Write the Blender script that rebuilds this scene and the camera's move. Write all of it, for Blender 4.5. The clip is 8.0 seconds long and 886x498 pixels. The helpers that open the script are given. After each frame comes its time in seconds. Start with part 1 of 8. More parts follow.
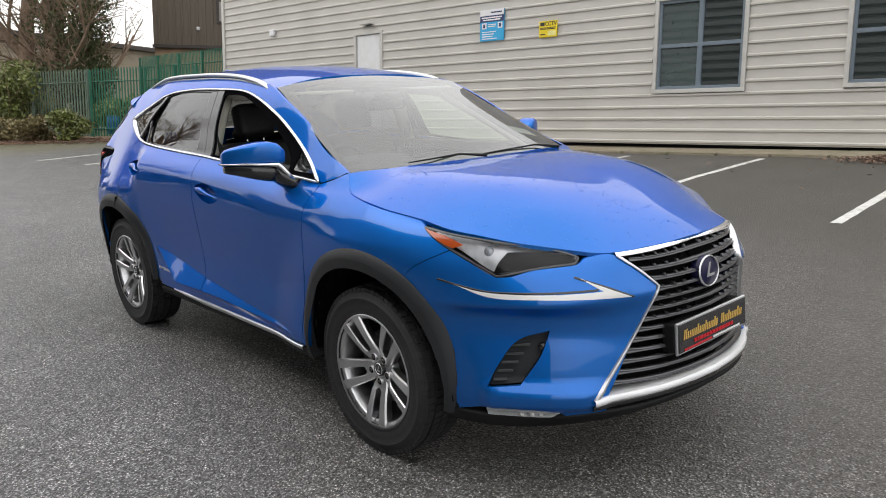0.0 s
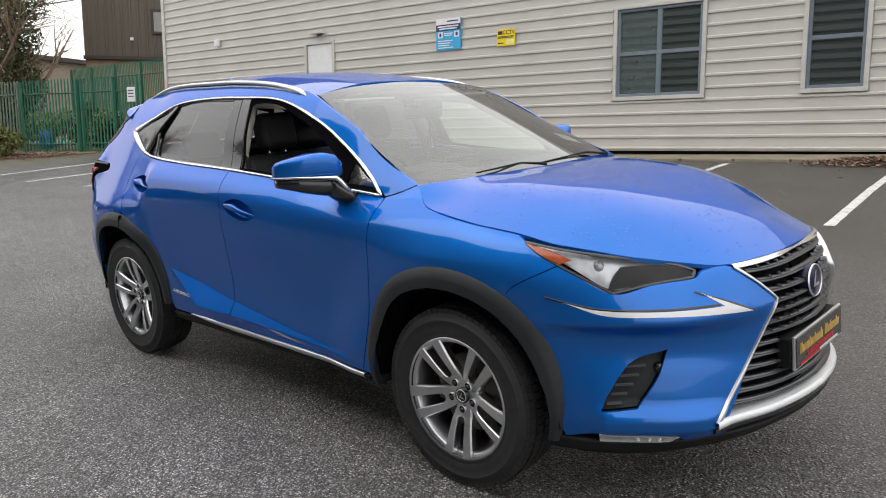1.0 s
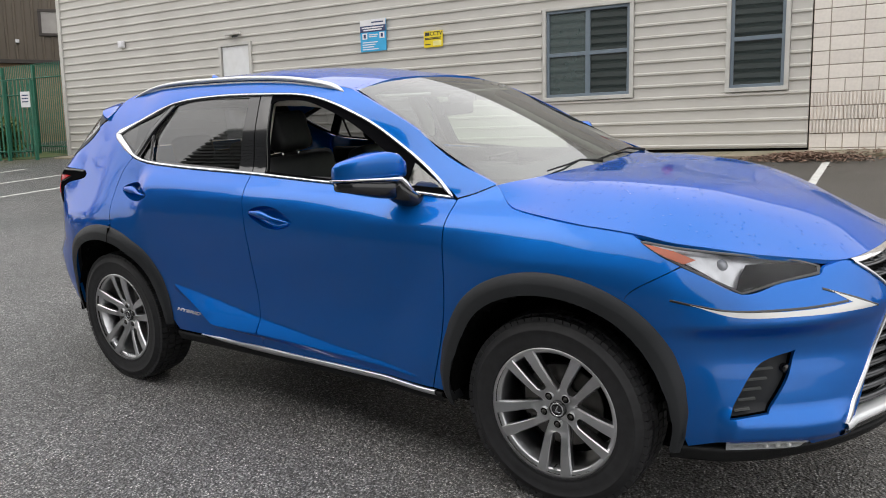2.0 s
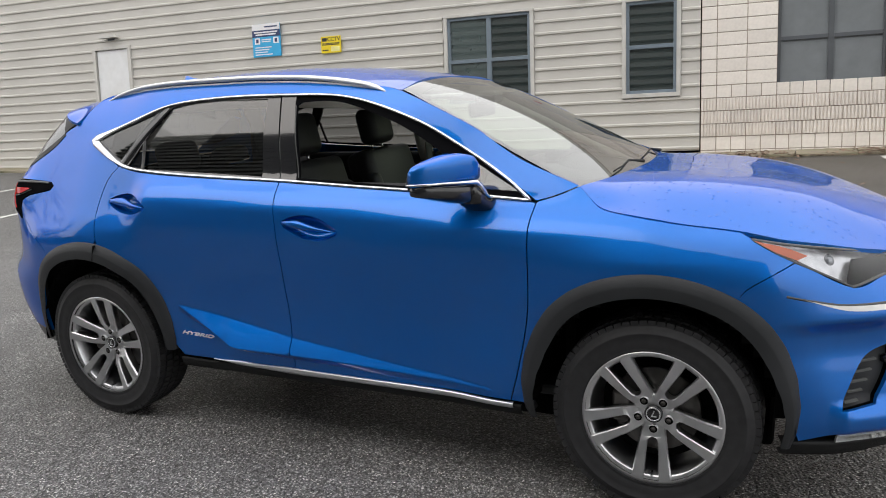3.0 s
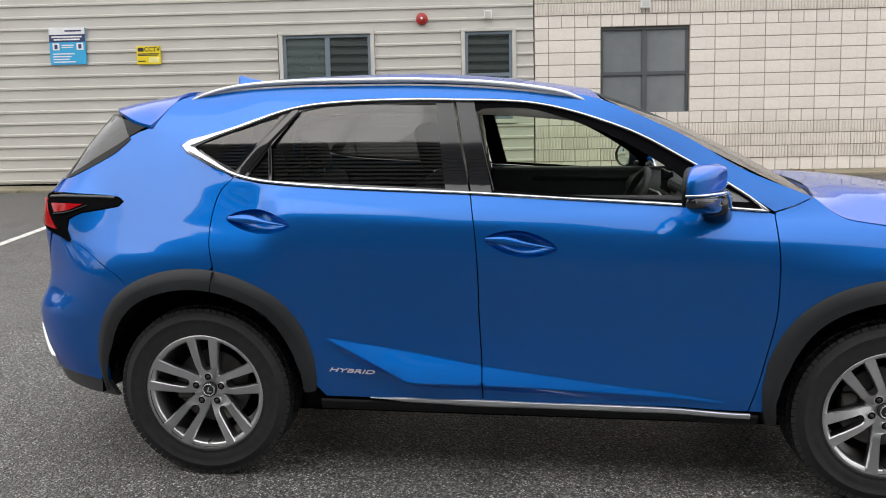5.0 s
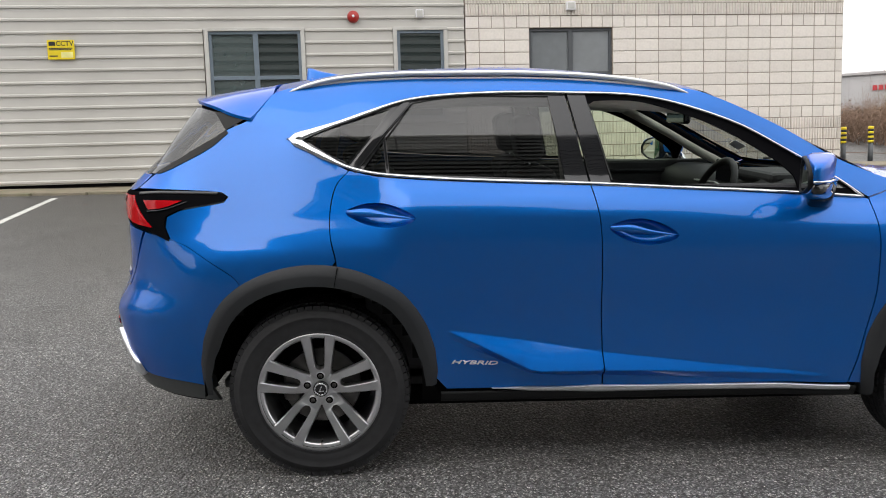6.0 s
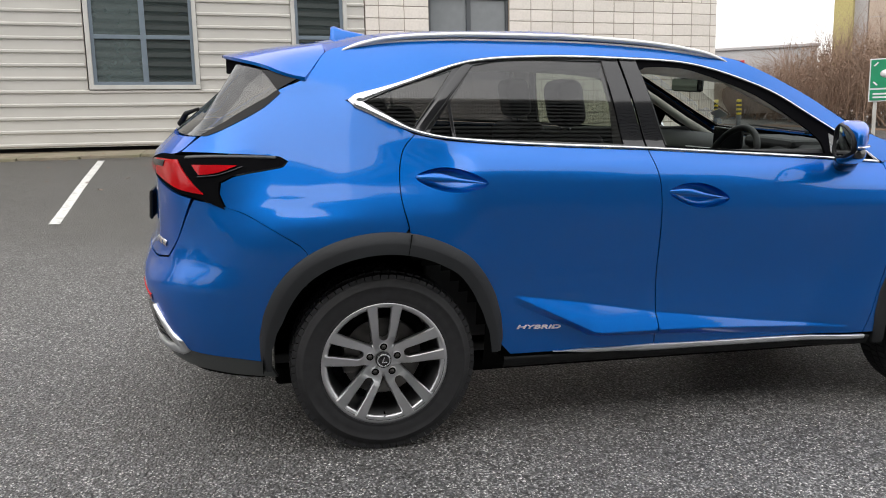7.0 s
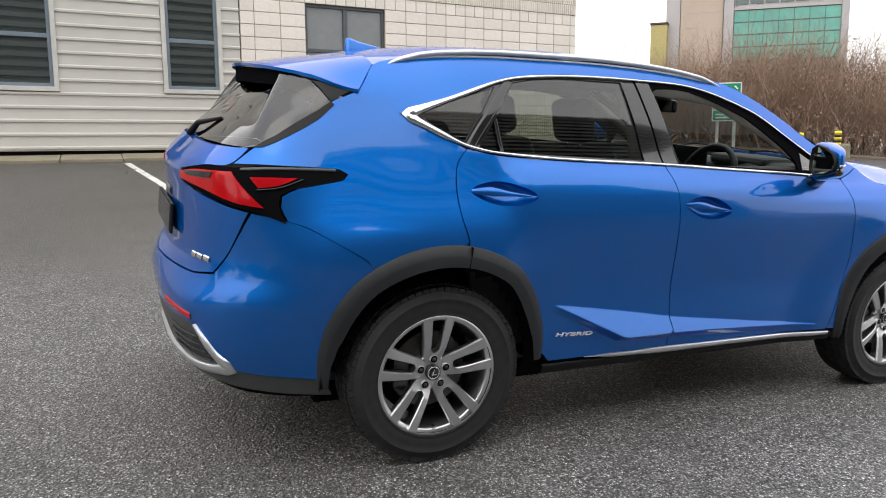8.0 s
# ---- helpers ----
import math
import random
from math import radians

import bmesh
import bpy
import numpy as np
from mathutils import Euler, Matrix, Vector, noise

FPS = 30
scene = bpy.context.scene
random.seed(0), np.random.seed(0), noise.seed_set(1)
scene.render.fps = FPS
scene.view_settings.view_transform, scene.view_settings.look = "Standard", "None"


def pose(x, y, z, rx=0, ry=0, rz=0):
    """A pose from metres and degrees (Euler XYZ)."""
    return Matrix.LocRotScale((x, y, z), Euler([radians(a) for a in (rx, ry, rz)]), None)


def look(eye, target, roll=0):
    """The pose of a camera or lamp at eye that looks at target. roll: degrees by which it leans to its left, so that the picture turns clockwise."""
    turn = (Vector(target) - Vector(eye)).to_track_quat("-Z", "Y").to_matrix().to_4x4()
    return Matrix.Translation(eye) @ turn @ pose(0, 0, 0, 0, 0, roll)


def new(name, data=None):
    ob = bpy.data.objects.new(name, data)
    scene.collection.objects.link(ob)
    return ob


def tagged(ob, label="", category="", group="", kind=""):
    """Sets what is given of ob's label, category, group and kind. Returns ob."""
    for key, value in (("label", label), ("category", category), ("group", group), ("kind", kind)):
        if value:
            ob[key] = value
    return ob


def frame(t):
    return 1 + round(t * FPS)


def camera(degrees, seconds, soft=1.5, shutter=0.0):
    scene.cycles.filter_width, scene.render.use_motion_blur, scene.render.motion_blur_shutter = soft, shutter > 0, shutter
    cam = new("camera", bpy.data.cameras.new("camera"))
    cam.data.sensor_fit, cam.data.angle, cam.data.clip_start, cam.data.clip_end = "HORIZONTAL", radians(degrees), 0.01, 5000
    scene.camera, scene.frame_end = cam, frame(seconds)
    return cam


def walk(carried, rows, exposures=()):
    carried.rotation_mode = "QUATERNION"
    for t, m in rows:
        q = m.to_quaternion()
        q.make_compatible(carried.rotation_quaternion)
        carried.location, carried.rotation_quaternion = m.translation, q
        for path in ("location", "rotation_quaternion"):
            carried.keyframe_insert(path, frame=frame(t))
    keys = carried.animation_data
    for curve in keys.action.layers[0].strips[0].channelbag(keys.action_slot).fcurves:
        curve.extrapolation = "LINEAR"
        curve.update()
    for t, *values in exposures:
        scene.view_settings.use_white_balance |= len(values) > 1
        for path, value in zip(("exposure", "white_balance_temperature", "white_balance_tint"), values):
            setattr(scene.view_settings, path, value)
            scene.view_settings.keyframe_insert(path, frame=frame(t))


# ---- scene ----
cam = camera(60.0, 8.0, soft=1.0)
PATH = [
    (0, (3.809, -2.804, 1.345), (2.354, -1.466, 1.045), 0.6),
    (0.5, (3.544, -2.876, 1.338), (2.111, -1.508, 1.058), 0.5),
    (1, (3.233, -3.061, 1.335), (1.893, -1.602, 1.061), -0.2),
    (1.5, (2.909, -3.203, 1.322), (1.658, -1.666, 1.053), -0.9),
    (1.7, (2.764, -3.244, 1.318), (1.554, -1.675, 1.049), -0.9),
    (3, (1.793, -3.573, 1.31), (0.946, -1.779, 1.055), -1.8),
    (3.5, (1.372, -3.675, 1.294), (0.69, -1.812, 1.041), -1.1),
    (4, (0.926, -3.772, 1.294), (0.382, -1.864, 1.049), -0.9),
    (5.5, (-0.458, -3.891, 1.298), (-0.529, -1.902, 1.099), -1.4),
    (6, (-0.915, -3.926, 1.286), (-0.852, -1.938, 1.073), -1.7),
    (6.5, (-1.355, -3.931, 1.272), (-1.151, -1.957, 1.022), -1.9),
    (7, (-1.71, -3.784, 1.287), (-1.291, -1.852, 0.986), -1.3),
    (7.5, (-2.115, -3.694, 1.311), (-1.471, -1.823, 1.016), -0.4),
    (8, (-2.507, -3.566, 1.315), (-1.686, -1.764, 1.034), -0.3),
]
walk(cam, [(t, look(eye, target, roll)) for t, eye, target, roll in PATH],
     exposures=[(0, -0.06), (1.5, -0.05), (3.0, 0.06), (4.0, 0.10), (5.5, 0.10), (6.5, 0.15), (7.5, 0.22), (8.0, 0.20)])


# ---- light: an overcast sky ----
SUN = (-0.45, -0.55, 0.75)          # towards the brightest part of the cloud
world = bpy.data.worlds.new("overcast_sky")
scene.world = world
world.use_nodes = True
wt = world.node_tree
wt.nodes.clear()
sky = wt.nodes.new("ShaderNodeTexSky")
sky.sky_type, sky.sun_disc = "NISHITA", False
sky.sun_elevation, sky.sun_rotation = radians(46), radians(220)
sky.air_density, sky.dust_density, sky.ozone_density = 1.0, 3.0, 1.0
cloud = wt.nodes.new("ShaderNodeTexNoise")
cloud.inputs["Scale"].default_value, cloud.inputs["Detail"].default_value = 2.2, 5
cramp = wt.nodes.new("ShaderNodeValToRGB")
cramp.color_ramp.elements[0].position, cramp.color_ramp.elements[1].position = 0.3, 0.75
cramp.color_ramp.elements[0].color, cramp.color_ramp.elements[1].color = (6.95, 6.85, 6.85, 1), (9.85, 9.7, 9.45, 1)
mix = wt.nodes.new("ShaderNodeMixRGB")
mix.inputs[0].default_value = 0.90
bg = wt.nodes.new("ShaderNodeBackground")
bg.inputs["Strength"].default_value = 0.163
wo = wt.nodes.new("ShaderNodeOutputWorld")
wt.links.new(cloud.outputs["Fac"], cramp.inputs["Fac"])
wt.links.new(sky.outputs["Color"], mix.inputs[1])
wt.links.new(cramp.outputs["Color"], mix.inputs[2])
tcw = wt.nodes.new("ShaderNodeTexCoord")
sepw = wt.nodes.new("ShaderNodeSeparateXYZ")
up = wt.nodes.new("ShaderNodeMapRange")          # brighter overhead than at the horizon
up.inputs["To Min"].default_value, up.inputs["To Max"].default_value = 1.0, 1.55
scale_sky = wt.nodes.new("ShaderNodeVectorMath")
scale_sky.operation = "SCALE"
wt.links.new(tcw.outputs["Generated"], sepw.inputs["Vector"])
wt.links.new(sepw.outputs["Z"], up.inputs["Value"])
wt.links.new(mix.outputs["Color"], scale_sky.inputs[0])
wt.links.new(up.outputs["Result"], scale_sky.inputs["Scale"])
wt.links.new(scale_sky.outputs["Vector"], bg.inputs["Color"])
wt.links.new(bg.outputs["Background"], wo.inputs["Surface"])
sun = new("sun", bpy.data.lights.new("sun", "SUN"))
sun.data.energy, sun.data.angle, sun.data.color = 0.35, radians(40), (1, 0.97, 0.93)
sun.matrix_world = look((0, 0, 30), (-SUN[0] * 30, -SUN[1] * 30, 30 - SUN[2] * 30))
scene.view_settings.exposure = 0.0


# ---- materials ----
def material(name, color, rough=0.6, metal=0.0, vary=0.12, scale=6.0, bump=0.0, bump_scale=60.0, coat=0.0, random_tone=0.0, spec=0.5, second=None, second_scale=1.2, second_amount=0.5):
    m = bpy.data.materials.new(name)
    m.use_nodes = True
    nt = m.node_tree
    b = nt.nodes["Principled BSDF"]
    b.inputs["Roughness"].default_value, b.inputs["Metallic"].default_value = rough, metal
    b.inputs["Coat Weight"].default_value, b.inputs["Coat Roughness"].default_value = coat, 0.02
    b.inputs["Specular IOR Level"].default_value = spec
    tc = nt.nodes.new("ShaderNodeTexCoord")
    n1 = nt.nodes.new("ShaderNodeTexNoise")
    n1.inputs["Scale"].default_value, n1.inputs["Detail"].default_value = scale, 8
    nt.links.new(tc.outputs["Object"], n1.inputs["Vector"])
    ramp = nt.nodes.new("ShaderNodeValToRGB")
    c = Vector(color)
    ramp.color_ramp.elements[0].position, ramp.color_ramp.elements[1].position = 0.3, 0.7
    ramp.color_ramp.elements[0].color = (*(c * (1 - vary)), 1)
    ramp.color_ramp.elements[1].color = (*(c * (1 + vary)), 1)
    nt.links.new(n1.outputs["Fac"], ramp.inputs["Fac"])
    out = ramp.outputs["Color"]
    if second:
        n2 = nt.nodes.new("ShaderNodeTexNoise")
        n2.inputs["Scale"].default_value, n2.inputs["Detail"].default_value = second_scale, 6
        nt.links.new(tc.outputs["Object"], n2.inputs["Vector"])
        r2 = nt.nodes.new("ShaderNodeValToRGB")
        r2.color_ramp.elements[0].position, r2.color_ramp.elements[1].position = 0.45, 0.72
        r2.color_ramp.elements[1].color = (second_amount,) * 3 + (1,)
        nt.links.new(n2.outputs["Fac"], r2.inputs["Fac"])
        mx = nt.nodes.new("ShaderNodeMixRGB")
        mx.inputs[2].default_value = (*second, 1)
        nt.links.new(r2.outputs["Color"], mx.inputs[0])
        nt.links.new(out, mx.inputs[1])
        out = mx.outputs["Color"]
    if random_tone:
        info = nt.nodes.new("ShaderNodeObjectInfo")
        mr = nt.nodes.new("ShaderNodeMapRange")
        mr.inputs["To Min"].default_value, mr.inputs["To Max"].default_value = 1 - random_tone, 1 + random_tone
        nt.links.new(info.outputs["Random"], mr.inputs["Value"])
        hsv = nt.nodes.new("ShaderNodeHueSaturation")
        nt.links.new(mr.outputs["Result"], hsv.inputs["Value"])
        nt.links.new(out, hsv.inputs["Color"])
        out = hsv.outputs["Color"]
    nt.links.new(out, b.inputs["Base Color"])
    if bump:
        n3 = nt.nodes.new("ShaderNodeTexNoise")
        n3.inputs["Scale"].default_value, n3.inputs["Detail"].default_value = bump_scale, 6
        nt.links.new(tc.outputs["Object"], n3.inputs["Vector"])
        bp = nt.nodes.new("ShaderNodeBump")
        bp.inputs["Strength"].default_value, bp.inputs["Distance"].default_value = bump, 0.01
        nt.links.new(n3.outputs["Fac"], bp.inputs["Height"])
        nt.links.new(bp.outputs["Normal"], b.inputs["Normal"])
    return m


def glass(name, tint, rough=0.0, f0=0.06):
    """A thin pane: a tinted see-through sheet with a mirror gloss that grows at grazing angles."""
    m = bpy.data.materials.new(name)
    m.use_nodes = True
    nt = m.node_tree
    nt.nodes.clear()
    t = nt.nodes.new("ShaderNodeBsdfTransparent")
    t.inputs["Color"].default_value = (*tint, 1)
    g = nt.nodes.new("ShaderNodeBsdfGlossy")
    g.inputs["Roughness"].default_value = rough
    lw = nt.nodes.new("ShaderNodeLayerWeight")
    lw.inputs["Blend"].default_value = 0.5
    p5 = nt.nodes.new("ShaderNodeMath")
    p5.operation, p5.inputs[1].default_value = "POWER", 3.2
    f = nt.nodes.new("ShaderNodeMath")
    f.operation, f.inputs[1].default_value, f.inputs[2].default_value = "MULTIPLY_ADD", 1 - f0, f0
    nt.links.new(lw.outputs["Facing"], p5.inputs[0])
    nt.links.new(p5.outputs["Value"], f.inputs[0])
    x = nt.nodes.new("ShaderNodeMixShader")
    o = nt.nodes.new("ShaderNodeOutputMaterial")
    nt.links.new(f.outputs["Value"], x.inputs["Fac"])
    nt.links.new(t.outputs["BSDF"], x.inputs[1])
    nt.links.new(g.outputs["BSDF"], x.inputs[2])
    nt.links.new(x.outputs["Shader"], o.inputs["Surface"])
    return m


def car_paint(name="blue_metallic_paint", spots=False):
    m = material(name, (0.002, 0.139, 0.545), rough=0.40, metal=0.68, vary=0.06, scale=900, coat=1.0, spec=0.05)
    nt = m.node_tree
    b = nt.nodes["Principled BSDF"]
    b.inputs["Coat IOR"].default_value = 1.5
    b.inputs["Specular Tint"].default_value = (0.01, 0.25, 0.9, 1)
    if spots:      # dried rain spots and small beads on the flat panels
        tc = nt.nodes.new("ShaderNodeTexCoord")
        vor = nt.nodes.new("ShaderNodeTexVoronoi")
        vor.inputs["Scale"].default_value, vor.inputs["Randomness"].default_value = 44, 1.0
        sep = nt.nodes.new("ShaderNodeSeparateColor")
        near = nt.nodes.new("ShaderNodeMapRange")
        near.inputs["From Min"].default_value, near.inputs["From Max"].default_value = 0.10, 0.26
        near.inputs["To Min"].default_value, near.inputs["To Max"].default_value = 1.0, 0.0
        some = nt.nodes.new("ShaderNodeMath")
        some.operation, some.inputs[1].default_value = "GREATER_THAN", 0.62
        both = nt.nodes.new("ShaderNodeMath")
        both.operation = "MULTIPLY"
        nt.links.new(tc.outputs["Object"], vor.inputs["Vector"])
        nt.links.new(vor.outputs["Color"], sep.inputs["Color"])
        nt.links.new(vor.outputs["Distance"], near.inputs["Value"])
        nt.links.new(sep.outputs["Red"], some.inputs[0])
        nt.links.new(near.outputs["Result"], both.inputs[0])
        nt.links.new(some.outputs["Value"], both.inputs[1])
        bp = nt.nodes.new("ShaderNodeBump")
        bp.inputs["Strength"].default_value, bp.inputs["Distance"].default_value = 1.0, 0.004
        nt.links.new(both.outputs["Value"], bp.inputs["Height"])
        nt.links.new(bp.outputs["Normal"], b.inputs["Coat Normal"])
        rr = nt.nodes.new("ShaderNodeMapRange")
        rr.inputs["To Min"].default_value, rr.inputs["To Max"].default_value = 0.03, 0.25
        nt.links.new(both.outputs["Value"], rr.inputs["Value"])
        nt.links.new(rr.outputs["Result"], b.inputs["Coat Roughness"])
    return m


def asphalt_material():
    """Coarse worn asphalt: dark stones of two sizes in black bitumen, a few pale chips with painted glints, damp sheen.
    """
    m = bpy.data.materials.new("asphalt")
    m.use_nodes = True
    nt = m.node_tree
    b = nt.nodes["Principled BSDF"]
    tc = nt.nodes.new("ShaderNodeTexCoord")

    def node(kind, **values):
        n = nt.nodes.new(kind)
        for key, val in values.items():
            n.inputs[key.replace("_", " ")].default_value = val
        return n

    def ramp(src, stops):
        r = nt.nodes.new("ShaderNodeValToRGB")
        e = r.color_ramp.elements
        e[0].position, e[0].color = stops[0][0], (*stops[0][1], 1)
        e[1].position, e[1].color = stops[-1][0], (*stops[-1][1], 1)
        for pos, col in stops[1:-1]:
            e.new(pos).color = (*col, 1)
        nt.links.new(src, r.inputs["Fac"])
        return r.outputs["Color"]

    def mixed(how, a, c, fac=1.0):
        x = nt.nodes.new("ShaderNodeMixRGB")
        x.blend_type = how
        if isinstance(fac, float):
            x.inputs[0].default_value = fac
        else:
            nt.links.new(fac, x.inputs[0])
        for k, q in ((1, a), (2, c)):
            if isinstance(q, tuple):
                x.inputs[k].default_value = (*q, 1)
            else:
                nt.links.new(q, x.inputs[k])
        return x.outputs["Color"]

    bend = node("ShaderNodeTexNoise", Scale=60, Detail=2)
    nt.links.new(tc.outputs["Object"], bend.inputs["Vector"])
    push = nt.nodes.new("ShaderNodeVectorMath")
    push.operation, push.inputs[1].default_value = "MULTIPLY_ADD", (0.010, 0.010, 0.010)
    nt.links.new(bend.outputs["Color"], push.inputs[0])
    nt.links.new(tc.outputs["Object"], push.inputs[2])
    fine, coarse = node("ShaderNodeTexVoronoi", Scale=170), node("ShaderNodeTexVoronoi", Scale=80)
    chips = node("ShaderNodeTexVoronoi", Scale=130)
    for v in (fine, coarse, chips):
        nt.links.new(push.outputs["Vector"], v.inputs["Vector"])
    tone = nt.nodes.new("ShaderNodeSeparateColor")
    nt.links.new(fine.outputs["Color"], tone.inputs["Color"])
    tone2 = nt.nodes.new("ShaderNodeSeparateColor")
    nt.links.new(coarse.outputs["Color"], tone2.inputs["Color"])
    tone3 = nt.nodes.new("ShaderNodeSeparateColor")
    nt.links.new(chips.outputs["Color"], tone3.inputs["Color"])
    stones = ramp(tone.outputs["Red"], STONE_TONES)
    stones = mixed("MULTIPLY", stones, ramp(tone2.outputs["Green"], [(0.0, (0.58, 0.58, 0.58)), (1.0, (1.42, 1.42, 1.41))]))
    pits = ramp(coarse.outputs["Distance"], [(0.30, (1, 1, 1)), (0.66, (0.32, 0.32, 0.32))])
    stones = mixed("MULTIPLY", stones, pits)
    big = node("ShaderNodeTexNoise", Scale=0.35, Detail=7)
    mid = node("ShaderNodeTexNoise", Scale=2.6, Detail=8)
    for n in (big, mid):
        nt.links.new(tc.outputs["Object"], n.inputs["Vector"])
    stones = mixed("MULTIPLY", stones, ramp(big.outputs["Fac"], [(0.35, (0.80, 0.80, 0.805)), (0.68, (1.20, 1.19, 1.18))]))
    stones = mixed("MULTIPLY", stones, ramp(mid.outputs["Fac"], [(0.30, (0.84, 0.84, 0.845)), (0.70, (1.15, 1.145, 1.14))]))
    # one stone in thirty is a pale chip; wet glints are painted in with them
    rare = nt.nodes.new("ShaderNodeMath")
    rare.operation, rare.inputs[1].default_value = "GREATER_THAN", 0.93
    nt.links.new(tone3.outputs["Blue"], rare.inputs[0])
    near = nt.nodes.new("ShaderNodeMath")
    near.operation, near.inputs[1].default_value = "LESS_THAN", 0.42
    nt.links.new(chips.outputs["Distance"], near.inputs[0])
    chip_glint = nt.nodes.new("ShaderNodeMath")
    chip_glint.operation = "MULTIPLY"
    nt.links.new(rare.outputs["Value"], chip_glint.inputs[0])
    nt.links.new(near.outputs["Value"], chip_glint.inputs[1])
    stones = mixed("MIX", stones, (0.85, 0.84, 0.81), chip_glint.outputs["Value"])
    # damp moss that spreads from the foot of the block wall
    off = nt.nodes.new("ShaderNodeVectorMath")
    off.operation, off.inputs[1].default_value = "DISTANCE", (4.5, 10.0, 0.0)
    nt.links.new(tc.outputs["Object"], off.inputs[0])
    wob = nt.nodes.new("ShaderNodeMath")
    wob.operation, wob.inputs[1].default_value = "MULTIPLY_ADD", 7.0
    nt.links.new(big.outputs["Fac"], wob.inputs[0])
    nt.links.new(off.outputs["Value"], wob.inputs[2])
    moss = node("ShaderNodeMapRange", From_Min=9.5, From_Max=17.0, To_Min=0.85, To_Max=0.0)
    nt.links.new(wob.outputs["Value"], moss.inputs["Value"])
    stones = mixed("MIX", stones, (0.098, 0.090, 0.074), moss.outputs["Result"])
    # the stones darken in a ragged band towards the wall
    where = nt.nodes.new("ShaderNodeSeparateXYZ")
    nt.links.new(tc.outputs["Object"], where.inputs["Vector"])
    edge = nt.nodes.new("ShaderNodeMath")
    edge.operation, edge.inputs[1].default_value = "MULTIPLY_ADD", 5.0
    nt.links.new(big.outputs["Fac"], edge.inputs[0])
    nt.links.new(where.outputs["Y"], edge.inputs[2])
    wall_band = node("ShaderNodeMapRange", From_Min=1.5, From_Max=7.5, To_Min=0.0, To_Max=1.0)
    nt.links.new(edge.outputs["Value"], wall_band.inputs["Value"])
    stones = mixed("MULTIPLY", stones, (0.57, 0.56, 0.55), wall_band.outputs["Result"])
    # yellow-green moss that creeps in from the planted bed
    off2 = nt.nodes.new("ShaderNodeVectorMath")
    off2.operation, off2.inputs[1].default_value = "DISTANCE", (-24.5, 4.4, 1.0)
    nt.links.new(tc.outputs["Object"], off2.inputs[0])
    wob2 = nt.nodes.new("ShaderNodeMath")
    wob2.operation, wob2.inputs[1].default_value = "MULTIPLY_ADD", 4.0
    nt.links.new(mid.outputs["Fac"], wob2.inputs[0])
    nt.links.new(off2.outputs["Value"], wob2.inputs[2])
    moss2 = node("ShaderNodeMapRange", From_Min=6.0, From_Max=9.5, To_Min=0.75, To_Max=0.0)
    nt.links.new(wob2.outputs["Value"], moss2.inputs["Value"])
    stones = mixed("MIX", stones, (0.125, 0.115, 0.045), moss2.outputs["Result"])
    nt.links.new(stones, b.inputs["Base Color"])
    rr = node("ShaderNodeMapRange", From_Min=0.35, From_Max=0.68, To_Min=0.30, To_Max=0.46)
    nt.links.new(big.outputs["Fac"], rr.inputs["Value"])
    nt.links.new(rr.outputs["Result"], b.inputs["Roughness"])
    b.inputs["Specular IOR Level"].default_value = 0.55
    tall = nt.nodes.new("ShaderNodeMath")
    tall.operation, tall.inputs[1].default_value = "MULTIPLY_ADD", 0.25
    nt.links.new(fine.outputs["Distance"], tall.inputs[0])
    nt.links.new(coarse.outputs["Distance"], tall.inputs[2])
    bp = node("ShaderNodeBump", Strength=1.0, Distance=0.0125)
    bp.invert = True
    nt.links.new(tall.outputs["Value"], bp.inputs["Height"])
    nt.links.new(bp.outputs["Normal"], b.inputs["Normal"])
    return m


STONE_TONES = [(0.0, (0.055, 0.055, 0.057)), (0.55, (0.195, 0.195, 0.199)), (0.85, (0.45, 0.450, 0.453)), (1.0, (0.95, 0.95, 0.95))]
PAINT = car_paint()
SPOTTED_PAINT = car_paint("rain_spotted_blue_paint", True)
RAIL = material("satin_rail_metal", (0.84, 0.85, 0.86), rough=0.30, metal=0.25, vary=0.03)
FRAME_BLACK = material("matt_black_window_frame", (0.007, 0.007, 0.008), rough=0.6, spec=0.0)
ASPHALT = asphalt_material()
BLACK_PLASTIC = material("black_grained_plastic", (0.010, 0.0105, 0.011), rough=0.55, vary=0.1, bump=0.15, bump_scale=500, spec=0.25)
GLOSS_BLACK = material("gloss_black_trim", (0.012, 0.012, 0.014), rough=0.12, vary=0.05, coat=0.6)
# near-black for underbody parts; also paints shade into gaps, recesses and rooms
DARK = material("dark_parts_and_shade", (0.004, 0.004, 0.004), rough=0.9, spec=0.1)
CHROME = material("chrome_trim", (0.80, 0.81, 0.83), rough=0.14, metal=1.0, vary=0.03)
SATIN = material("satin_silver_trim", (0.72, 0.73, 0.75), rough=0.28, metal=0.9, vary=0.03)
RUBBER = material("tyre_rubber", (0.027, 0.027, 0.029), rough=0.55, vary=0.2, scale=30, bump=0.1, bump_scale=300, spec=0.4)
ALLOY = material("grey_alloy", (0.70, 0.70, 0.715), rough=0.32, metal=1.0, vary=0.05)
STEEL = material("brake_steel", (0.10, 0.095, 0.09), rough=0.4, metal=0.9, vary=0.2, scale=20)
CLEAR = glass("clear_glass", (0.62, 0.68, 0.66), f0=0.15)
PRIVACY = glass("privacy_glass", (0.27, 0.275, 0.28), f0=0.09)
GREEN_TINT = glass("green_tinted_glass", (0.72, 0.84, 0.66), f0=0.06)
LENS = glass("lamp_cover", (0.93, 0.94, 0.95), f0=0.03)
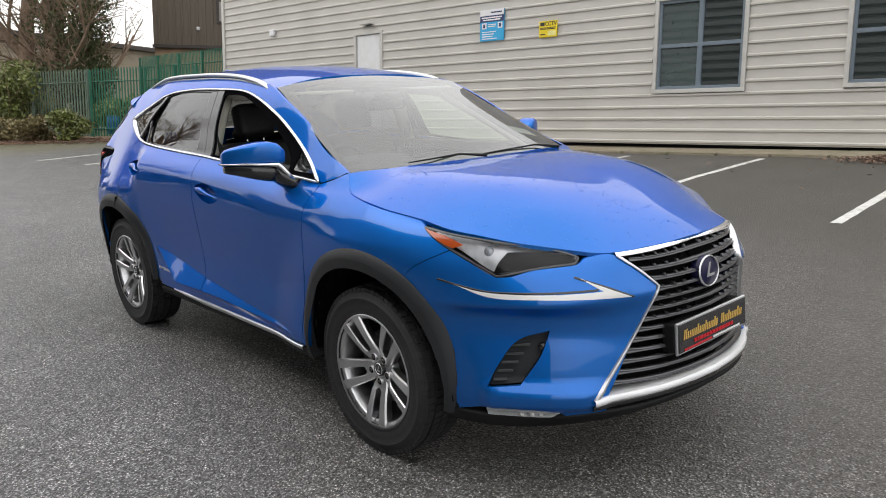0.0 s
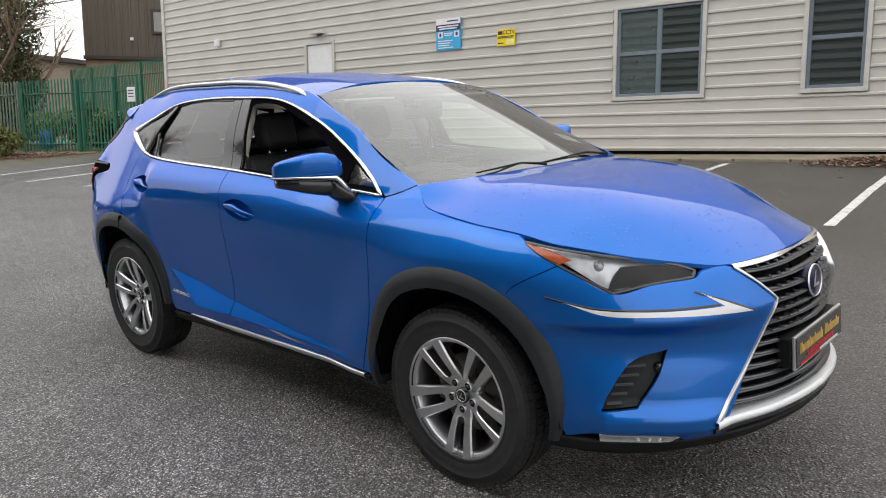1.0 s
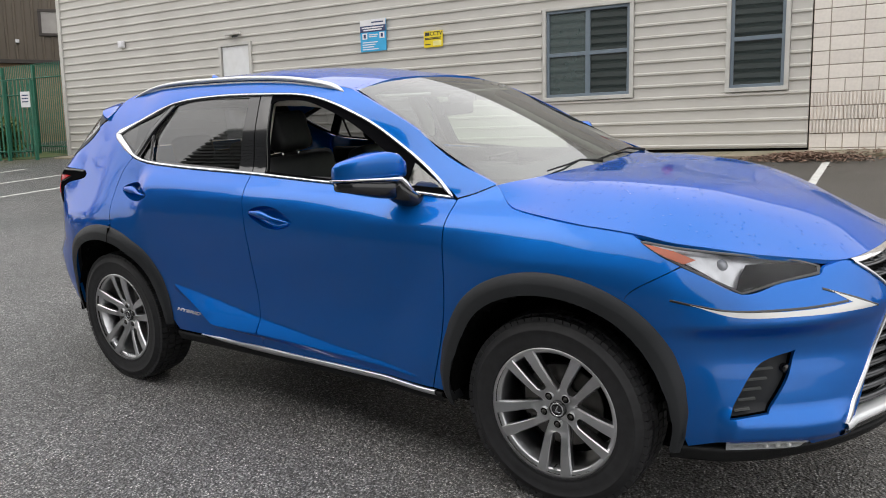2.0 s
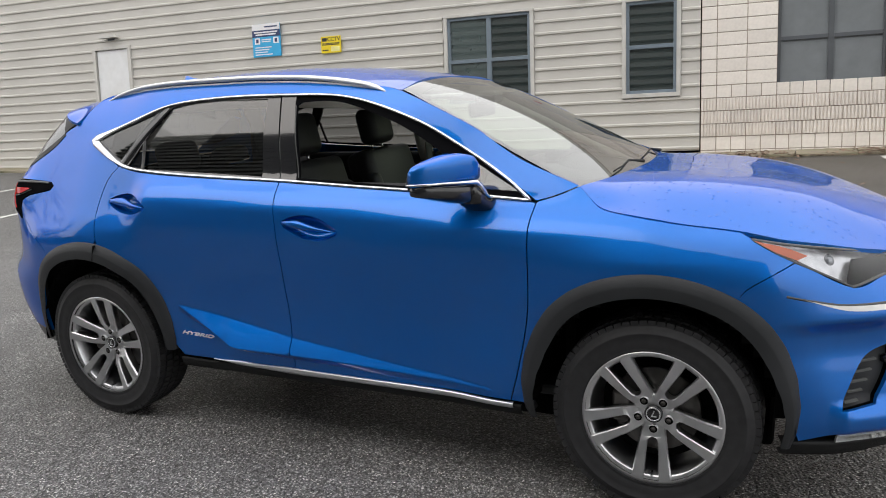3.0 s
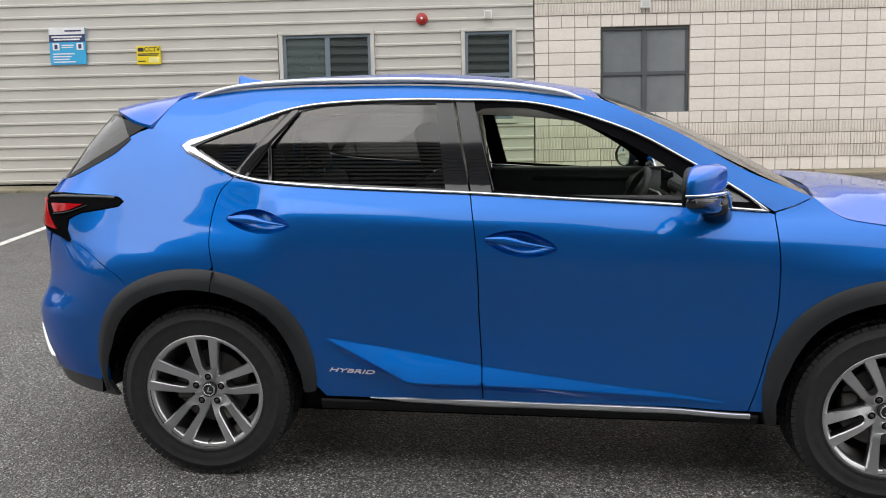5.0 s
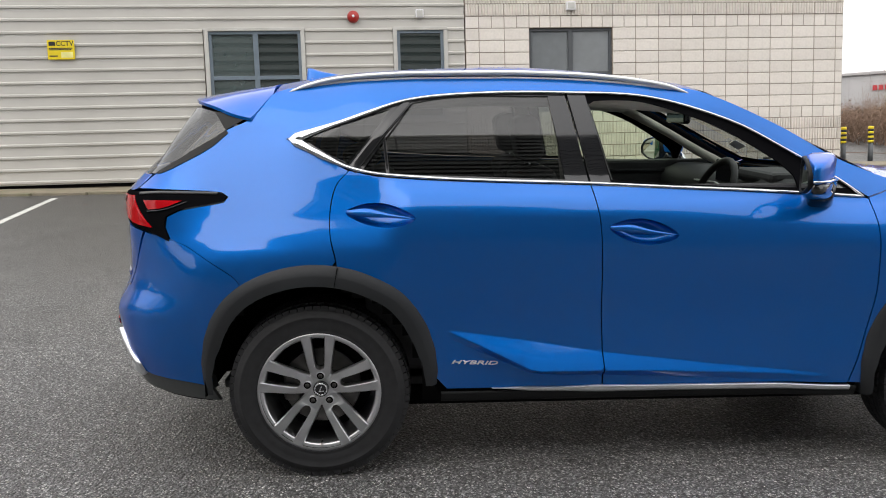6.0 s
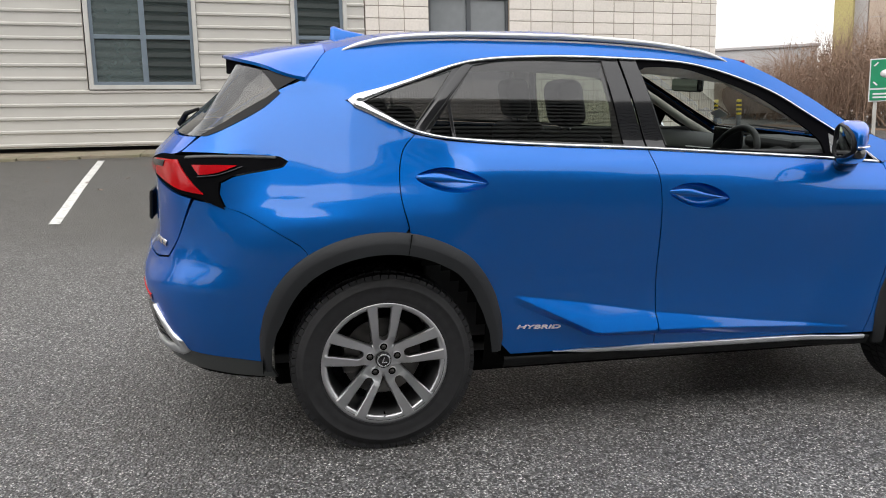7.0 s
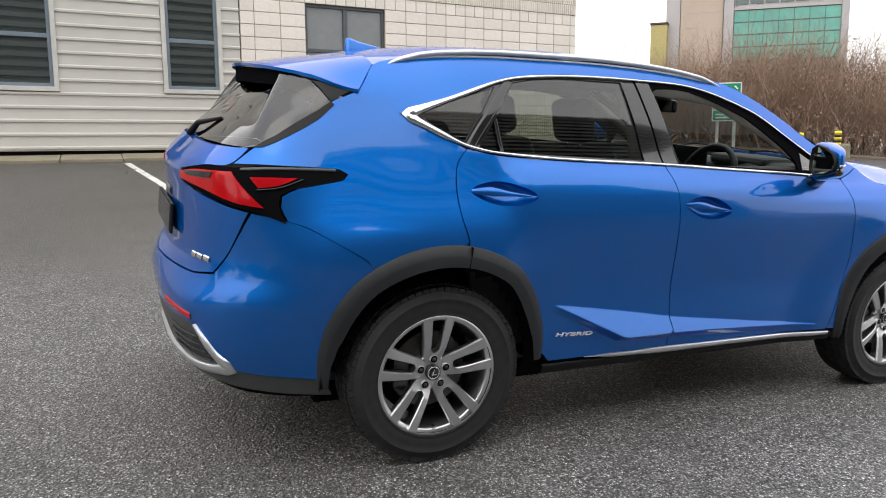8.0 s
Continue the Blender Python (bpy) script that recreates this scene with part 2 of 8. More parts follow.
AMBER = material("amber_reflector", (0.44, 0.065, 0.002), rough=0.2, coat=1)
RED_LENS = material("red_lamp_lens", (0.56, 0.004, 0.010), rough=0.12, spec=0.4)
DRL = material("white_light_guide", (0.80, 0.80, 0.78), rough=0.25, coat=0.6, vary=0.05)
LEATHER = material("black_leather", (0.026, 0.026, 0.027), rough=0.5, vary=0.15, scale=40, bump=0.15, bump_scale=250)
LINER = material("pale_headliner", (0.76, 0.73, 0.65), rough=0.9)
DASH = material("soft_dash_plastic", (0.036, 0.036, 0.038), rough=0.65, bump=0.1, bump_scale=400)
MIRROR = material("mirror_glass", (0.85, 0.87, 0.88), rough=0.02, metal=1.0, vary=0)
VALANCE = material("grey_valance_plastic", (0.062, 0.066, 0.066), rough=0.42, vary=0.08, bump=0.1, bump_scale=400)
CLADDING = material("grey_wall_cladding", (0.555, 0.538, 0.502), rough=0.42, vary=0.03, scale=1.5, second=(0.40, 0.385, 0.35), second_scale=0.8, second_amount=0.25, spec=0.4)
FLASHING = material("pale_flashing", (0.55, 0.54, 0.51), rough=0.45, vary=0.05, second=(0.38, 0.36, 0.32), second_scale=4, second_amount=0.4)
WINDOW_FRAME = material("blue_grey_window_frame", (0.16, 0.20, 0.24), rough=0.4, vary=0.06)
DARK_FRAME = material("dark_grey_window_frame", (0.075, 0.082, 0.09), rough=0.4, vary=0.06)
PANE = material("dark_window_glass", (0.02, 0.03, 0.03), rough=0.02, vary=0.1, spec=0.8)
PANE.node_tree.nodes["Principled BSDF"].inputs["IOR"].default_value = 2.4
BLIND_PANE = material("pane_over_pale_blinds", (0.075, 0.10, 0.10), rough=0.03, vary=0.1, spec=0.8)
BLIND_PANE.node_tree.nodes["Principled BSDF"].inputs["IOR"].default_value = 2.2
GREY_PANE = material("grey_window_film", (0.19, 0.205, 0.215), rough=0.12, vary=0.06)
WHITE_PAINT = material("white_door_paint", (0.74, 0.75, 0.76), rough=0.5, vary=0.04, second=(0.6, 0.58, 0.53), second_scale=2, second_amount=0.3)
LINE_PAINT = material("white_line_paint", (0.66, 0.66, 0.63), rough=0.7, vary=0.1, scale=25, second=(0.22, 0.21, 0.20), second_scale=14, second_amount=0.55, bump=0.4, bump_scale=120)
BLOCK = material("split_face_block", (0.74, 0.69, 0.635), rough=0.9, vary=0.05, scale=18, random_tone=0.06, bump=0.15, bump_scale=60, second=(0.52, 0.46, 0.40), second_scale=1.3, second_amount=0.35)
MORTAR = material("tan_mortar", (0.36, 0.30, 0.245), rough=0.95, vary=0.2)
CONCRETE = material("tan_concrete", (0.26, 0.225, 0.165), rough=0.9, vary=0.15, second=(0.14, 0.15, 0.07), second_scale=3, second_amount=0.6, bump=0.4)


# ---- small builders ----
def mesh_data(name, verts, faces, mat, smooth=False, normals=None):
    me = bpy.data.meshes.new(name)
    me.from_pydata([tuple(map(float, v)) for v in verts], [], [tuple(map(int, f)) for f in faces])
    if smooth or normals is not None:
        me.polygons.foreach_set("use_smooth", [True] * len(me.polygons))
    if normals is not None:
        me.normals_split_custom_set([tuple(map(float, n)) for n in normals])
    me.materials.append(mat)
    me.update()
    return me


def hang(name, me, parent=None, label="", m=None):
    ob = new(name, me)
    if parent is not None:
        ob.parent = parent
    if m is not None:
        ob.matrix_basis = m
    return tagged(ob, label) if label else ob


def part(name, bm, mat, parent=None, label="", smooth=False, m=None):
    me = bpy.data.meshes.new(name)
    bm.to_mesh(me)
    bm.free()
    if smooth:
        me.polygons.foreach_set("use_smooth", [True] * len(me.polygons))
    me.materials.append(mat)
    return hang(name, me, parent, label, m)


def box_bm(x0, x1, y0, y1, z0, z1, bevel=0.0, bm=None):
    bm = bm or bmesh.new()
    geo = bmesh.ops.create_cube(bm, size=1)
    vs = geo["verts"]
    for v in vs:
        v.co = Vector(((x0 + x1) / 2 + v.co.x * (x1 - x0), (y0 + y1) / 2 + v.co.y * (y1 - y0), (z0 + z1) / 2 + v.co.z * (z1 - z0)))
    if bevel:
        es = list({e for v in vs for e in v.link_edges})
        bmesh.ops.bevel(bm, geom=es, offset=bevel, segments=2, affect="EDGES", profile=0.5)
    return bm


def tube(name, pts, r, mat, parent=None, label="", flat=1.0, seg=10, up=(0, 0, 1), m=None):
    """A bar along a line of points; flat squeezes its section upwards."""
    pts = [Vector(p) for p in pts]
    verts, faces = [], []
    for i, p in enumerate(pts):
        d = (pts[min(i + 1, len(pts) - 1)] - pts[max(i - 1, 0)]).normalized()
        a = d.cross(Vector(up)).normalized()
        b = a.cross(d)
        rr = r[i] if isinstance(r, (list, tuple)) else r
        for k in range(seg):
            t = 2 * math.pi * k / seg
            verts.append(p + a * (rr * math.cos(t)) + b * (rr * flat * math.sin(t)))
    for i in range(len(pts) - 1):
        for k in range(seg):
            faces.append((i * seg + k, i * seg + (k + 1) % seg, (i + 1) * seg + (k + 1) % seg, (i + 1) * seg + k))
    faces += [tuple(range(seg))[::-1], tuple(range((len(pts) - 1) * seg, len(pts) * seg))]
    return hang(name, mesh_data(name, verts, faces, mat, smooth=True), parent, label, m)


def lathe(name, profile, mat, parent=None, label="", seg=64, m=None, closed=False):
    """Turns (radius, along y) points round the y axis."""
    n = len(profile)
    verts = [(r * math.cos(2 * math.pi * k / seg), y, r * math.sin(2 * math.pi * k / seg)) for k in range(seg) for r, y in profile]
    faces = [(k * n + i, k * n + i + 1, ((k + 1) % seg) * n + i + 1, ((k + 1) % seg) * n + i) for k in range(seg) for i in range(n - 1)]
    if closed:
        faces += [(k * n + n - 1, k * n, ((k + 1) % seg) * n, ((k + 1) % seg) * n + n - 1) for k in range(seg)]
    return hang(name, mesh_data(name, verts, faces, mat, smooth=True), parent, label, m)


def prism(name, outline, d0, d1, mat, parent=None, label="", bevel=0.0, axis="y", m=None):
    """An outline in (x, z), pushed along y from d0 to d1."""
    bm = bmesh.new()
    vs = [bm.verts.new((p[0], d0, p[1])) for p in outline]
    f = bm.faces.new(vs)
    ext = bmesh.ops.extrude_face_region(bm, geom=[f])
    for v in ext["geom"]:
        if isinstance(v, bmesh.types.BMVert):
            v.co.y = d1
    bmesh.ops.recalc_face_normals(bm, faces=bm.faces)
    if bevel:
        bmesh.ops.bevel(bm, geom=list(bm.edges), offset=bevel, segments=2, affect="EDGES", profile=0.5)
    return part(name, bm, mat, parent, label, smooth=False, m=m)


def words(name, text, size, mat, m, parent=None, label="", shear=0.0, depth=0.0015):
    cu = bpy.data.curves.new(name, "FONT")
    cu.body, cu.size, cu.extrude, cu.shear, cu.offset = text, size, depth, shear, size * 0.012
    cu.align_x, cu.align_y = "CENTER", "CENTER"
    tmp = bpy.data.objects.new(name, cu)
    me = bpy.data.meshes.new_from_object(tmp)
    bpy.data.objects.remove(tmp)
    me.materials.append(mat)
    return hang(name, me, parent, label, m)


# ---- the ground: a car park that climbs towards the wall ----
GROUND = Matrix.Translation((-0.0053, -0.005, 0.0912)) @ pose(0, 0, 0, 0, 1.077, 0) @ pose(0, 0, 0, 4.5, 0, 0)


def ground_height(x, y):
    """World height of the ground: it climbs to the wall, evens out along it, and is level again far away."""
    k = np.hypot(x, y - 3)
    lim = np.minimum(k, 32) / np.maximum(k, 1e-6)
    gx, gy = x * lim, 3 + (y - 3) * lim
    rise = np.clip((gy - 1) / 6, 0, 1) * (0.128 + 0.0188 * np.clip(gx, -6, 6))
    return 0.0912 - 0.0188 * gx + 0.0787 * (gy + 0.005) + rise


def on_ground(verts):
    """Sets vertices whose heights are given above the ground on it."""
    v = np.array(verts, float)
    v[:, 2] += ground_height(v[:, 0], v[:, 1])
    return v


def ground():
    a = np.concatenate([-np.geomspace(900, 40, 14), np.linspace(-34, 34, 69), np.geomspace(40, 900, 14)])
    X, Y = np.meshgrid(a, a + 3)
    Z = ground_height(X, Y)
    n = len(a)
    verts = np.stack([X, Y, Z], -1).reshape(-1, 3)
    faces = [(j * n + i, j * n + i + 1, (j + 1) * n + i + 1, (j + 1) * n + i) for j in range(n - 1) for i in range(n - 1)]
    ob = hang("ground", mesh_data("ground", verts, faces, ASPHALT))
    return tagged(ob, "dark grey coarse asphalt of a sloping car park", "ground", kind="structure")


ground()


def marking(x0, y0, x1, y1, w=0.1):
    """A painted line, a few millimetres thick, between two places of the sloping ground."""
    d = Vector((x1 - x0, y1 - y0, 0))
    nrm = Vector((-d.y, d.x, 0)).normalized() * w / 2
    n = max(4, int(d.length / 0.12))
    rng = random.Random(int(x0 * 100))
    verts, faces = [], []
    for i in range(n + 1):
        c = Vector((x0, y0, 0)) + d * i / n
        for sgn in (1, -1):
            q = c + nrm * sgn * (1 + rng.uniform(-0.07, 0.07))
            verts += [(q.x, q.y, 0.004), (q.x, q.y, -0.003)]
    for i in range(n):
        a, b = i * 4, i * 4 + 4
        faces += [(a, a + 2, b + 2, b), (a, b, b + 1, a + 1), (a + 2, a + 3, b + 3, b + 2)]
    ob = hang("parking_line", mesh_data("parking_line", on_ground(verts), faces, LINE_PAINT))
    return tagged(ob, "worn white painted bay line on the asphalt", "road marking", "bay lines", "structure")


for near, far in (((3.33, 5.3), (2.90, 10.1)), ((1.03, 4.76), (0.62, 9.4)), ((-1.42, 4.55), (-1.98, 9.60)), ((-3.76, 4.03), (-4.38, 9.35)), ((-5.95, 3.92), (-6.95, 9.1)),
                  ((-8.60, 3.45), (-9.4, 8.4)), ((-11.45, 3.0), (-12.1, 7.6)), ((-13.74, 2.77), (-14.3, 6.8)), ((-16.0, 2.43), (-16.9, 6.4))):
    marking(*near, *far)


# ---- the wall behind the car: u runs along it, v out of it, heights are the world's ----
WALL = Matrix.Translation((0, 10.935, 0)) @ pose(0, 0, 0, 0, 0, math.degrees(math.atan(0.085)))
WALL_TOP = 7.4
OPENINGS = [(-4.74, -2.90, 2.13, 3.89), (-1.28, -0.24, 2.14, 3.88), (-13.55, -12.42, 0.6, 3.93)]


def cladding_profile(z0, z1):
    """Height and outward stand of the ribbed sheet: flat pans and narrow ribs, every 0.221 m."""
    pts, z = [(z0, 0.0)], 3.88 - 0.221 * 14
    while z < z1:
        for dz, out in ((-0.040, 0.0), (-0.028, 0.028), (0.004, 0.030), (0.022, 0.0)):
            if z0 < z + dz < z1:
                pts.append((z + dz, out))
        z += 0.221
    return pts + [(z1, 0.0)]


def cladding_strip(u0, u1, z0, z1, name="wall_cladding"):
    pts = cladding_profile(z0, z1)
    verts = [(u, -o, z) for u in (u0, u1) for z, o in pts] + [(u, 0.10, z) for u in (u0, u1) for z, o in pts]
    n = len(pts)
    faces = []
    for i in range(n - 1):
        faces += [(i, n + i, n + i + 1, i + 1), (2 * n + i, 2 * n + i + 1, 3 * n + i + 1, 3 * n + i),
                  (i, i + 1, 2 * n + i + 1, 2 * n + i), (n + i, 3 * n + i, 3 * n + i + 1, n + i + 1)]
    faces += [(0, 2 * n, 3 * n, n), (n - 1, 2 * n - 1, 4 * n - 1, 3 * n - 1)]
    return verts, faces


def clad_wall():
    cuts = sorted({-19.9, 0.08, *[o[0] for o in OPENINGS], *[o[1] for o in OPENINGS]})
    V, F = [], []
    for u0, u1 in zip(cuts, cuts[1:]):
        op = [o for o in OPENINGS if o[0] <= u0 and o[1] >= u1]
        for z0, z1 in ([(1.17, op[0][2]), (op[0][3], WALL_TOP)] if op else [(1.17, WALL_TOP)]):
            if z1 - z0 < 0.05:
                continue
            v, f = cladding_strip(u0, u1, z0, z1)
            F += [tuple(i + len(V) for i in q) for q in f]
            V += v
    ob = hang("wall_cladding", mesh_data("wall_cladding", V, F, CLADDING), None, "", WALL)
    tagged(ob, "pale grey horizontally ribbed metal wall cladding", "wall", kind="structure")
    # near-black strip added where only the gap's shade would be
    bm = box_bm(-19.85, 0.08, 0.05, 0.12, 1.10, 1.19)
    tagged(part("gap_shade_strip", bm, DARK, None, "", m=WALL), "near-black strip under the cladding, painted as the gap's shade", "wall", kind="structure")
    # corner trim at the far end
    # the kerb's tan darkened: shade under the cladding is in this brown
    tagged(part("wall_foot", box_bm(-19.85, 0.09, -0.03, 0.12, 0.5, 1.105), material("shaded_foundation", (0.13, 0.105, 0.075), rough=0.95, vary=0.25, scale=4), None, "", m=WALL), "brown foundation strip under the cladding, shade in its colour", "wall", kind="structure")
    tagged(part("corner_trim", box_bm(-20.0, -19.86, -0.045, 0.12, 0.9, WALL_TOP, 0.006), FLASHING, None, "", m=WALL), "pale folded corner flashing", "trim", kind="structure")
    tagged(part("wall_end", box_bm(-19.98, -19.86, 0.13, 14, 0.6, WALL_TOP), CLADDING, None, "", m=WALL), "grey end wall of the clad building", "wall", kind="structure")


clad_wall()


def flashing(u0, u1, z0, z1, w=0.075, parent=None):
    for a, b, c, d in ((u0 - w, u1 + w, z1, z1 + w * .8), (u0 - w, u1 + w, z0 - w, z0), (u0 - w, u0, z0, z1), (u1, u1 + w, z0, z1)):
        part("flashing", box_bm(a, b, -0.05, 0.05, c, d, 0.006), FLASHING, parent)


def window(name, u0, u1, z0, z1, frame_mat, pane_mat, split_u, split_z, label, flash=True, depth=0.0):
    top = tagged(new(name), label, "window", kind="structure")
    top.matrix_basis = WALL
    if flash:
        flashing(u0, u1, z0, z1, parent=top)
    w = 0.055
    y0, y1 = -0.015 + depth, 0.06 + depth
    fr = bmesh.new()
    for a, b, c, d in ((u0, u1, z1 - w, z1), (u0, u1, z0, z0 + w), (u0, u0 + w, z0 + w, z1 - w), (u1 - w, u1, z0 + w, z1 - w)):
        box_bm(a, b, y0, y1, c, d, 0.006, fr)
    part("window_frame", fr, frame_mat, top)
    us = [u0 + w, *split_u, u1 - w]
    zs = [z0 + w, *split_z, z1 - w]
    for k in split_u:
        part("mullion", box_bm(k - 0.045, k + 0.045, y0 + 0.003, y1, z0 + w, z1 - w, 0.005), frame_mat, top)
    for i in range(len(us) - 1):
        a, b = us[i] + (0.045 if i else 0), us[i + 1] - (0.045 if i < len(us) - 2 else 0)
        for k in split_z:
            part("transom", box_bm(a, b, y0 + 0.005, y1, k - 0.035, k + 0.035, 0.005), frame_mat, top)
        for j in range(len(zs) - 1):
            c, d = zs[j] + (0.035 if j else 0), zs[j + 1] - (0.035 if j < len(zs) - 2 else 0)
            part("pane", box_bm(a, b, y0 + 0.04, y0 + 0.048, c, d), pane_mat[min(i, len(pane_mat) - 1)], top)
    return top


window("window_1", -4.64, -2.98, 2.21, 3.86, WINDOW_FRAME, (BLIND_PANE, PANE), (-3.80,), (3.02,), "blue-grey framed four-light window in pale flashing", True)
window("window_2", -1.20, -0.32, 2.22, 3.85, WINDOW_FRAME, (PANE,), (), (3.05,), "narrow blue-grey framed two-light window", True)


# ---- the blue car ----
# --- master surface of the car body: a plan curve, pushed in and out by profiles ---
def pchip(xs, ys, x):
    xs, ys, x = np.asarray(xs, float), np.asarray(ys, float), np.asarray(x, float)
    h, d = np.diff(xs), np.diff(ys) / np.diff(xs)
    m = np.zeros(len(xs))
    m[0], m[-1] = d[0], d[-1]
    for i in range(1, len(xs) - 1):
        if d[i - 1] * d[i] > 0:
            a, b = 2 * h[i] + h[i - 1], h[i] + 2 * h[i - 1]
            m[i] = (a + b) / (a / d[i - 1] + b / d[i])
    k = np.clip(np.searchsorted(xs, x) - 1, 0, len(h) - 1)
    t = np.clip((x - xs[k]) / h[k], 0, 1)
    return ((1 + 2 * t) * (1 - t) ** 2 * ys[k] + t * (1 - t) ** 2 * h[k] * m[k]
            + t * t * (3 - 2 * t) * ys[k + 1] + t * t * (t - 1) * h[k] * m[k + 1])


PLAN = [(2.375, 0), (2.365, .16), (2.325, .34), (2.25, .50), (2.13, .655), (1.97, .775), (1.75, .855), (1.45, .895),
        (1.1, .905), (.6, .9), (0, .9), (-.6, .905), (-1.1, .915), (-1.5, .91), (-1.8, .875), (-1.98, .81), (-2.11, .72),
        (-2.2, .58), (-2.25, .4), (-2.275, .2), (-2.28, 0)]
_p = np.array(PLAN, float)
_a = np.concatenate([[0], np.cumsum(np.hypot(*np.diff(_p, axis=0).T))])
_ss = np.linspace(0, _a[-1], 6001)


def _catmull(key, val, at):
    k = np.clip(np.searchsorted(key, at) - 1, 0, len(key) - 2)
    g = np.gradient(val, key)
    g[0], g[-1] = (val[1] - val[0]) / (key[1] - key[0]), (val[-1] - val[-2]) / (key[-1] - key[-2])
    h = key[k + 1] - key[k]
    t = (at - key[k]) / h
    return ((1 + 2 * t) * (1 - t) ** 2 * val[k] + t * (1 - t) ** 2 * h * g[k]
            + t * t * (3 - 2 * t) * val[k + 1] + t * t * (t - 1) * h * g[k + 1])


_px, _py = _catmull(_a, _p[:, 0], _ss), _catmull(_a, _p[:, 1], _ss)
_py[0] = _py[-1] = 0
_tx, _ty = np.gradient(_px, _ss), np.gradient(_py, _ss)
_l = np.hypot(_tx, _ty)
_nx, _ny = _ty / _l, -_tx / _l      # outward
_nx[0], _ny[0], _nx[-1], _ny[-1] = 1, 0, -1, 0


def s_of_x(x):
    """Arc length of the flank at x, between the corners."""
    return np.interp(-np.asarray(x, float), -_px, _ss)


def s_front(y):
    k = _ss < s_of_x(1.2)
    return np.interp(np.asarray(y, float), _py[k], _ss[k])


def s_rear(y):
    k = _ss > s_of_x(-1.6)
    return np.interp(-np.asarray(y, float), -_py[k], _ss[k])


ZS = np.linspace(.12, 1.66, 309)
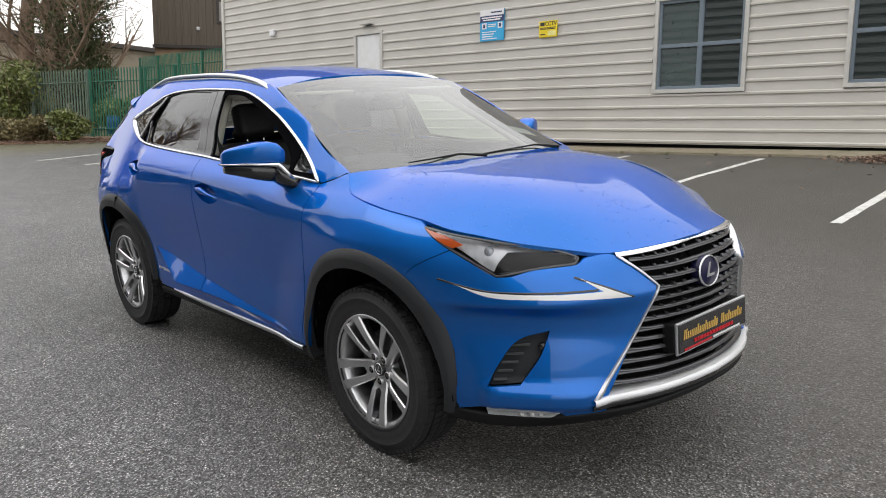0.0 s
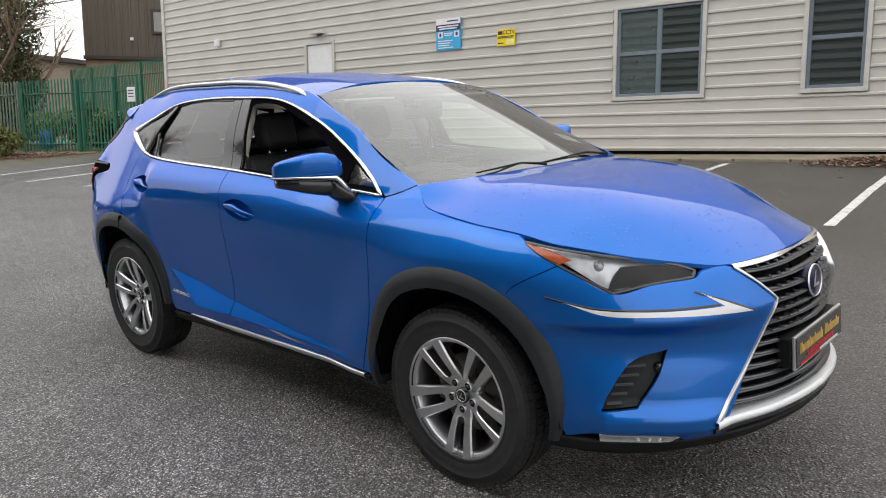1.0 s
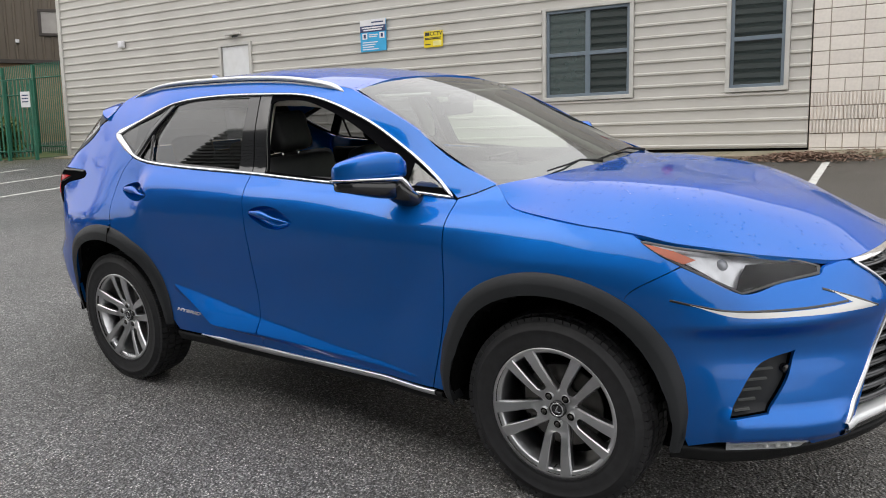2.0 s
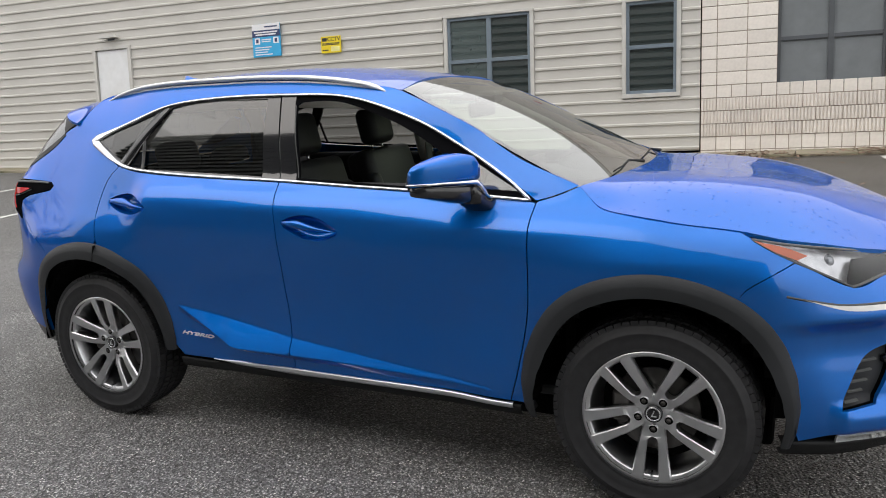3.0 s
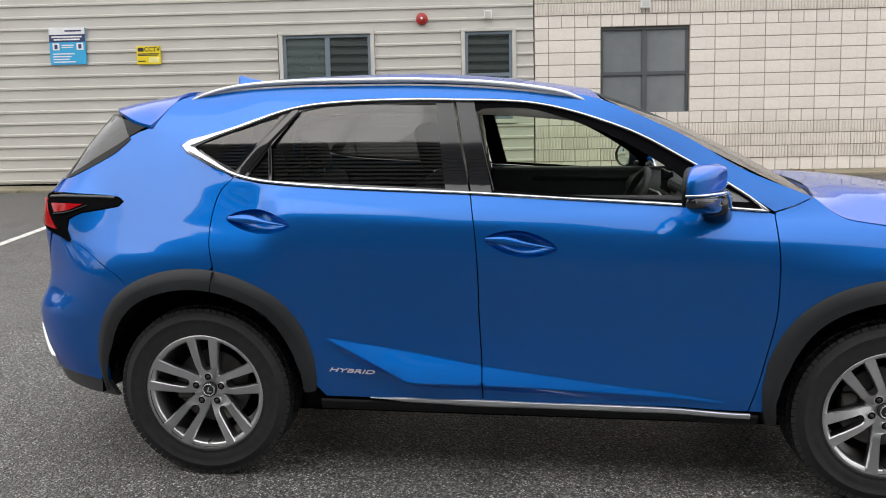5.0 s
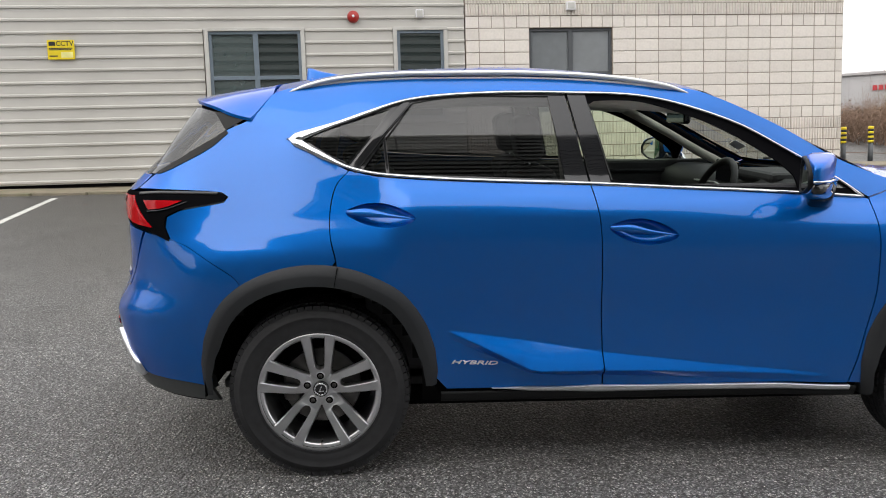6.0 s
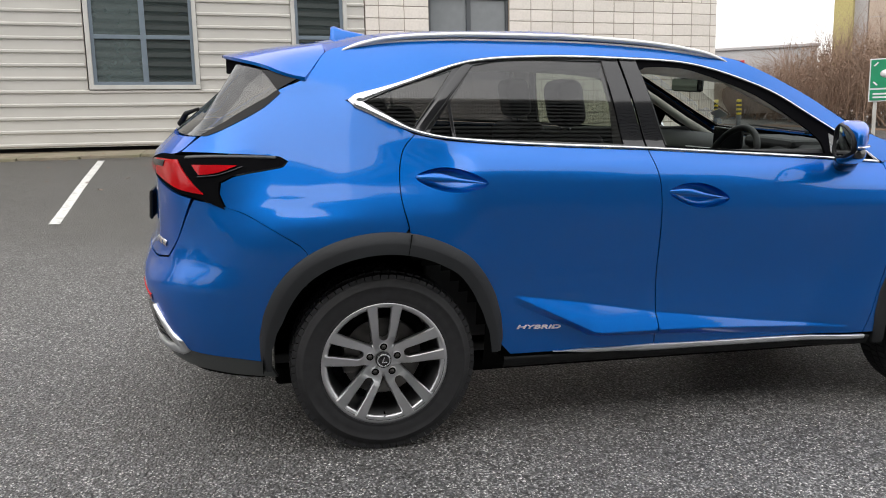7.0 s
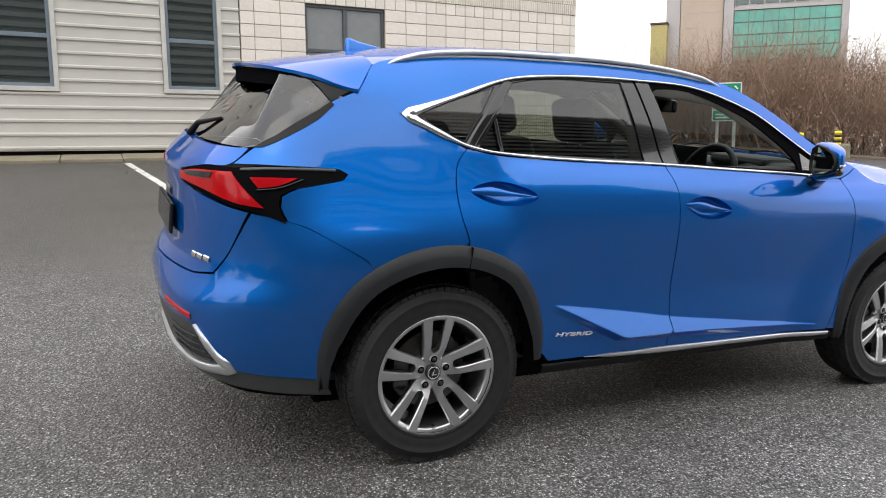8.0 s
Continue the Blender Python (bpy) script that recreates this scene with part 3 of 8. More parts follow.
# (arc length, [(height, push outwards)])
PROFILES = [
    (0.0, [(.12, -.20), (.25, -.06), (.33, .0), (.38, .01), (.5, .0), (.65, -.01), (.78, -.025), (.88, -.09), (.93, -.15), (1.66, -.9)]),
    (s_front(.42), [(.12, -.20), (.25, -.07), (.33, -.005), (.4, .0), (.52, -.014), (.62, -.028), (.69, -.026), (.76, -.014), (.8, -.03), (.88, -.07), (.94, -.13), (1.66, -.9)]),
    (s_front(.66), [(.12, -.20), (.24, -.07), (.32, -.02), (.40, -.006), (.46, -.012), (.55, -.032), (.63, -.052), (.69, -.048), (.745, -.005), (.8, -.03), (.88, -.09), (.94, -.16), (1.66, -.8)]),
    (s_front(.80), [(.12, -.16), (.24, -.06), (.32, -.035), (.40, -.022), (.46, -.026), (.55, -.041), (.63, -.055), (.69, -.049), (.745, .0), (.8, -.01), (.88, -.04), (.95, -.085), (1.66, -.6)]),
    (s_of_x(1.65), [(.12, -.1), (.25, -.04), (.4, -.02), (.6, -.015), (.75, .0), (.86, .01), (.95, -.015), (1.0, -.05), (1.05, -.12), (1.66, -.5)]),
    (s_of_x(1.3), [(.12, -.1), (.25, -.06), (.4, -.03), (.6, -.015), (.78, .005), (.9, .015), (.98, -.004), (1.04, -.042), (1.08, -.085), (1.12, -.15), (1.66, -.5)]),
    (s_of_x(.9), [(.12, -.12), (.25, -.07), (.36, -.025), (.45, -.018), (.6, -.022), (.8, -.006), (.93, .004), (1.0, -.012), (1.05, -.05), (1.1, -.108), (1.15, -.138), (1.66, -.5)]),
    (s_of_x(.3), [(.12, -.12), (.25, -.07), (.36, -.02), (.45, -.018), (.6, -.024), (.8, -.006), (.93, .006), (1.02, -.006), (1.08, -.036), (1.14, -.092), (1.2, -.125), (1.4, -.207), (1.52, -.278), (1.58, -.34), (1.66, -.45)]),
    (s_of_x(-.4), [(.12, -.12), (.25, -.07), (.36, -.02), (.45, -.018), (.6, -.024), (.8, -.006), (.95, .006), (1.05, -.001), (1.11, -.028), (1.17, -.086), (1.205, -.112), (1.34, -.162), (1.44, -.213), (1.54, -.275), (1.6, -.34), (1.66, -.45)]),
    (s_of_x(-.95), [(.12, -.12), (.25, -.07), (.4, -.03), (.6, -.022), (.8, .0), (.97, .008), (1.08, -.010), (1.15, -.054), (1.2, -.104), (1.23, -.124), (1.36, -.172), (1.45, -.226), (1.54, -.29), (1.6, -.35), (1.66, -.45)]),
    (s_of_x(-1.10), [(.12, -.12), (.25, -.07), (.4, -.03), (.6, -.014), (.8, .020), (.88, .017), (.94, .010), (.98, -.004), (1.07, -.050), (1.13, -.080), (1.21, -.117), (1.25, -.138), (1.37, -.186), (1.45, -.236), (1.54, -.30), (1.6, -.36), (1.66, -.46)]),
    (s_of_x(-1.35), [(.12, -.1), (.25, -.06), (.4, -.03), (.6, -.004), (.8, .024), (.88, .020), (.93, .012), (.965, .0), (1.07, -.0545), (1.17, -.107), (1.25, -.148), (1.36, -.204), (1.44, -.255), (1.52, -.32), (1.58, -.385), (1.66, -.5)]),
    (s_of_x(-1.75), [(.12, -.12), (.25, -.07), (.4, -.04), (.55, -.02), (.72, .004), (.82, .010), (.88, .003), (.93, -.013), (1.0, -.049), (1.06, -.081), (1.1, -.101), (1.2, -.151), (1.35, -.228), (1.44, -.277), (1.55, -.366), (1.66, -.5)]),
    (s_rear(.78), [(.12, -.14), (.25, -.08), (.4, -.03), (.52, .002), (.66, .015), (.69, .010), (.77, -.020), (.85, -.03), (1.0, -.03), (1.12, -.05), (1.2, -.11), (1.35, -.22), (1.5, -.36), (1.58, -.45), (1.66, -.57)]),
    (s_rear(.55), [(.12, -.15), (.25, -.09), (.4, -.03), (.52, .0), (.635, .016), (.66, .010), (.73, -.028), (.82, -.05), (1.0, -.055), (1.12, -.06), (1.2, -.12), (1.35, -.29), (1.5, -.45), (1.58, -.55), (1.66, -.7)]),
    (_ss[-1], [(.12, -.15), (.25, -.09), (.4, -.03), (.52, .0), (.66, .01), (.72, .0), (.8, -.05), (1.0, -.06), (1.1, -.05), (1.18, -.12), (1.35, -.31), (1.5, -.48), (1.58, -.60), (1.66, -.75)]),
]
_ks = np.array([k[0] for k in PROFILES])
_kd = np.array([pchip(*zip(*k[1]), ZS) for k in PROFILES])
_D = np.array([pchip(_ks, _kd[:, j], _ss) for j in range(len(ZS))])      # height x arc


CREASE_HEAD = ([-.815, -.476, -.186, .30, .735], [.609, .555, .504, .442, .396])
CREASE_FOOT = ([-.815, -.476, 0.0, .735], [.605, .447, .430, .390])


def crease(x, z):
    """The wedge pressed into the lower doors: a facet that leans out towards its foot."""
    head, foot = np.interp(x, *CREASE_HEAD), np.interp(x, *CREASE_FOOT)
    out = 0.62 * (head - foot) * ((x > -.815) & (x < .735))
    up = np.clip((head - z) / np.maximum(head - foot, .004), 0, 1)
    down = np.clip((foot - z) / .03, 0, 1)
    return out * np.clip(up - down, 0, 1)


def ledge(s, z):
    """The blade under the front vents: the bumper steps out below it."""
    fade = np.clip((s - s_front(.50)) / .10, 0, 1) * np.clip((s_front(.815) - s) / .06, 0, 1)
    return .032 * fade * np.clip((.462 - z) / .045, 0, 1) * np.clip((z - .33) / .04, 0, 1)


def flare(x, z):
    """The haunches: the flanks swell a little round each wheel."""
    out = 0.0
    for cx, top in ((1.33, .024), (-1.33, .006)):
        r = np.hypot(x - cx, (z - .352) * 1.12)
        t = np.clip((.82 - r) / .27, 0, 1)
        out = out + top * t * t * (3 - 2 * t) * np.clip((1.05 - z) / .14, 0, 1)
    return out


def _bil(tab, s, z):
    i = np.clip(s / _ss[-1] * (len(_ss) - 1), 0, len(_ss) - 1.001)
    j = np.clip((z - ZS[0]) / (ZS[1] - ZS[0]), 0, len(ZS) - 1.001)
    i0, j0 = i.astype(int), j.astype(int)
    u, v = i - i0, j - j0
    return (tab[j0, i0] * (1 - u) + tab[j0, i0 + 1] * u) * (1 - v) + (tab[j0 + 1, i0] * (1 - u) + tab[j0 + 1, i0 + 1] * u) * v


def body(s, z, push=0.0):
    """Points of the left flank at arc length s and height z; the right flank is its mirror image."""
    s, z = np.asarray(s, float), np.asarray(z, float)
    d = _bil(_D, s, z) + push
    x0, y0 = np.interp(s, _ss, _px), np.interp(s, _ss, _py)
    nx, ny = np.interp(s, _ss, _nx), np.interp(s, _ss, _ny)
    d = d + crease(x0, z) + ledge(s, z) + flare(x0, z) * np.clip((abs(ny) - .72) / .22, 0, 1)
    x, y = x0 + nx * d, y0 + ny * d
    return np.stack([x, np.maximum(y, 0), z], -1)


# --- panels: outlines on the master surface, cut, bent and edged ---
from mathutils.geometry import delaunay_2d_cdt

CAR = tagged(new("suv"), "blue metallic compact SUV parked on sloping asphalt, front window open", "car")
CAR.matrix_basis = GROUND
HUB_Z, AXLE = 0.352, 1.33
ARCH_PLASTIC = material("arch_plastic", (0.030, 0.032, 0.035), rough=0.5, vary=0.1, bump=0.15, bump_scale=500, spec=0.28)


def to_sz(p):
    """(x, z) on the flank, ('f', y, z) on the nose, ('r', y, z) on the tail."""
    if len(p) == 2:
        q = body(_ss, np.full(len(_ss), p[1]))
        ok = (_ss > s_front(0.62)) & (_ss < s_rear(0.62))
        d = np.where(ok, abs(q[:, 0] - p[0]), 9)
        return float(_ss[int(np.argmin(d))]), p[1]
    if p[0] == "s":
        return p[1], p[2]
    q = body(_ss, np.full(len(_ss), p[2]))
    ok = _ss < s_of_x(1.5) if p[0] == "f" else _ss > s_of_x(-1.65)
    d = np.where(ok, abs(q[:, 1] - p[1]), 9)
    return float(_ss[int(np.argmin(d))]), p[2]


def smooth_loop(pts, step=0.02, corner=38, closed=True):
    """Rounds a loop between its corners and fills it with points."""
    p = [Vector(q) for q in pts]
    n = len(p)
    sharp = []
    for i in range(n):
        if not closed and i in (0, n - 1):
            sharp.append(True)
            continue
        a, b = p[i] - p[i - 1], p[(i + 1) % n] - p[i]
        sharp.append(a.length < 1e-6 or b.length < 1e-6 or math.degrees(a.angle(b)) > corner)
    out = []
    for i in range(n if closed else n - 1):
        a, b = p[i], p[(i + 1) % n]
        t0 = (b - a) if sharp[i] else (b - p[i - 1]) / 2
        t1 = (b - a) if sharp[(i + 1) % n] else (p[(i + 2) % n] - a) / 2
        k = max(1, int((b - a).length / step))
        lim = (b - a).length
        t0 = t0 * min(1, lim / max(t0.length, 1e-6))
        t1 = t1 * min(1, lim / max(t1.length, 1e-6))
        for j in range(k):
            t = j / k
            out.append((1 + 2 * t) * (1 - t) ** 2 * a + t * (1 - t) ** 2 * t0 + t * t * (3 - 2 * t) * b + t * t * (t - 1) * t1)
    if not closed:
        out.append(p[-1])
    return out


def inside(poly, x, z):
    poly = np.array([(v[0], v[1]) for v in poly])
    a, b = poly, np.roll(poly, -1, 0)
    res = np.zeros(len(x), bool)
    near = np.full(len(x), 9.0)
    for (x0, z0), (x1, z1) in zip(a, b):
        hit = (z0 > z) != (z1 > z)
        if z1 != z0:
            res ^= hit & (x < (x1 - x0) * (z - z0) / (z1 - z0) + x0)
        dx, dz = x1 - x0, z1 - z0
        t = np.clip(((x - x0) * dx + (z - z0) * dz) / max(dx * dx + dz * dz, 1e-12), 0, 1)
        near = np.minimum(near, np.hypot(x - x0 - t * dx, z - z0 - t * dz))
    return res, near


def triangulate(loops, res, guides=()):
    """Triangles inside the first loop and outside the others, with an even filling of points."""
    pts, edges = [], []
    for lp in loops:
        k = len(pts)
        pts += [(v[0], v[1]) for v in lp]
        edges += [(k + i, k + (i + 1) % len(lp)) for i in range(len(lp))]
    a = np.array(pts)
    gx, gz = np.meshgrid(np.arange(a[:, 0].min(), a[:, 0].max(), res), np.arange(a[:, 1].min(), a[:, 1].max(), res))
    gx, gz = gx.ravel() + 0.0013, gz.ravel() + 0.0007
    ok, near = inside(loops[0], gx, gz)
    ok &= near > res * 0.45
    for lp in loops[1:]:
        i2, n2 = inside(lp, gx, gz)
        ok &= ~i2 & (n2 > res * 0.45)
    for g in guides:
        g = np.array(g)
        in1, nr1 = inside(loops[0], g[:, 0], g[:, 1])
        in1 &= nr1 > 0.004
        near = np.min(np.hypot(gx[:, None] - g[None, :, 0], gz[:, None] - g[None, :, 1]), 1)
        ok &= near > 0.012
        for i in range(len(g) - 1):
            if in1[i] and in1[i + 1]:
                edges.append((len(pts) + int(in1[:i].sum()), len(pts) + int(in1[:i + 1].sum())))
        pts += [tuple(q) for q in g[in1]]
    pts += list(zip(gx[ok], gz[ok]))
    v, e, f, ov, oe, of = delaunay_2d_cdt([Vector(p) for p in pts], edges, [], 0, 1e-6)
    v = np.array([(q.x, q.y) for q in v])
    t = np.array([q for q in f if len(q) == 3])
    c = v[t].mean(1)
    keep = inside(loops[0], c[:, 0], c[:, 1])[0]
    for lp in loops[1:]:
        keep &= ~inside(lp, c[:, 0], c[:, 1])[0]
    return v, [tuple(q) for q in t[keep]]


def shell_mesh(name, uv, tri, at, mat, thick, flip):
    """Bends flat triangles on the surface at(u, v, push), with true normals and turned-in edges."""
    P = at(uv[:, 0], uv[:, 1], 0.0)
    h = 0.004
    du = at(uv[:, 0] + h, uv[:, 1], 0.0) - at(uv[:, 0] - h, uv[:, 1], 0.0)
    dv = at(uv[:, 0], uv[:, 1] + h, 0.0) - at(uv[:, 0], uv[:, 1] - h, 0.0)
    N = np.cross(du, dv)
    N /= np.maximum(np.linalg.norm(N, axis=1, keepdims=True), 1e-9)
    inn = at(uv[:, 0], uv[:, 1], 0.02)
    sgn = np.sign(np.median(np.sum((inn - P) * N, 1)))
    N *= sgn if sgn else 1
    faces, loops_n, count = [], [], {}
    for t in tri:
        a, b, c = (P[i] for i in t)
        if np.dot(np.cross(b - a, c - a), N[t[0]] + N[t[1]] + N[t[2]]) < 0:
            t = t[::-1]
        faces.append(tuple(t))
        for i in range(3):
            count[(t[i], t[(i + 1) % 3])] = 1
    border = [e for e in count if (e[1], e[0]) not in count]
    verts = list(P)
    if thick:
        back = at(uv[:, 0], uv[:, 1], -thick)
        idx = {}
        for e in border:
            for i in e:
                if i not in idx:
                    idx[i] = len(verts)
                    verts.append(back[i])
        for a, b in border:
            faces.append((b, a, idx[a], idx[b]))
    verts = np.array(verts)
    if flip:
        verts[:, 1] *= -1
        N = N * np.array([1, -1, 1])
        faces = [f[::-1] for f in faces]
    for f in faces:
        if len(f) == 3:
            loops_n += [N[i] for i in f]
        else:
            q = np.cross(verts[f[1]] - verts[f[0]], verts[f[2]] - verts[f[0]])
            q = q / max(np.linalg.norm(q), 1e-9)
            loops_n += [q] * 4
    return mesh_data(name, verts, faces, mat, normals=loops_n)


def panel(name, outline, mat, parent, label="", push=0.0, thick=0.014, res=0.035, holes=(), guides=(), sides=(-1, 1), corner=38, step=0.02):
    """One panel a side: -1 is the car's right."""
    made = []
    loops = [smooth_loop([to_sz(p) for p in lp], step, corner) for lp in (outline, *holes)]
    uv, tri = triangulate(loops, res, [[to_sz(p) for p in g] for g in guides])
    par = parent if isinstance(parent, (list, tuple)) else [parent] * 2
    for sd in sides:
        me = shell_mesh(name, uv, tri, lambda s, z, d: body(s, z, push + d), mat, thick, sd < 0)
        made.append(hang(name, me, par[0 if sd < 0 else 1], label))
    return made


def band(name, line, width, mat, parent, label="", push=0.006, closed=False, sides=(-1, 1), corner=38, thick=0.01, step=0.02, prof=((0.0, 0.6), (0.25, 1.0), (0.75, 1.0), (1.0, 0.6))):
    """A moulding of some width along a line on the body; width may be a list, one for each point."""
    raw = [to_sz(p) for p in line]
    pts = smooth_loop(raw, step, corner, closed)
    n = len(pts)
    raw_v = [Vector(r) for r in raw]
    par = parent if isinstance(parent, (list, tuple)) else [parent] * 2
    ws = []
    for p in pts:
        if isinstance(width, (list, tuple)):
            d = [1 / max((p - q).length, 1e-4) ** 2 for q in raw_v]
            ws.append(sum(a * b for a, b in zip(d, width)) / sum(d))
        else:
            ws.append(width)
    A, B = [], []
    for i, p in enumerate(pts):
        a = pts[(i - 1) % n] if closed or i else p
        b = pts[(i + 1) % n] if closed or i < n - 1 else p
        t = (b - a).normalized()
        nn = Vector((-t.y, t.x)) * ws[i] / 2
        A.append(p + nn)
        B.append(p - nn)
    made = []
    for sd in sides:
        rows = []
        for pp, d in [(A, -thick)] + [([a * (1 - f) + b * f for a, b in zip(A, B)], push * h) for f, h in prof] + [(B, -thick)]:
            q = body([v[0] for v in pp], [v[1] for v in pp], d)
            q[:, 1] *= sd
            rows.append(q)
        verts = np.concatenate(rows)
        faces = [(r * n + i, r * n + (i + 1) % n, (r + 1) * n + (i + 1) % n, (r + 1) * n + i) for r in range(5) for i in range(n if closed else n - 1)]
        me = mesh_data(name, verts, faces, mat, smooth=True)
        bm = bmesh.new()
        bm.from_mesh(me)
        bmesh.ops.recalc_face_normals(bm, faces=bm.faces)
        bm.to_mesh(me)
        bm.free()
        made.append(hang(name, me, par[0 if sd < 0 else 1], label))
    return made


def arch_r(a, grow=0.0):
    return 0.462 + 0.076 * min(1, math.sin(a) / 0.8) + grow


def arch(cx, a0, a1, n=9, grow=-0.05):
    """Points round a wheel arch, angles from the front, in degrees."""
    out = []
    for i in range(n):
        a = radians(a0 + (a1 - a0) * i / (n - 1))
        r = arch_r(a, grow)
        out.append((cx + r * math.cos(a), HUB_Z + r * math.sin(a)))
    return out


# lines shared by the panels, (x, z)
SILL = [(0.872, 1.102), (0.553, 1.125), (0.121, 1.149), (-0.242, 1.168), (-0.755, 1.188), (-1.067, 1.208), (-1.19, 1.230)]
DOOR_FRONT = [(0.893, 1.098), (0.887, 1.03), (0.892, 0.893), (0.888, 0.713), (0.845, 0.484), (0.812, 0.362)]
DOOR_MID = [(-0.242, 1.168), (-0.219, 1.022), (-0.208, 0.85), (-0.204, 0.70), (-0.194, 0.52), (-0.19, 0.362)]
DOOR_REAR = [(-1.198, 1.232), (-1.245, 1.18), (-1.266, 1.10), (-1.266, 1.00), (-1.243, 0.90)]
G = 0.0024      # half a panel gap


def shift(pts, dx=0.0, dz=0.0):
    return [(x + dx, z + dz) for x, z in pts]


def grip_hole(x0, z0, x1, z1, hh):
    """The pointed oval of a door handle's recess."""
    out = []
    for i in range(16):
        a = 2 * math.pi * i / 16
        t, v = math.cos(a), math.sin(a)
        out.append(((x0 + x1) / 2 + (x1 - x0) / 2 * t, (z0 + z1) / 2 + (z1 - z0) / 2 * t + hh * v * (1 - 0.35 * t * t)))
    return out


GRIP_F, GRIP_R = (-0.185, 1.010, 0.090, 0.978, 0.050), (-1.208, 1.078, -0.935, 1.058, 0.045)

# doors
xs = np.linspace(-0.80, 0.72, 40)
head, foot = np.interp(xs, *CREASE_HEAD), np.interp(xs, *CREASE_FOOT)
CREASES = [[(x, z + d) for x, z in zip(xs, line)] for line in (head, foot, foot - .03) for d in (-0.004, 0.004)]
front_doors = panel("front_door", shift(DOOR_FRONT, -G) + shift(DOOR_MID[::-1], G) + SILL[3:0:-1] + [(0.868, 1.104)], PAINT, CAR, res=0.03,
                    holes=[grip_hole(*GRIP_F)], guides=CREASES)
rear_doors = panel("rear_door", shift(DOOR_MID, -G) + [(-0.60, 0.362), (-0.82, 0.362)] + arch(-1.33, 12, 80, 8, -0.03) + shift(DOOR_REAR[::-1], G) + SILL[5:3:-1],
                   PAINT, CAR, res=0.03, holes=[grip_hole(*GRIP_R)], guides=CREASES)
# fender, side frame with pillars and quarter, bumpers
panel("front_fender", shift(DOOR_FRONT, G) + [(0.87, 0.36)] + arch(1.33, 168, 58, 10, -0.03) + [(1.612, 0.833), (1.648, 0.865), (1.704, 0.897), (1.760, 0.928), (1.70, 0.966), (1.622, 1.006), (1.60, 1.017), (1.43, 1.039), (1.32, 1.055), (1.24, 1.066), (1.145, 1.082), (1.10, 1.106),
                      (1.060, 1.144), (1.043, 1.155), (0.968, 1.1245), (0.899, 1.104)], PAINT, CAR, res=0.03)
panel("side_frame", [(0.893, 1.108), (0.964, 1.1275), (1.039, 1.158), (0.80, 1.255), (0.576, 1.385), (0.262, 1.526), (0.10, 1.556), (-0.30, 1.594), (-0.60, 1.602), (-0.90, 1.602), (-1.20, 1.592), (-1.44, 1.558),
                     (-1.512, 1.536), (-1.592, 1.439), (-1.712, 1.382), (-1.990, 1.216), (-2.060, 1.162), (-1.95, 1.165), (-1.70, 1.152), (-1.672, 1.135), (-1.69, 1.114), (-1.86, 1.083), (-1.915, 1.058), (-1.920, 1.02), (-1.898, 0.972), (-1.826, 0.950), (-1.638, 0.842), (-1.60, 0.78)]
      + arch(-1.33, 125, 84, 5, -0.03) + shift(DOOR_REAR[::-1], -G)
      + [(-1.325, 1.296), (-1.452, 1.356), (-1.22, 1.431), (-0.967, 1.512), (-0.677, 1.538), (-0.324, 1.538), (0.027, 1.516), (0.354, 1.418), (0.576, 1.303), (0.776, 1.184)], PAINT, CAR, res=0.03)
BUMPER_SEAM_R = [(-1.60, 0.776), (-1.638, 0.838), (-1.825, 0.946), (-1.93, 0.979)]
DRL_HOLE = [(1.80, 0.812), (1.90, 0.790), ("f", 0.70, 0.782), ("f", 0.58, 0.783), ("f", 0.508, 0.785), ("f", 0.556, 0.832), ("f", 0.415, 0.758), ("f", 0.55, 0.762), ("f", 0.68, 0.766), (1.93, 0.772)]
VENT_HOLE = [(1.985, 0.598), ("f", 0.632, 0.640), ("f", 0.668, 0.55), ("f", 0.738, 0.445), (1.925, 0.432), (1.935, 0.49)]
LAMP = [(1.628, 1.003), (1.74, 0.978), (1.92, 0.945), ("f", 0.54, 0.911), ("f", 0.515, 0.897), ("f", 0.535, 0.880), ("f", 0.66, 0.866), (1.935, 0.846), (1.80, 0.915), (1.715, 0.958)]
panel("front_bumper", [(1.612, 0.829), (1.648, 0.861), (1.704, 0.893), (1.764, 0.925), (1.808, 0.905), (1.940, 0.840), ("f", 0.66, 0.860), ("f", 0.54, 0.874), ("f", 0.505, 0.893), ("f", 0.42, 0.900), ("f", 0.36, 0.845), ("f", 0.312, 0.783), ("f", 0.40, 0.60),
                       ("f", 0.52, 0.374), ("f", 0.50, 0.315), ("f", 0.585, 0.300), ("f", 0.66, 0.345), (1.93, 0.350), (1.80, 0.322)] + arch(1.33, 8, 58, 8, -0.03),
      PAINT, CAR, res=0.025, holes=[DRL_HOLE, VENT_HOLE], sides=(-1, 1), step=0.012)
panel("rear_bumper", BUMPER_SEAM_R + [("r", 0.755, 0.995), ("r", 0.70, 0.86), ("r", 0.64, 0.755), ("r", 0.50, 0.735), ("r", 0.002, 0.728), ("r", 0.002, 0.56), ("r", 0.45, 0.56), ("r", 0.60, 0.56), ("r", 0.66, 0.46), ("r", 0.715, 0.405), (-1.90, 0.392), (-1.775, 0.378)]
      + arch(-1.33, 174, 128, 6, -0.03), PAINT, CAR, res=0.03)
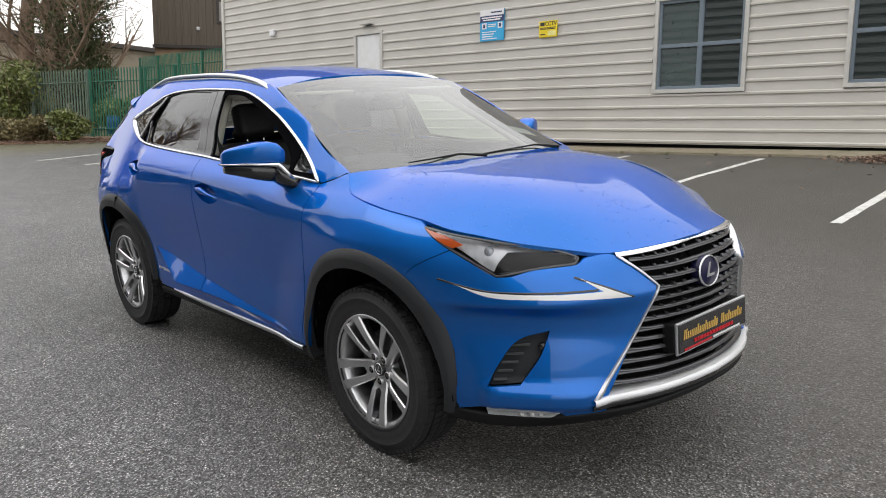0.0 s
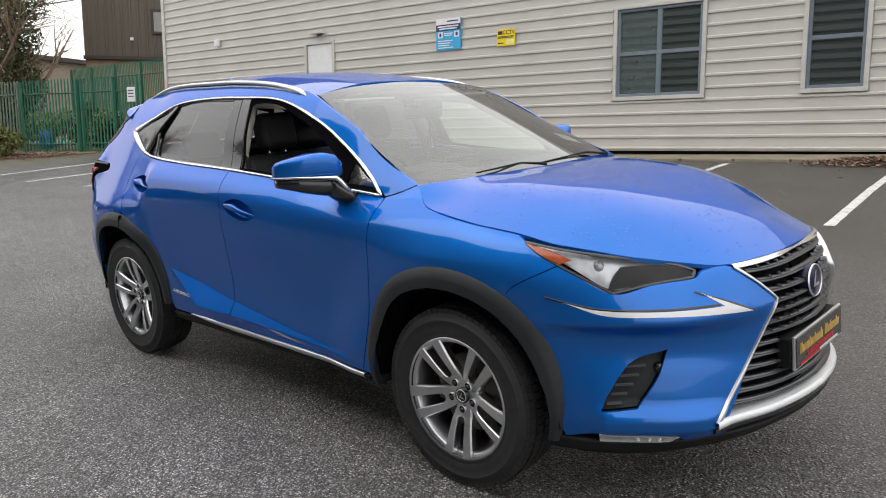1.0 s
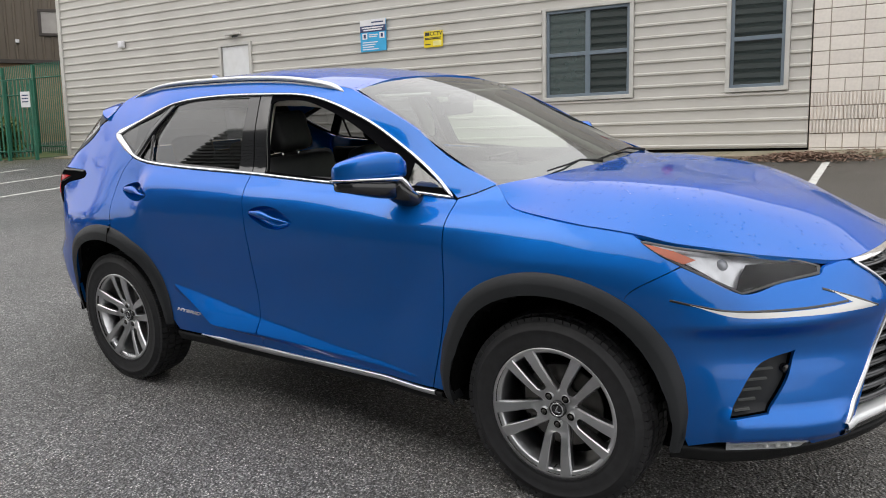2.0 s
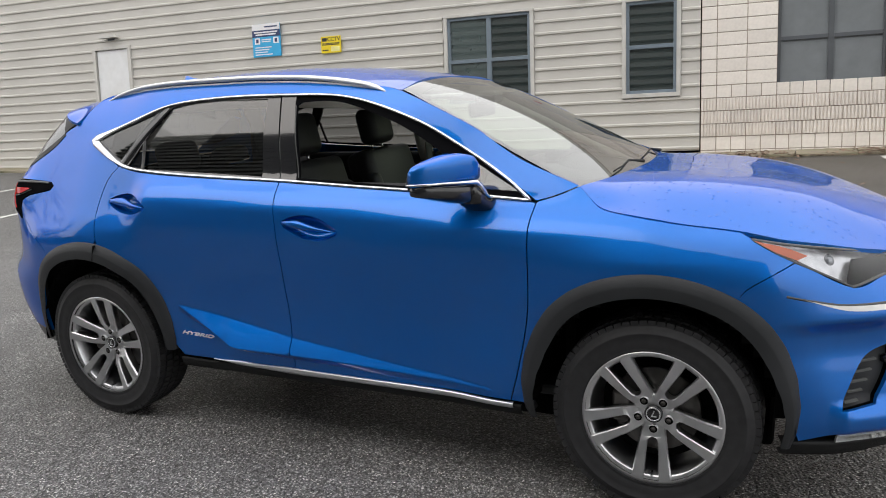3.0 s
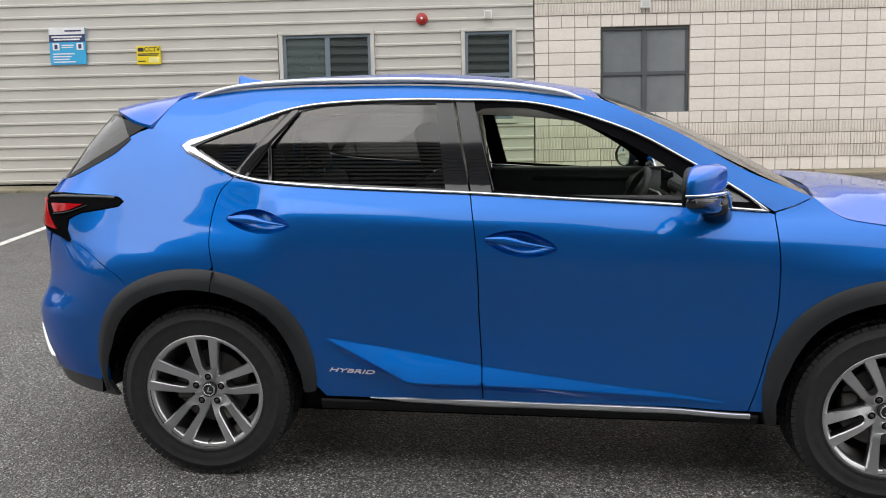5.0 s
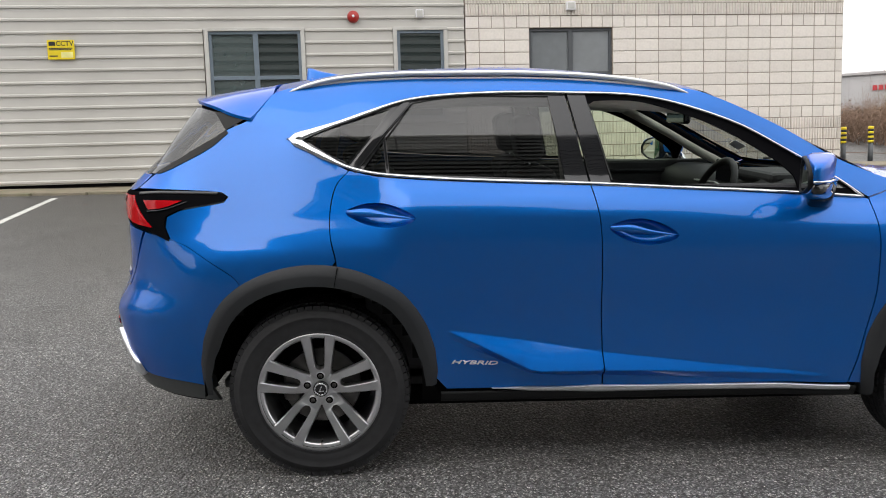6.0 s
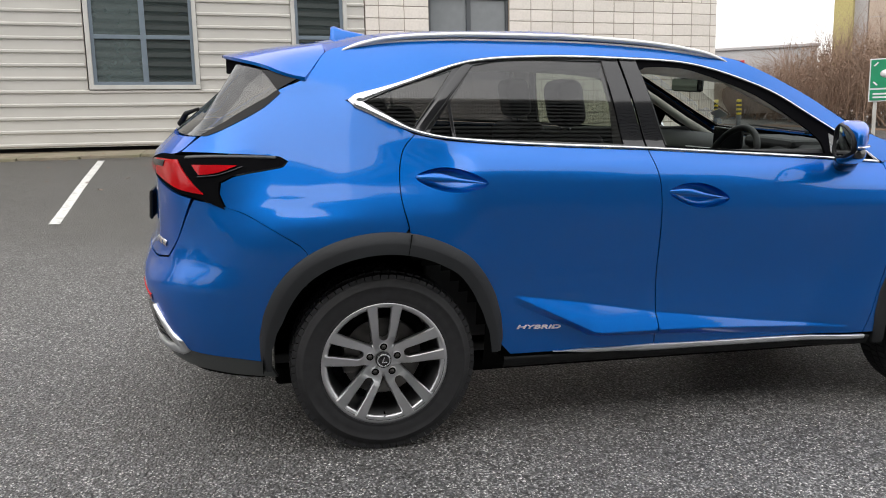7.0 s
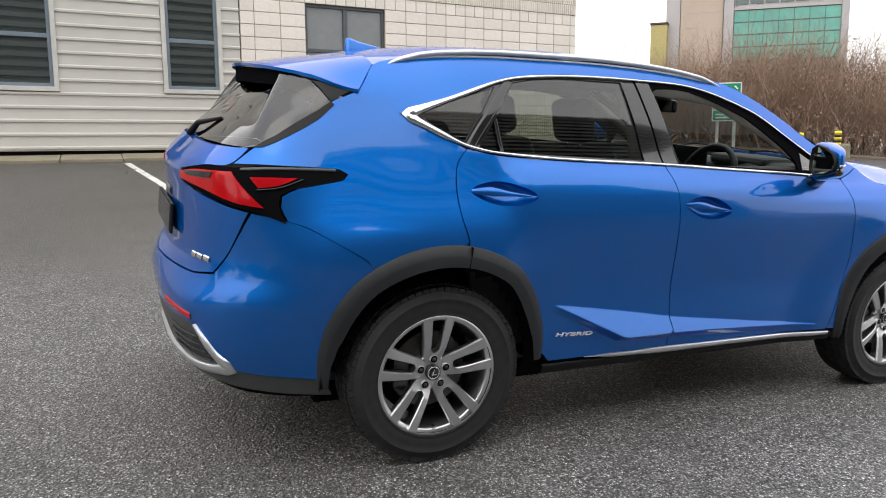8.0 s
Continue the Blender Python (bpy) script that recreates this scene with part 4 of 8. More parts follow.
# tailgate below the glass
panel("tailgate", [("r", 0.748, 0.998), ("r", 0.694, 0.86), ("r", 0.632, 0.762), ("r", 0.50, 0.742), ("r", 0.002, 0.735), ("r", 0.002, 1.218), ("r", 0.40, 1.213), ("r", 0.56, 1.214), ("r", 0.650, 1.216), ("r", 0.645, 1.158), ("r", 0.53, 1.146), ("r", 0.33, 1.112), ("r", 0.33, 1.066)], PAINT, CAR, res=0.03)
# lower cladding: sill and arches
band("sill_cladding", [(0.85, 0.322), (0.40, 0.320), (-0.2, 0.322), (-0.845, 0.324)], 0.044, BLACK_PLASTIC, CAR, "black grained plastic sill", push=0.004)
for cx, a0, a1, nm in ((1.33, -7, 186, "arch_cladding"), (-1.33, 4, 181, "arch_cladding")):
    turns = [radians(a) for a in np.linspace(a0, a1, 19)]
    wide = [0.084 * min(1, 0.46 + 1.1 * max(0, math.sin(a))) for a in turns]
    mid = [(cx + (arch_r(a) - w / 2) * math.cos(a), HUB_Z + (arch_r(a) - w / 2) * math.sin(a)) for a, w in zip(turns, wide)]
    band(nm, mid, wide, ARCH_PLASTIC, CAR, "black grained plastic wheel arch", push=0.020, thick=0.09, prof=((0.0, 0.1), (0.04, 0.35), (0.42, 1.0), (0.50, 1.08), (0.95, 1.0), (1.0, 0.8)))
    if cx < 0:
        a = radians(80)
        band("arch_seam", [(cx + (arch_r(a) - k) * math.cos(a), HUB_Z + (arch_r(a) - k) * math.sin(a)) for k in (0.002, 0.04, 0.082)], 0.004, DARK, CAR, "", push=0.0225, thick=0.002)
band("sill_trim", [(0.82, 0.340), (0.35, 0.346), (-0.19, 0.350), (-0.45, 0.355), (-0.64, 0.362)], [0.022, 0.026, 0.030, 0.020, 0.003], SATIN, CAR, "thin silver sill strip", push=0.010)

# window surround and glass
DLO = [(0.870, 1.110), (0.776, 1.180), (0.576, 1.299), (0.354, 1.413), (0.027, 1.511), (-0.324, 1.532), (-0.677, 1.532), (-0.967, 1.506), (-1.22, 1.425), (-1.425, 1.356),
       (-1.322, 1.301), (-1.196, 1.246), (-1.067, 1.220), (-0.755, 1.198), (-0.241, 1.177), (0.121, 1.157), (0.553, 1.133)]
band("window_trim", DLO, [.011, .011, .010, .010, .010, .010, .010, .010, .016, .040, .026, .012, .010, .010, .010, .010, .010], CHROME, CAR, "bright chrome window surround", push=0.009, closed=True, corner=60)
panel("front_window_frame", [(0.862, 1.112), (0.776, 1.184), (0.576, 1.303), (0.354, 1.417), (0.027, 1.515), (-0.318, 1.536), (-0.237, 1.170), (-0.13, 1.167), (0.12, 1.151), (0.545, 1.128)], FRAME_BLACK, front_doors, "matt black door window frame", push=-0.004,
      holes=[[(0.608, 1.145), (0.598, 1.190), (0.525, 1.256), (0.325, 1.375), (0.179, 1.435), (0.012, 1.486), (-0.09, 1.497), (-0.205, 1.494), (-0.226, 1.482), (-0.18, 1.30), (-0.150, 1.183), (0.12, 1.167), (0.37, 1.153)],
             [(0.825, 1.139), (0.745, 1.180), (0.65, 1.234), (0.635, 1.147)]])
panel("pillar_trim", [(-0.314, 1.530), (-0.240, 1.178), (-0.160, 1.176), (-0.188, 1.30), (-0.232, 1.485), (-0.240, 1.530)], GLOSS_BLACK, front_doors, "gloss black pillar trim", push=-0.001, thick=0.003)


def glass_sheet():
    """One smooth, evenly curved surface for the side windows: terms of y in x and z."""
    X, Z = [a.ravel() for a in np.meshgrid(np.linspace(-1.35, 0.80, 44), np.linspace(1.16, 1.52, 19))]
    keep = (Z < 1.53 - 0.30 * np.clip(X + 0.05, 0, 1) - 0.16 * np.clip(X - 0.1, 0, 1)) & (Z < 1.52 - 0.34 * np.clip(-0.95 - X, 0, 1)) & (Z > 1.175 - 0.05 * X)
    X, Z = X[keep], Z[keep]
    Y = body(s_of_x(X), Z)[:, 1]
    A = np.stack([np.ones_like(X), X, Z - 1.3, X * X, (Z - 1.3) ** 2, X * (Z - 1.3)], 1)
    return np.linalg.lstsq(A, Y, rcond=None)[0]


GLASS_TERMS = glass_sheet()


def side_glass(name, outline, mat, parent, label="", sides=(-1, 1), push=-0.014):
    loops = [smooth_loop([to_sz(p) for p in outline], 0.02, 38)]
    uv, tri = triangulate(loops, 0.035)

    def at(s, z, d):
        q = body(s, z, 0.0)
        x, h = q[:, 0], q[:, 2] - 1.3
        y = np.stack([np.ones_like(x), x, h, x * x, h * h, x * h], 1) @ GLASS_TERMS
        return np.stack([x, y + push + d, q[:, 2]], -1)
    par = parent if isinstance(parent, (list, tuple)) else [parent] * 2
    return [hang(name, shell_mesh(name, uv, tri, at, mat, 0.0, sd < 0), par[0 if sd < 0 else 1], label) for sd in sides]


side_glass("front_door_glass", [(0.615, 1.140), (0.605, 1.190), (0.525, 1.262), (0.325, 1.380), (0.179, 1.440), (0.012, 1.491), (-0.09, 1.502), (-0.205, 1.499), (-0.232, 1.482), (-0.186, 1.30), (-0.155, 1.178), (0.12, 1.162), (0.37, 1.148)], GREEN_TINT, front_doors, "green-tinted side window, wound up", sides=(1,))
band("window_channel", [(-0.229, 1.484), (-0.190, 1.32), (-0.154, 1.186)], 0.0035, VALANCE, front_doors, "grey window channel", push=-0.002, thick=0.02)
panel("mirror_quarter_window", [(0.83, 1.136), (0.745, 1.182), (0.645, 1.238), (0.628, 1.143)], CLEAR, front_doors, "", push=-0.008, thick=0.0)
REAR_GLASS = [(-1.150, 1.226), (-1.06, 1.345), (-0.942, 1.494), (-0.81, 1.514), (-0.65, 1.519), (-0.392, 1.518), (-0.342, 1.190), (-0.755, 1.208), (-1.06, 1.220)]
TRI_GLASS = [(-1.375, 1.352), (-1.21, 1.415), (-1.03, 1.473), (-1.197, 1.258), (-1.30, 1.307)]
panel("rear_window_frame", [(-0.326, 1.536), (-0.677, 1.537), (-0.967, 1.511), (-1.222, 1.430), (-1.44, 1.356), (-1.322, 1.296), (-1.196, 1.240), (-1.067, 1.214), (-0.755, 1.192), (-0.247, 1.171)], GLOSS_BLACK, rear_doors, "gloss black pillar trim", push=-0.004,
      holes=[REAR_GLASS, TRI_GLASS])
side_glass("rear_door_glass", [(-1.162, 1.222), (-1.068, 1.35), (-0.948, 1.500), (-0.81, 1.520), (-0.65, 1.525), (-0.385, 1.524), (-0.335, 1.185), (-0.755, 1.202), (-1.06, 1.215)], PRIVACY, rear_doors, "dark privacy glass")
side_glass("quarter_glass", [(-1.390, 1.352), (-1.21, 1.421), (-1.02, 1.480), (-1.196, 1.252), (-1.30, 1.301)], PRIVACY, CAR, "dark privacy glass")
band("quarter_bar", [(-1.043, 1.219), (-1.057, 1.350)], 0.012, GLOSS_BLACK, rear_doors, "", push=-0.002)
band("glass_divider", [(-1.185, 1.236), (-1.082, 1.362), (-0.962, 1.500)], 0.036, GLOSS_BLACK, rear_doors, "", push=0.002)


# --- surfaces seen from above: smooth sheets through a few heights ---
class Sheet:
    """A thin-plate surface z(x, y), the same on both sides."""
    def __init__(self, pts):
        p = np.array([(x, y * s, z) for x, y, z in pts for s in ((1, -1) if y else (1,))], float)
        self.p = p
        n = len(p)
        A = np.zeros((n + 3, n + 3))
        A[:n, :n] = self.k(np.hypot(p[:, None, 0] - p[None, :, 0], p[:, None, 1] - p[None, :, 1])) + np.eye(n) * 1e-5
        A[:n, n], A[:n, n + 1:] = 1, p[:, :2]
        A[n, :n], A[n + 1:, :n] = 1, p[:, :2].T
        self.w = np.linalg.solve(A, np.concatenate([p[:, 2], np.zeros(3)]))

    @staticmethod
    def k(r):
        return np.where(r > 1e-9, r * r * np.log(np.maximum(r, 1e-9)), 0)

    def __call__(self, x, y):
        x, y = np.asarray(x, float), np.asarray(y, float)
        n = len(self.p)
        r = np.hypot(x[..., None] - self.p[:, 0], y[..., None] - self.p[:, 1])
        return self.k(r) @ self.w[:n] + self.w[n] + self.w[n + 1] * x + self.w[n + 2] * y


def top_panel(name, half, sheet, mat, parent, label="", push=0.0, thick=0.014, res=0.035, corner=38, both=True):
    """A panel given by half its outline in (x, y), from the middle line and back to it."""
    loop = half + [(x, -y) for x, y in half[::-1] if y > 1e-6] if both else half
    lp = smooth_loop(loop, 0.02, corner)
    uv, tri = triangulate([lp], res)
    f = sheet if callable(sheet) else None
    return hang(name, shell_mesh(name, uv, tri, lambda x, y, d: np.stack([x, y, f(x, y) + push + d], -1), mat, thick, False), parent, label)


bonnet_sheet = Sheet([(1.045, .75, 1.153), (1.10, .785, 1.107), (1.145, .812, 1.084), (1.24, .834, 1.068), (1.32, .842, 1.057), (1.43, .838, 1.040), (1.6, .816, 1.018), (1.74, .79, .986), (1.92, .688, .949), (2.06, .548, .916), (2.19, .42, .904), (2.255, .2, .908), (2.272, 0, .91),
                      (1.15, 0, 1.1655), (1.3, 0, 1.163), (1.45, 0, 1.154), (1.14, .3, 1.1655), (1.3, .3, 1.163), (1.45, .3, 1.153), (1.75, 0, 1.112), (2.0, 0, 1.045), (2.15, 0, .985), (1.12, .55, 1.157), (1.3, .58, 1.144), (1.6, .55, 1.118), (1.9, .45, 1.045), (2.08, .36, .974), (1.75, .62, 1.055), (2.0, .5, .972)])
top_panel("bonnet", [(1.155, 0), (1.135, .35), (1.085, .60), (1.045, .742), (1.095, .778), (1.140, .805), (1.24, .827), (1.32, .835), (1.43, .831), (1.60, .808), (1.735, .780), (1.912, .679), (2.052, .542), (2.185, .42), (2.25, .20), (2.265, 0)], bonnet_sheet, SPOTTED_PAINT, CAR, "blue bonnet with dried rain spots", res=0.03)


def screen_sheet(x, y):
    """The windscreen's height: evenly curved, flatter towards the pillars."""
    q = y * y
    return 1.6435 - 0.2377 * x - 0.1626 * x * x + 0.0264 * q - 0.5422 * x * q + 0.3835 * x * x * q - 0.0033 * q * q


top_panel("windscreen", [(1.165, 0), (1.145, .32), (1.09, .60), (1.041, .738), (.80, .703), (.576, .660), (.27, .606), (.24, .3), (.23, 0)], screen_sheet, CLEAR, CAR, "clear windscreen reflecting the sky", thick=0.0, push=-0.003)


def screen_frit():
    """The black ceramic border printed round the edge of the windscreen."""
    half = [(1.165, 0), (1.145, .32), (1.09, .60), (1.041, .738), (.80, .703), (.576, .660), (.27, .606), (.24, .3), (.23, 0)]
    hole = [(1.135, 0), (1.115, .31), (1.062, .575), (1.000, .700), (.79, .668), (.57, .624), (.325, .574), (.295, .3), (.285, 0)]
    loops = [smooth_loop(h + [(x, -y) for x, y in h[::-1] if y > 1e-6], 0.02, 38) for h in (half, hole)]
    uv, tri = triangulate(loops, 0.03)
    hang("screen_border", shell_mesh("screen_border", uv, tri, lambda x, y, d: np.stack([x, y, screen_sheet(x, y) - 0.007 + d], -1), FRAME_BLACK, 0.003, False), CAR, "black printed border of the windscreen")


screen_frit()
top_panel("cowl", [(1.152, 0), (1.132, .35), (1.08, .60), (1.04, .735), (1.00, .70), (1.05, .5), (1.09, 0)], Sheet([(1.15, 0, 1.142), (1.13, .35, 1.14), (1.08, .6, 1.138), (1.04, .735, 1.135), (1.0, .7, 1.13), (1.09, 0, 1.13), (1.05, .5, 1.13)]), BLACK_PLASTIC, CAR, "black plastic cowl under the wipers", thick=0.01)
ROOF_EDGE = [(.262, 1.526), (.10, 1.556), (-.30, 1.594), (-.60, 1.602), (-.90, 1.602), (-1.20, 1.592), (-1.44, 1.558), (-1.512, 1.536)]
edge = [(x, float(body([to_sz((x, z))[0]], [z])[0][1]), z) for x, z in ROOF_EDGE]
roof_sheet = Sheet(edge + [(.24, .35, 1.570), (.22, 0, 1.583), (-.1, 0, 1.632), (-.5, 0, 1.655), (-.9, 0, 1.652), (-1.3, 0, 1.625), (-1.55, 0, 1.590), (-1.75, 0, 1.555), (-1.75, .45, 1.53), (-.5, .35, 1.642), (-1.2, .35, 1.622)])
top_panel("roof", [(.224, 0), (.234, .3), (.262, .60)] + [(x, y - .002) for x, y, z in edge[1:]] + [(-1.52, .3), (-1.52, 0)], roof_sheet, SPOTTED_PAINT, CAR, "blue painted roof", res=0.04)
part("roof_lining", box_bm(-1.45, .10, -.50, .50, 1.515, 1.53, 0.004), LINER, CAR, "pale cloth headliner")
# roof spoiler
top_panel("roof_spoiler", [(-1.527, 0), (-1.527, .3), (-1.516, .562), (-1.597, .648), (-1.72, .600), (-1.84, .46), (-1.91, .26), (-1.93, 0)], Sheet([(-1.516, .562, 1.536), (-1.527, 0, 1.592), (-1.597, .648, 1.440), (-1.72, .600, 1.474), (-1.84, .46, 1.506), (-1.91, .26, 1.521), (-1.93, 0, 1.527), (-1.527, .3, 1.580), (-1.70, .3, 1.556)]),
          PAINT, CAR, "blue roof spoiler over the rear window", thick=0.012)
top_panel("spoiler_underside", [(-1.53, 0), (-1.53, .45), (-1.60, .632), (-1.71, .585), (-1.82, .45), (-1.89, .26), (-1.91, 0)], Sheet([(-1.53, 0, 1.57), (-1.53, .45, 1.53), (-1.60, .632, 1.428), (-1.71, .585, 1.461), (-1.82, .45, 1.493), (-1.89, .26, 1.508), (-1.91, 0, 1.513), (-1.70, .3, 1.540)]),
          GLOSS_BLACK, CAR, "black underside of the spoiler", thick=0.03)
top_panel("spoiler_skirt", [(-1.70, 0), (-1.71, .50), (-1.755, .565), (-1.83, .45), (-1.895, .25), (-1.915, 0)], Sheet([(-1.70, 0, 1.520), (-1.71, .50, 1.474), (-1.755, .565, 1.454), (-1.83, .45, 1.494), (-1.895, .25, 1.506), (-1.915, 0, 1.510), (-1.83, 0, 1.516)]),
          FRAME_BLACK, CAR, "black box section under the spoiler", thick=0.06)
FIN_BLACK = material("satin_black_fin", (0.020, 0.020, 0.021), rough=0.45, vary=0.1, spec=0.22)
# rear window and its black side fins, on the tail of the master surface
panel("rear_window", [("r", 0.002, 1.226), ("r", 0.40, 1.222), ("r", 0.690, 1.226), ("r", 0.695, 1.30), ("r", 0.672, 1.385), ("r", 0.56, 1.470), ("r", 0.30, 1.495), ("r", 0.002, 1.505)], PRIVACY, CAR, "sloping dark rear window", thick=0.0, push=-0.004)
panel("window_fin", [("r", 0.676, 1.224), ("r", 0.672, 1.30), ("r", 0.650, 1.38), ("r", 0.575, 1.465), (-1.60, 1.446), (-1.722, 1.378), (-1.988, 1.222)], FIN_BLACK, CAR, "satin black fin beside the rear window", push=0.003, thick=0.006)

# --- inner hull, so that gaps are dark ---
# --- inner hull: near-black skin added behind the panels as shade in their gaps ---
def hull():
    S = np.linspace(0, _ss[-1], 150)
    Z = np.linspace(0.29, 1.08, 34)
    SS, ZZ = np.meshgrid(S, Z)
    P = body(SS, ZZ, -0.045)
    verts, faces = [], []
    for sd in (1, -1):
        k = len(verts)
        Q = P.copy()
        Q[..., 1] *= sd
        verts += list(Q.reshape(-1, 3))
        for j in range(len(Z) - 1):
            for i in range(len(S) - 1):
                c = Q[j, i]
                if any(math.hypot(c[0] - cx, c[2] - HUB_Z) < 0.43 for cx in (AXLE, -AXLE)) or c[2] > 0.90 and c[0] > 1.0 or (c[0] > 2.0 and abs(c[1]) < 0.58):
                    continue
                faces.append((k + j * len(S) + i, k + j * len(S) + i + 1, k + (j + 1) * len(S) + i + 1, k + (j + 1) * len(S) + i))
    hang("gap_shade_hull", mesh_data("gap_shade_hull", verts, faces, DARK), CAR, "near-black skin added behind the panels for shade in their gaps")
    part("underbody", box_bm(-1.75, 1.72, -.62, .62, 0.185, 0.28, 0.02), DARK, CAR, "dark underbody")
    # black floor slab set low, so that it reads as shade under the sills
    part("underbody", box_bm(-0.88, 0.80, -.71, .71, 0.235, 0.30, 0.03), DARK, CAR, "dark floor between the axles, set low as shade under the sills")
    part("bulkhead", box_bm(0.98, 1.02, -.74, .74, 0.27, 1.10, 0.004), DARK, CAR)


hull()


def wheel_liner(cx, sd):
    verts, faces = [], []
    n = 26
    for i in range(n + 1):
        a = radians(0 + 182 * i / n)
        for r, y in ((0.462, 0.862), (0.458, 0.84), (0.450, 0.55), (0.12, 0.54)):
            verts.append((cx + r * math.cos(a), sd * y, HUB_Z + r * math.sin(a)))
    for i in range(n):
        for k in range(3):
            faces.append((i * 4 + k, i * 4 + k + 1, i * 4 + 5 + k, i * 4 + 4 + k))
    hang("wheel_liner", mesh_data("wheel_liner", verts, faces, DARK, smooth=True), CAR, "black wheel arch liner")


for cx in (AXLE, -AXLE):
    for sd in (-1, 1):
        wheel_liner(cx, sd)


# --- wheels ---
def build_wheel(turn):
    """A wheel about its own centre, its face towards -y; turn: where the first pair of spokes points, degrees."""
    top = new("wheel")
    prof = [(0.236, -0.092), (0.246, -0.104), (0.253, -0.1085), (0.2545, -0.1065), (0.262, -0.1095), (0.285, -0.1125), (0.3085, -0.1120), (0.3105, -0.1140), (0.3165, -0.1135), (0.3180, -0.1100), (0.333, -0.1055), (0.344, -0.096), (0.3495, -0.085), (0.3525, -0.06), (0.3525, 0.06), (0.348, 0.09), (0.333, 0.106), (0.30, 0.113), (0.25, 0.105), (0.236, 0.092)]
    lathe("tyre", prof, RUBBER, top, "black rubber tyre", 96)
    bm = bmesh.new()
    for k in range(72):
        a = 2 * math.pi * k / 72
        for y0, y1, skew in ((-0.100, -0.066, 0.0), (-0.060, -0.022, 0.03), (-0.016, 0.022, 0.0), (0.028, 0.066, 0.03), (0.072, 0.096, 0.0)):
            r1 = 0.3625 if abs(y0 + y1) < 0.14 else 0.3570
            q = box_bm(-0.0132, 0.0132, y0, y1, 0.338, r1)
            for v in q.verts:
                v.co = Matrix.Rotation(a + skew, 3, "Y") @ v.co
            me = bpy.data.meshes.new("t")
            q.to_mesh(me)
            q.free()
            bm.from_mesh(me)
            bpy.data.meshes.remove(me)
    part("tread", bm, RUBBER, top)
    rim = lathe("rim", [(0.236, -0.104), (0.2465, -0.106), (0.2465, -0.099), (0.240, -0.094), (0.228, -0.092), (0.222, -0.085), (0.220, -0.02), (0.205, 0.09), (0.235, 0.10)], ALLOY, top, "machined grey alloy rim", 96)
    lathe("brake_disc", [(0.05, -0.012), (0.155, -0.012), (0.158, -0.006), (0.158, 0.010), (0.05, 0.012)], STEEL, top, "bare steel brake disc", 48)
    # near-black disc added behind the spokes for the shade inside the wheel
    lathe("wheel_shade_disc", [(0.004, 0.03), (0.20, 0.03)], DARK, top, "", 40)
    # one twin spoke: two arms that leave a rounded slot between them and merge above the nut
    def spoke_bm():
        bm = bmesh.new()
        # radius, inner edge, outer edge, face height y
        rows = [(0.028, 0.0, 0.020, -0.052), (0.050, 0.0, 0.036, -0.056), (0.070, 0.0, 0.044, -0.063), (0.084, 0.0, 0.0465, -0.069), (0.0865, 0.006, 0.047, -0.070), (0.091, 0.0130, 0.0478, -0.072),
                (0.100, 0.0175, 0.050, -0.076), (0.130, 0.0200, 0.0545, -0.084), (0.165, 0.0222, 0.060, -0.092), (0.205, 0.0245, 0.0672, -0.099), (0.2385, 0.0270, 0.0730, -0.1045)]
        for sd in (1, -1):
            ring = []
            for r, xi, xo, y in rows:
                cham = 0.0042 if xi > 0.002 else 0.0
                rr = math.sqrt(max(r * r - (xo * 0.85) ** 2, 0.0)) if r > 0.22 else r
                ring.append([bm.verts.new((sd * x, y + dy, q)) for x, dy, q in ((xi, cham, r), (xi + cham * 0.75, 0.0, r), (xo - 0.0045, 0.0035, rr), (xo, 0.0110, rr), (xo - 0.007, 0.046, rr), (xi + 0.004 * (xi > 0), 0.046, r))])
            for a, b in zip(ring, ring[1:]):
                for i in range(6):
                    bm.faces.new((a[i], a[(i + 1) % 6], b[(i + 1) % 6], b[i]) if sd > 0 else (b[i], b[(i + 1) % 6], a[(i + 1) % 6], a[i]))
            bm.faces.new(ring[-1])
        bmesh.ops.remove_doubles(bm, verts=bm.verts, dist=1e-6)
        bmesh.ops.recalc_face_normals(bm, faces=bm.faces)
        return bm
    bm = spoke_bm()
    me = bpy.data.meshes.new("twin_spoke")
    bm.to_mesh(me)
    bm.free()
    me.materials.append(ALLOY)
    lathe("hub_face", [(0.002, -0.050), (0.040, -0.052), (0.066, -0.052), (0.076, -0.040), (0.076, 0.0)], ALLOY, top, "", 48)
    lathe("centre_cap", [(0.001, -0.066), (0.020, -0.066), (0.0215, -0.0645), (0.026, -0.0645), (0.0275, -0.067), (0.0305, -0.067), (0.032, -0.062), (0.032, -0.045)], GLOSS_BLACK, top, "dark centre cap with a plain silver ring", 40)
    lathe("cap_ring", [(0.0215, -0.0650), (0.0220, -0.0675), (0.0265, -0.0675), (0.027, -0.0650)], CHROME, top, "silver ring", 40)
    prism("cap_bar", [(-0.009, -0.010), (0.012, -0.010), (0.014, -0.005), (-0.001, -0.005), (0.006, 0.014), (0.001, 0.014)], -0.0661, -0.0676, CHROME, top, "", 0.0003)
    for k in range(5):
        a = turn + 72 * k
        hang("twin_spoke", me, top, "", pose(0, 0, 0, 0, a, 0))
        b = radians(a)
        px, pz = 0.0565 * math.sin(b), 0.0565 * math.cos(b)
        lathe("nut_well", [(0.0140, -0.0560), (0.0150, -0.0665), (0.0168, -0.0650), (0.0175, -0.050)], ALLOY, top, "", 16, pose(px, 0, pz))
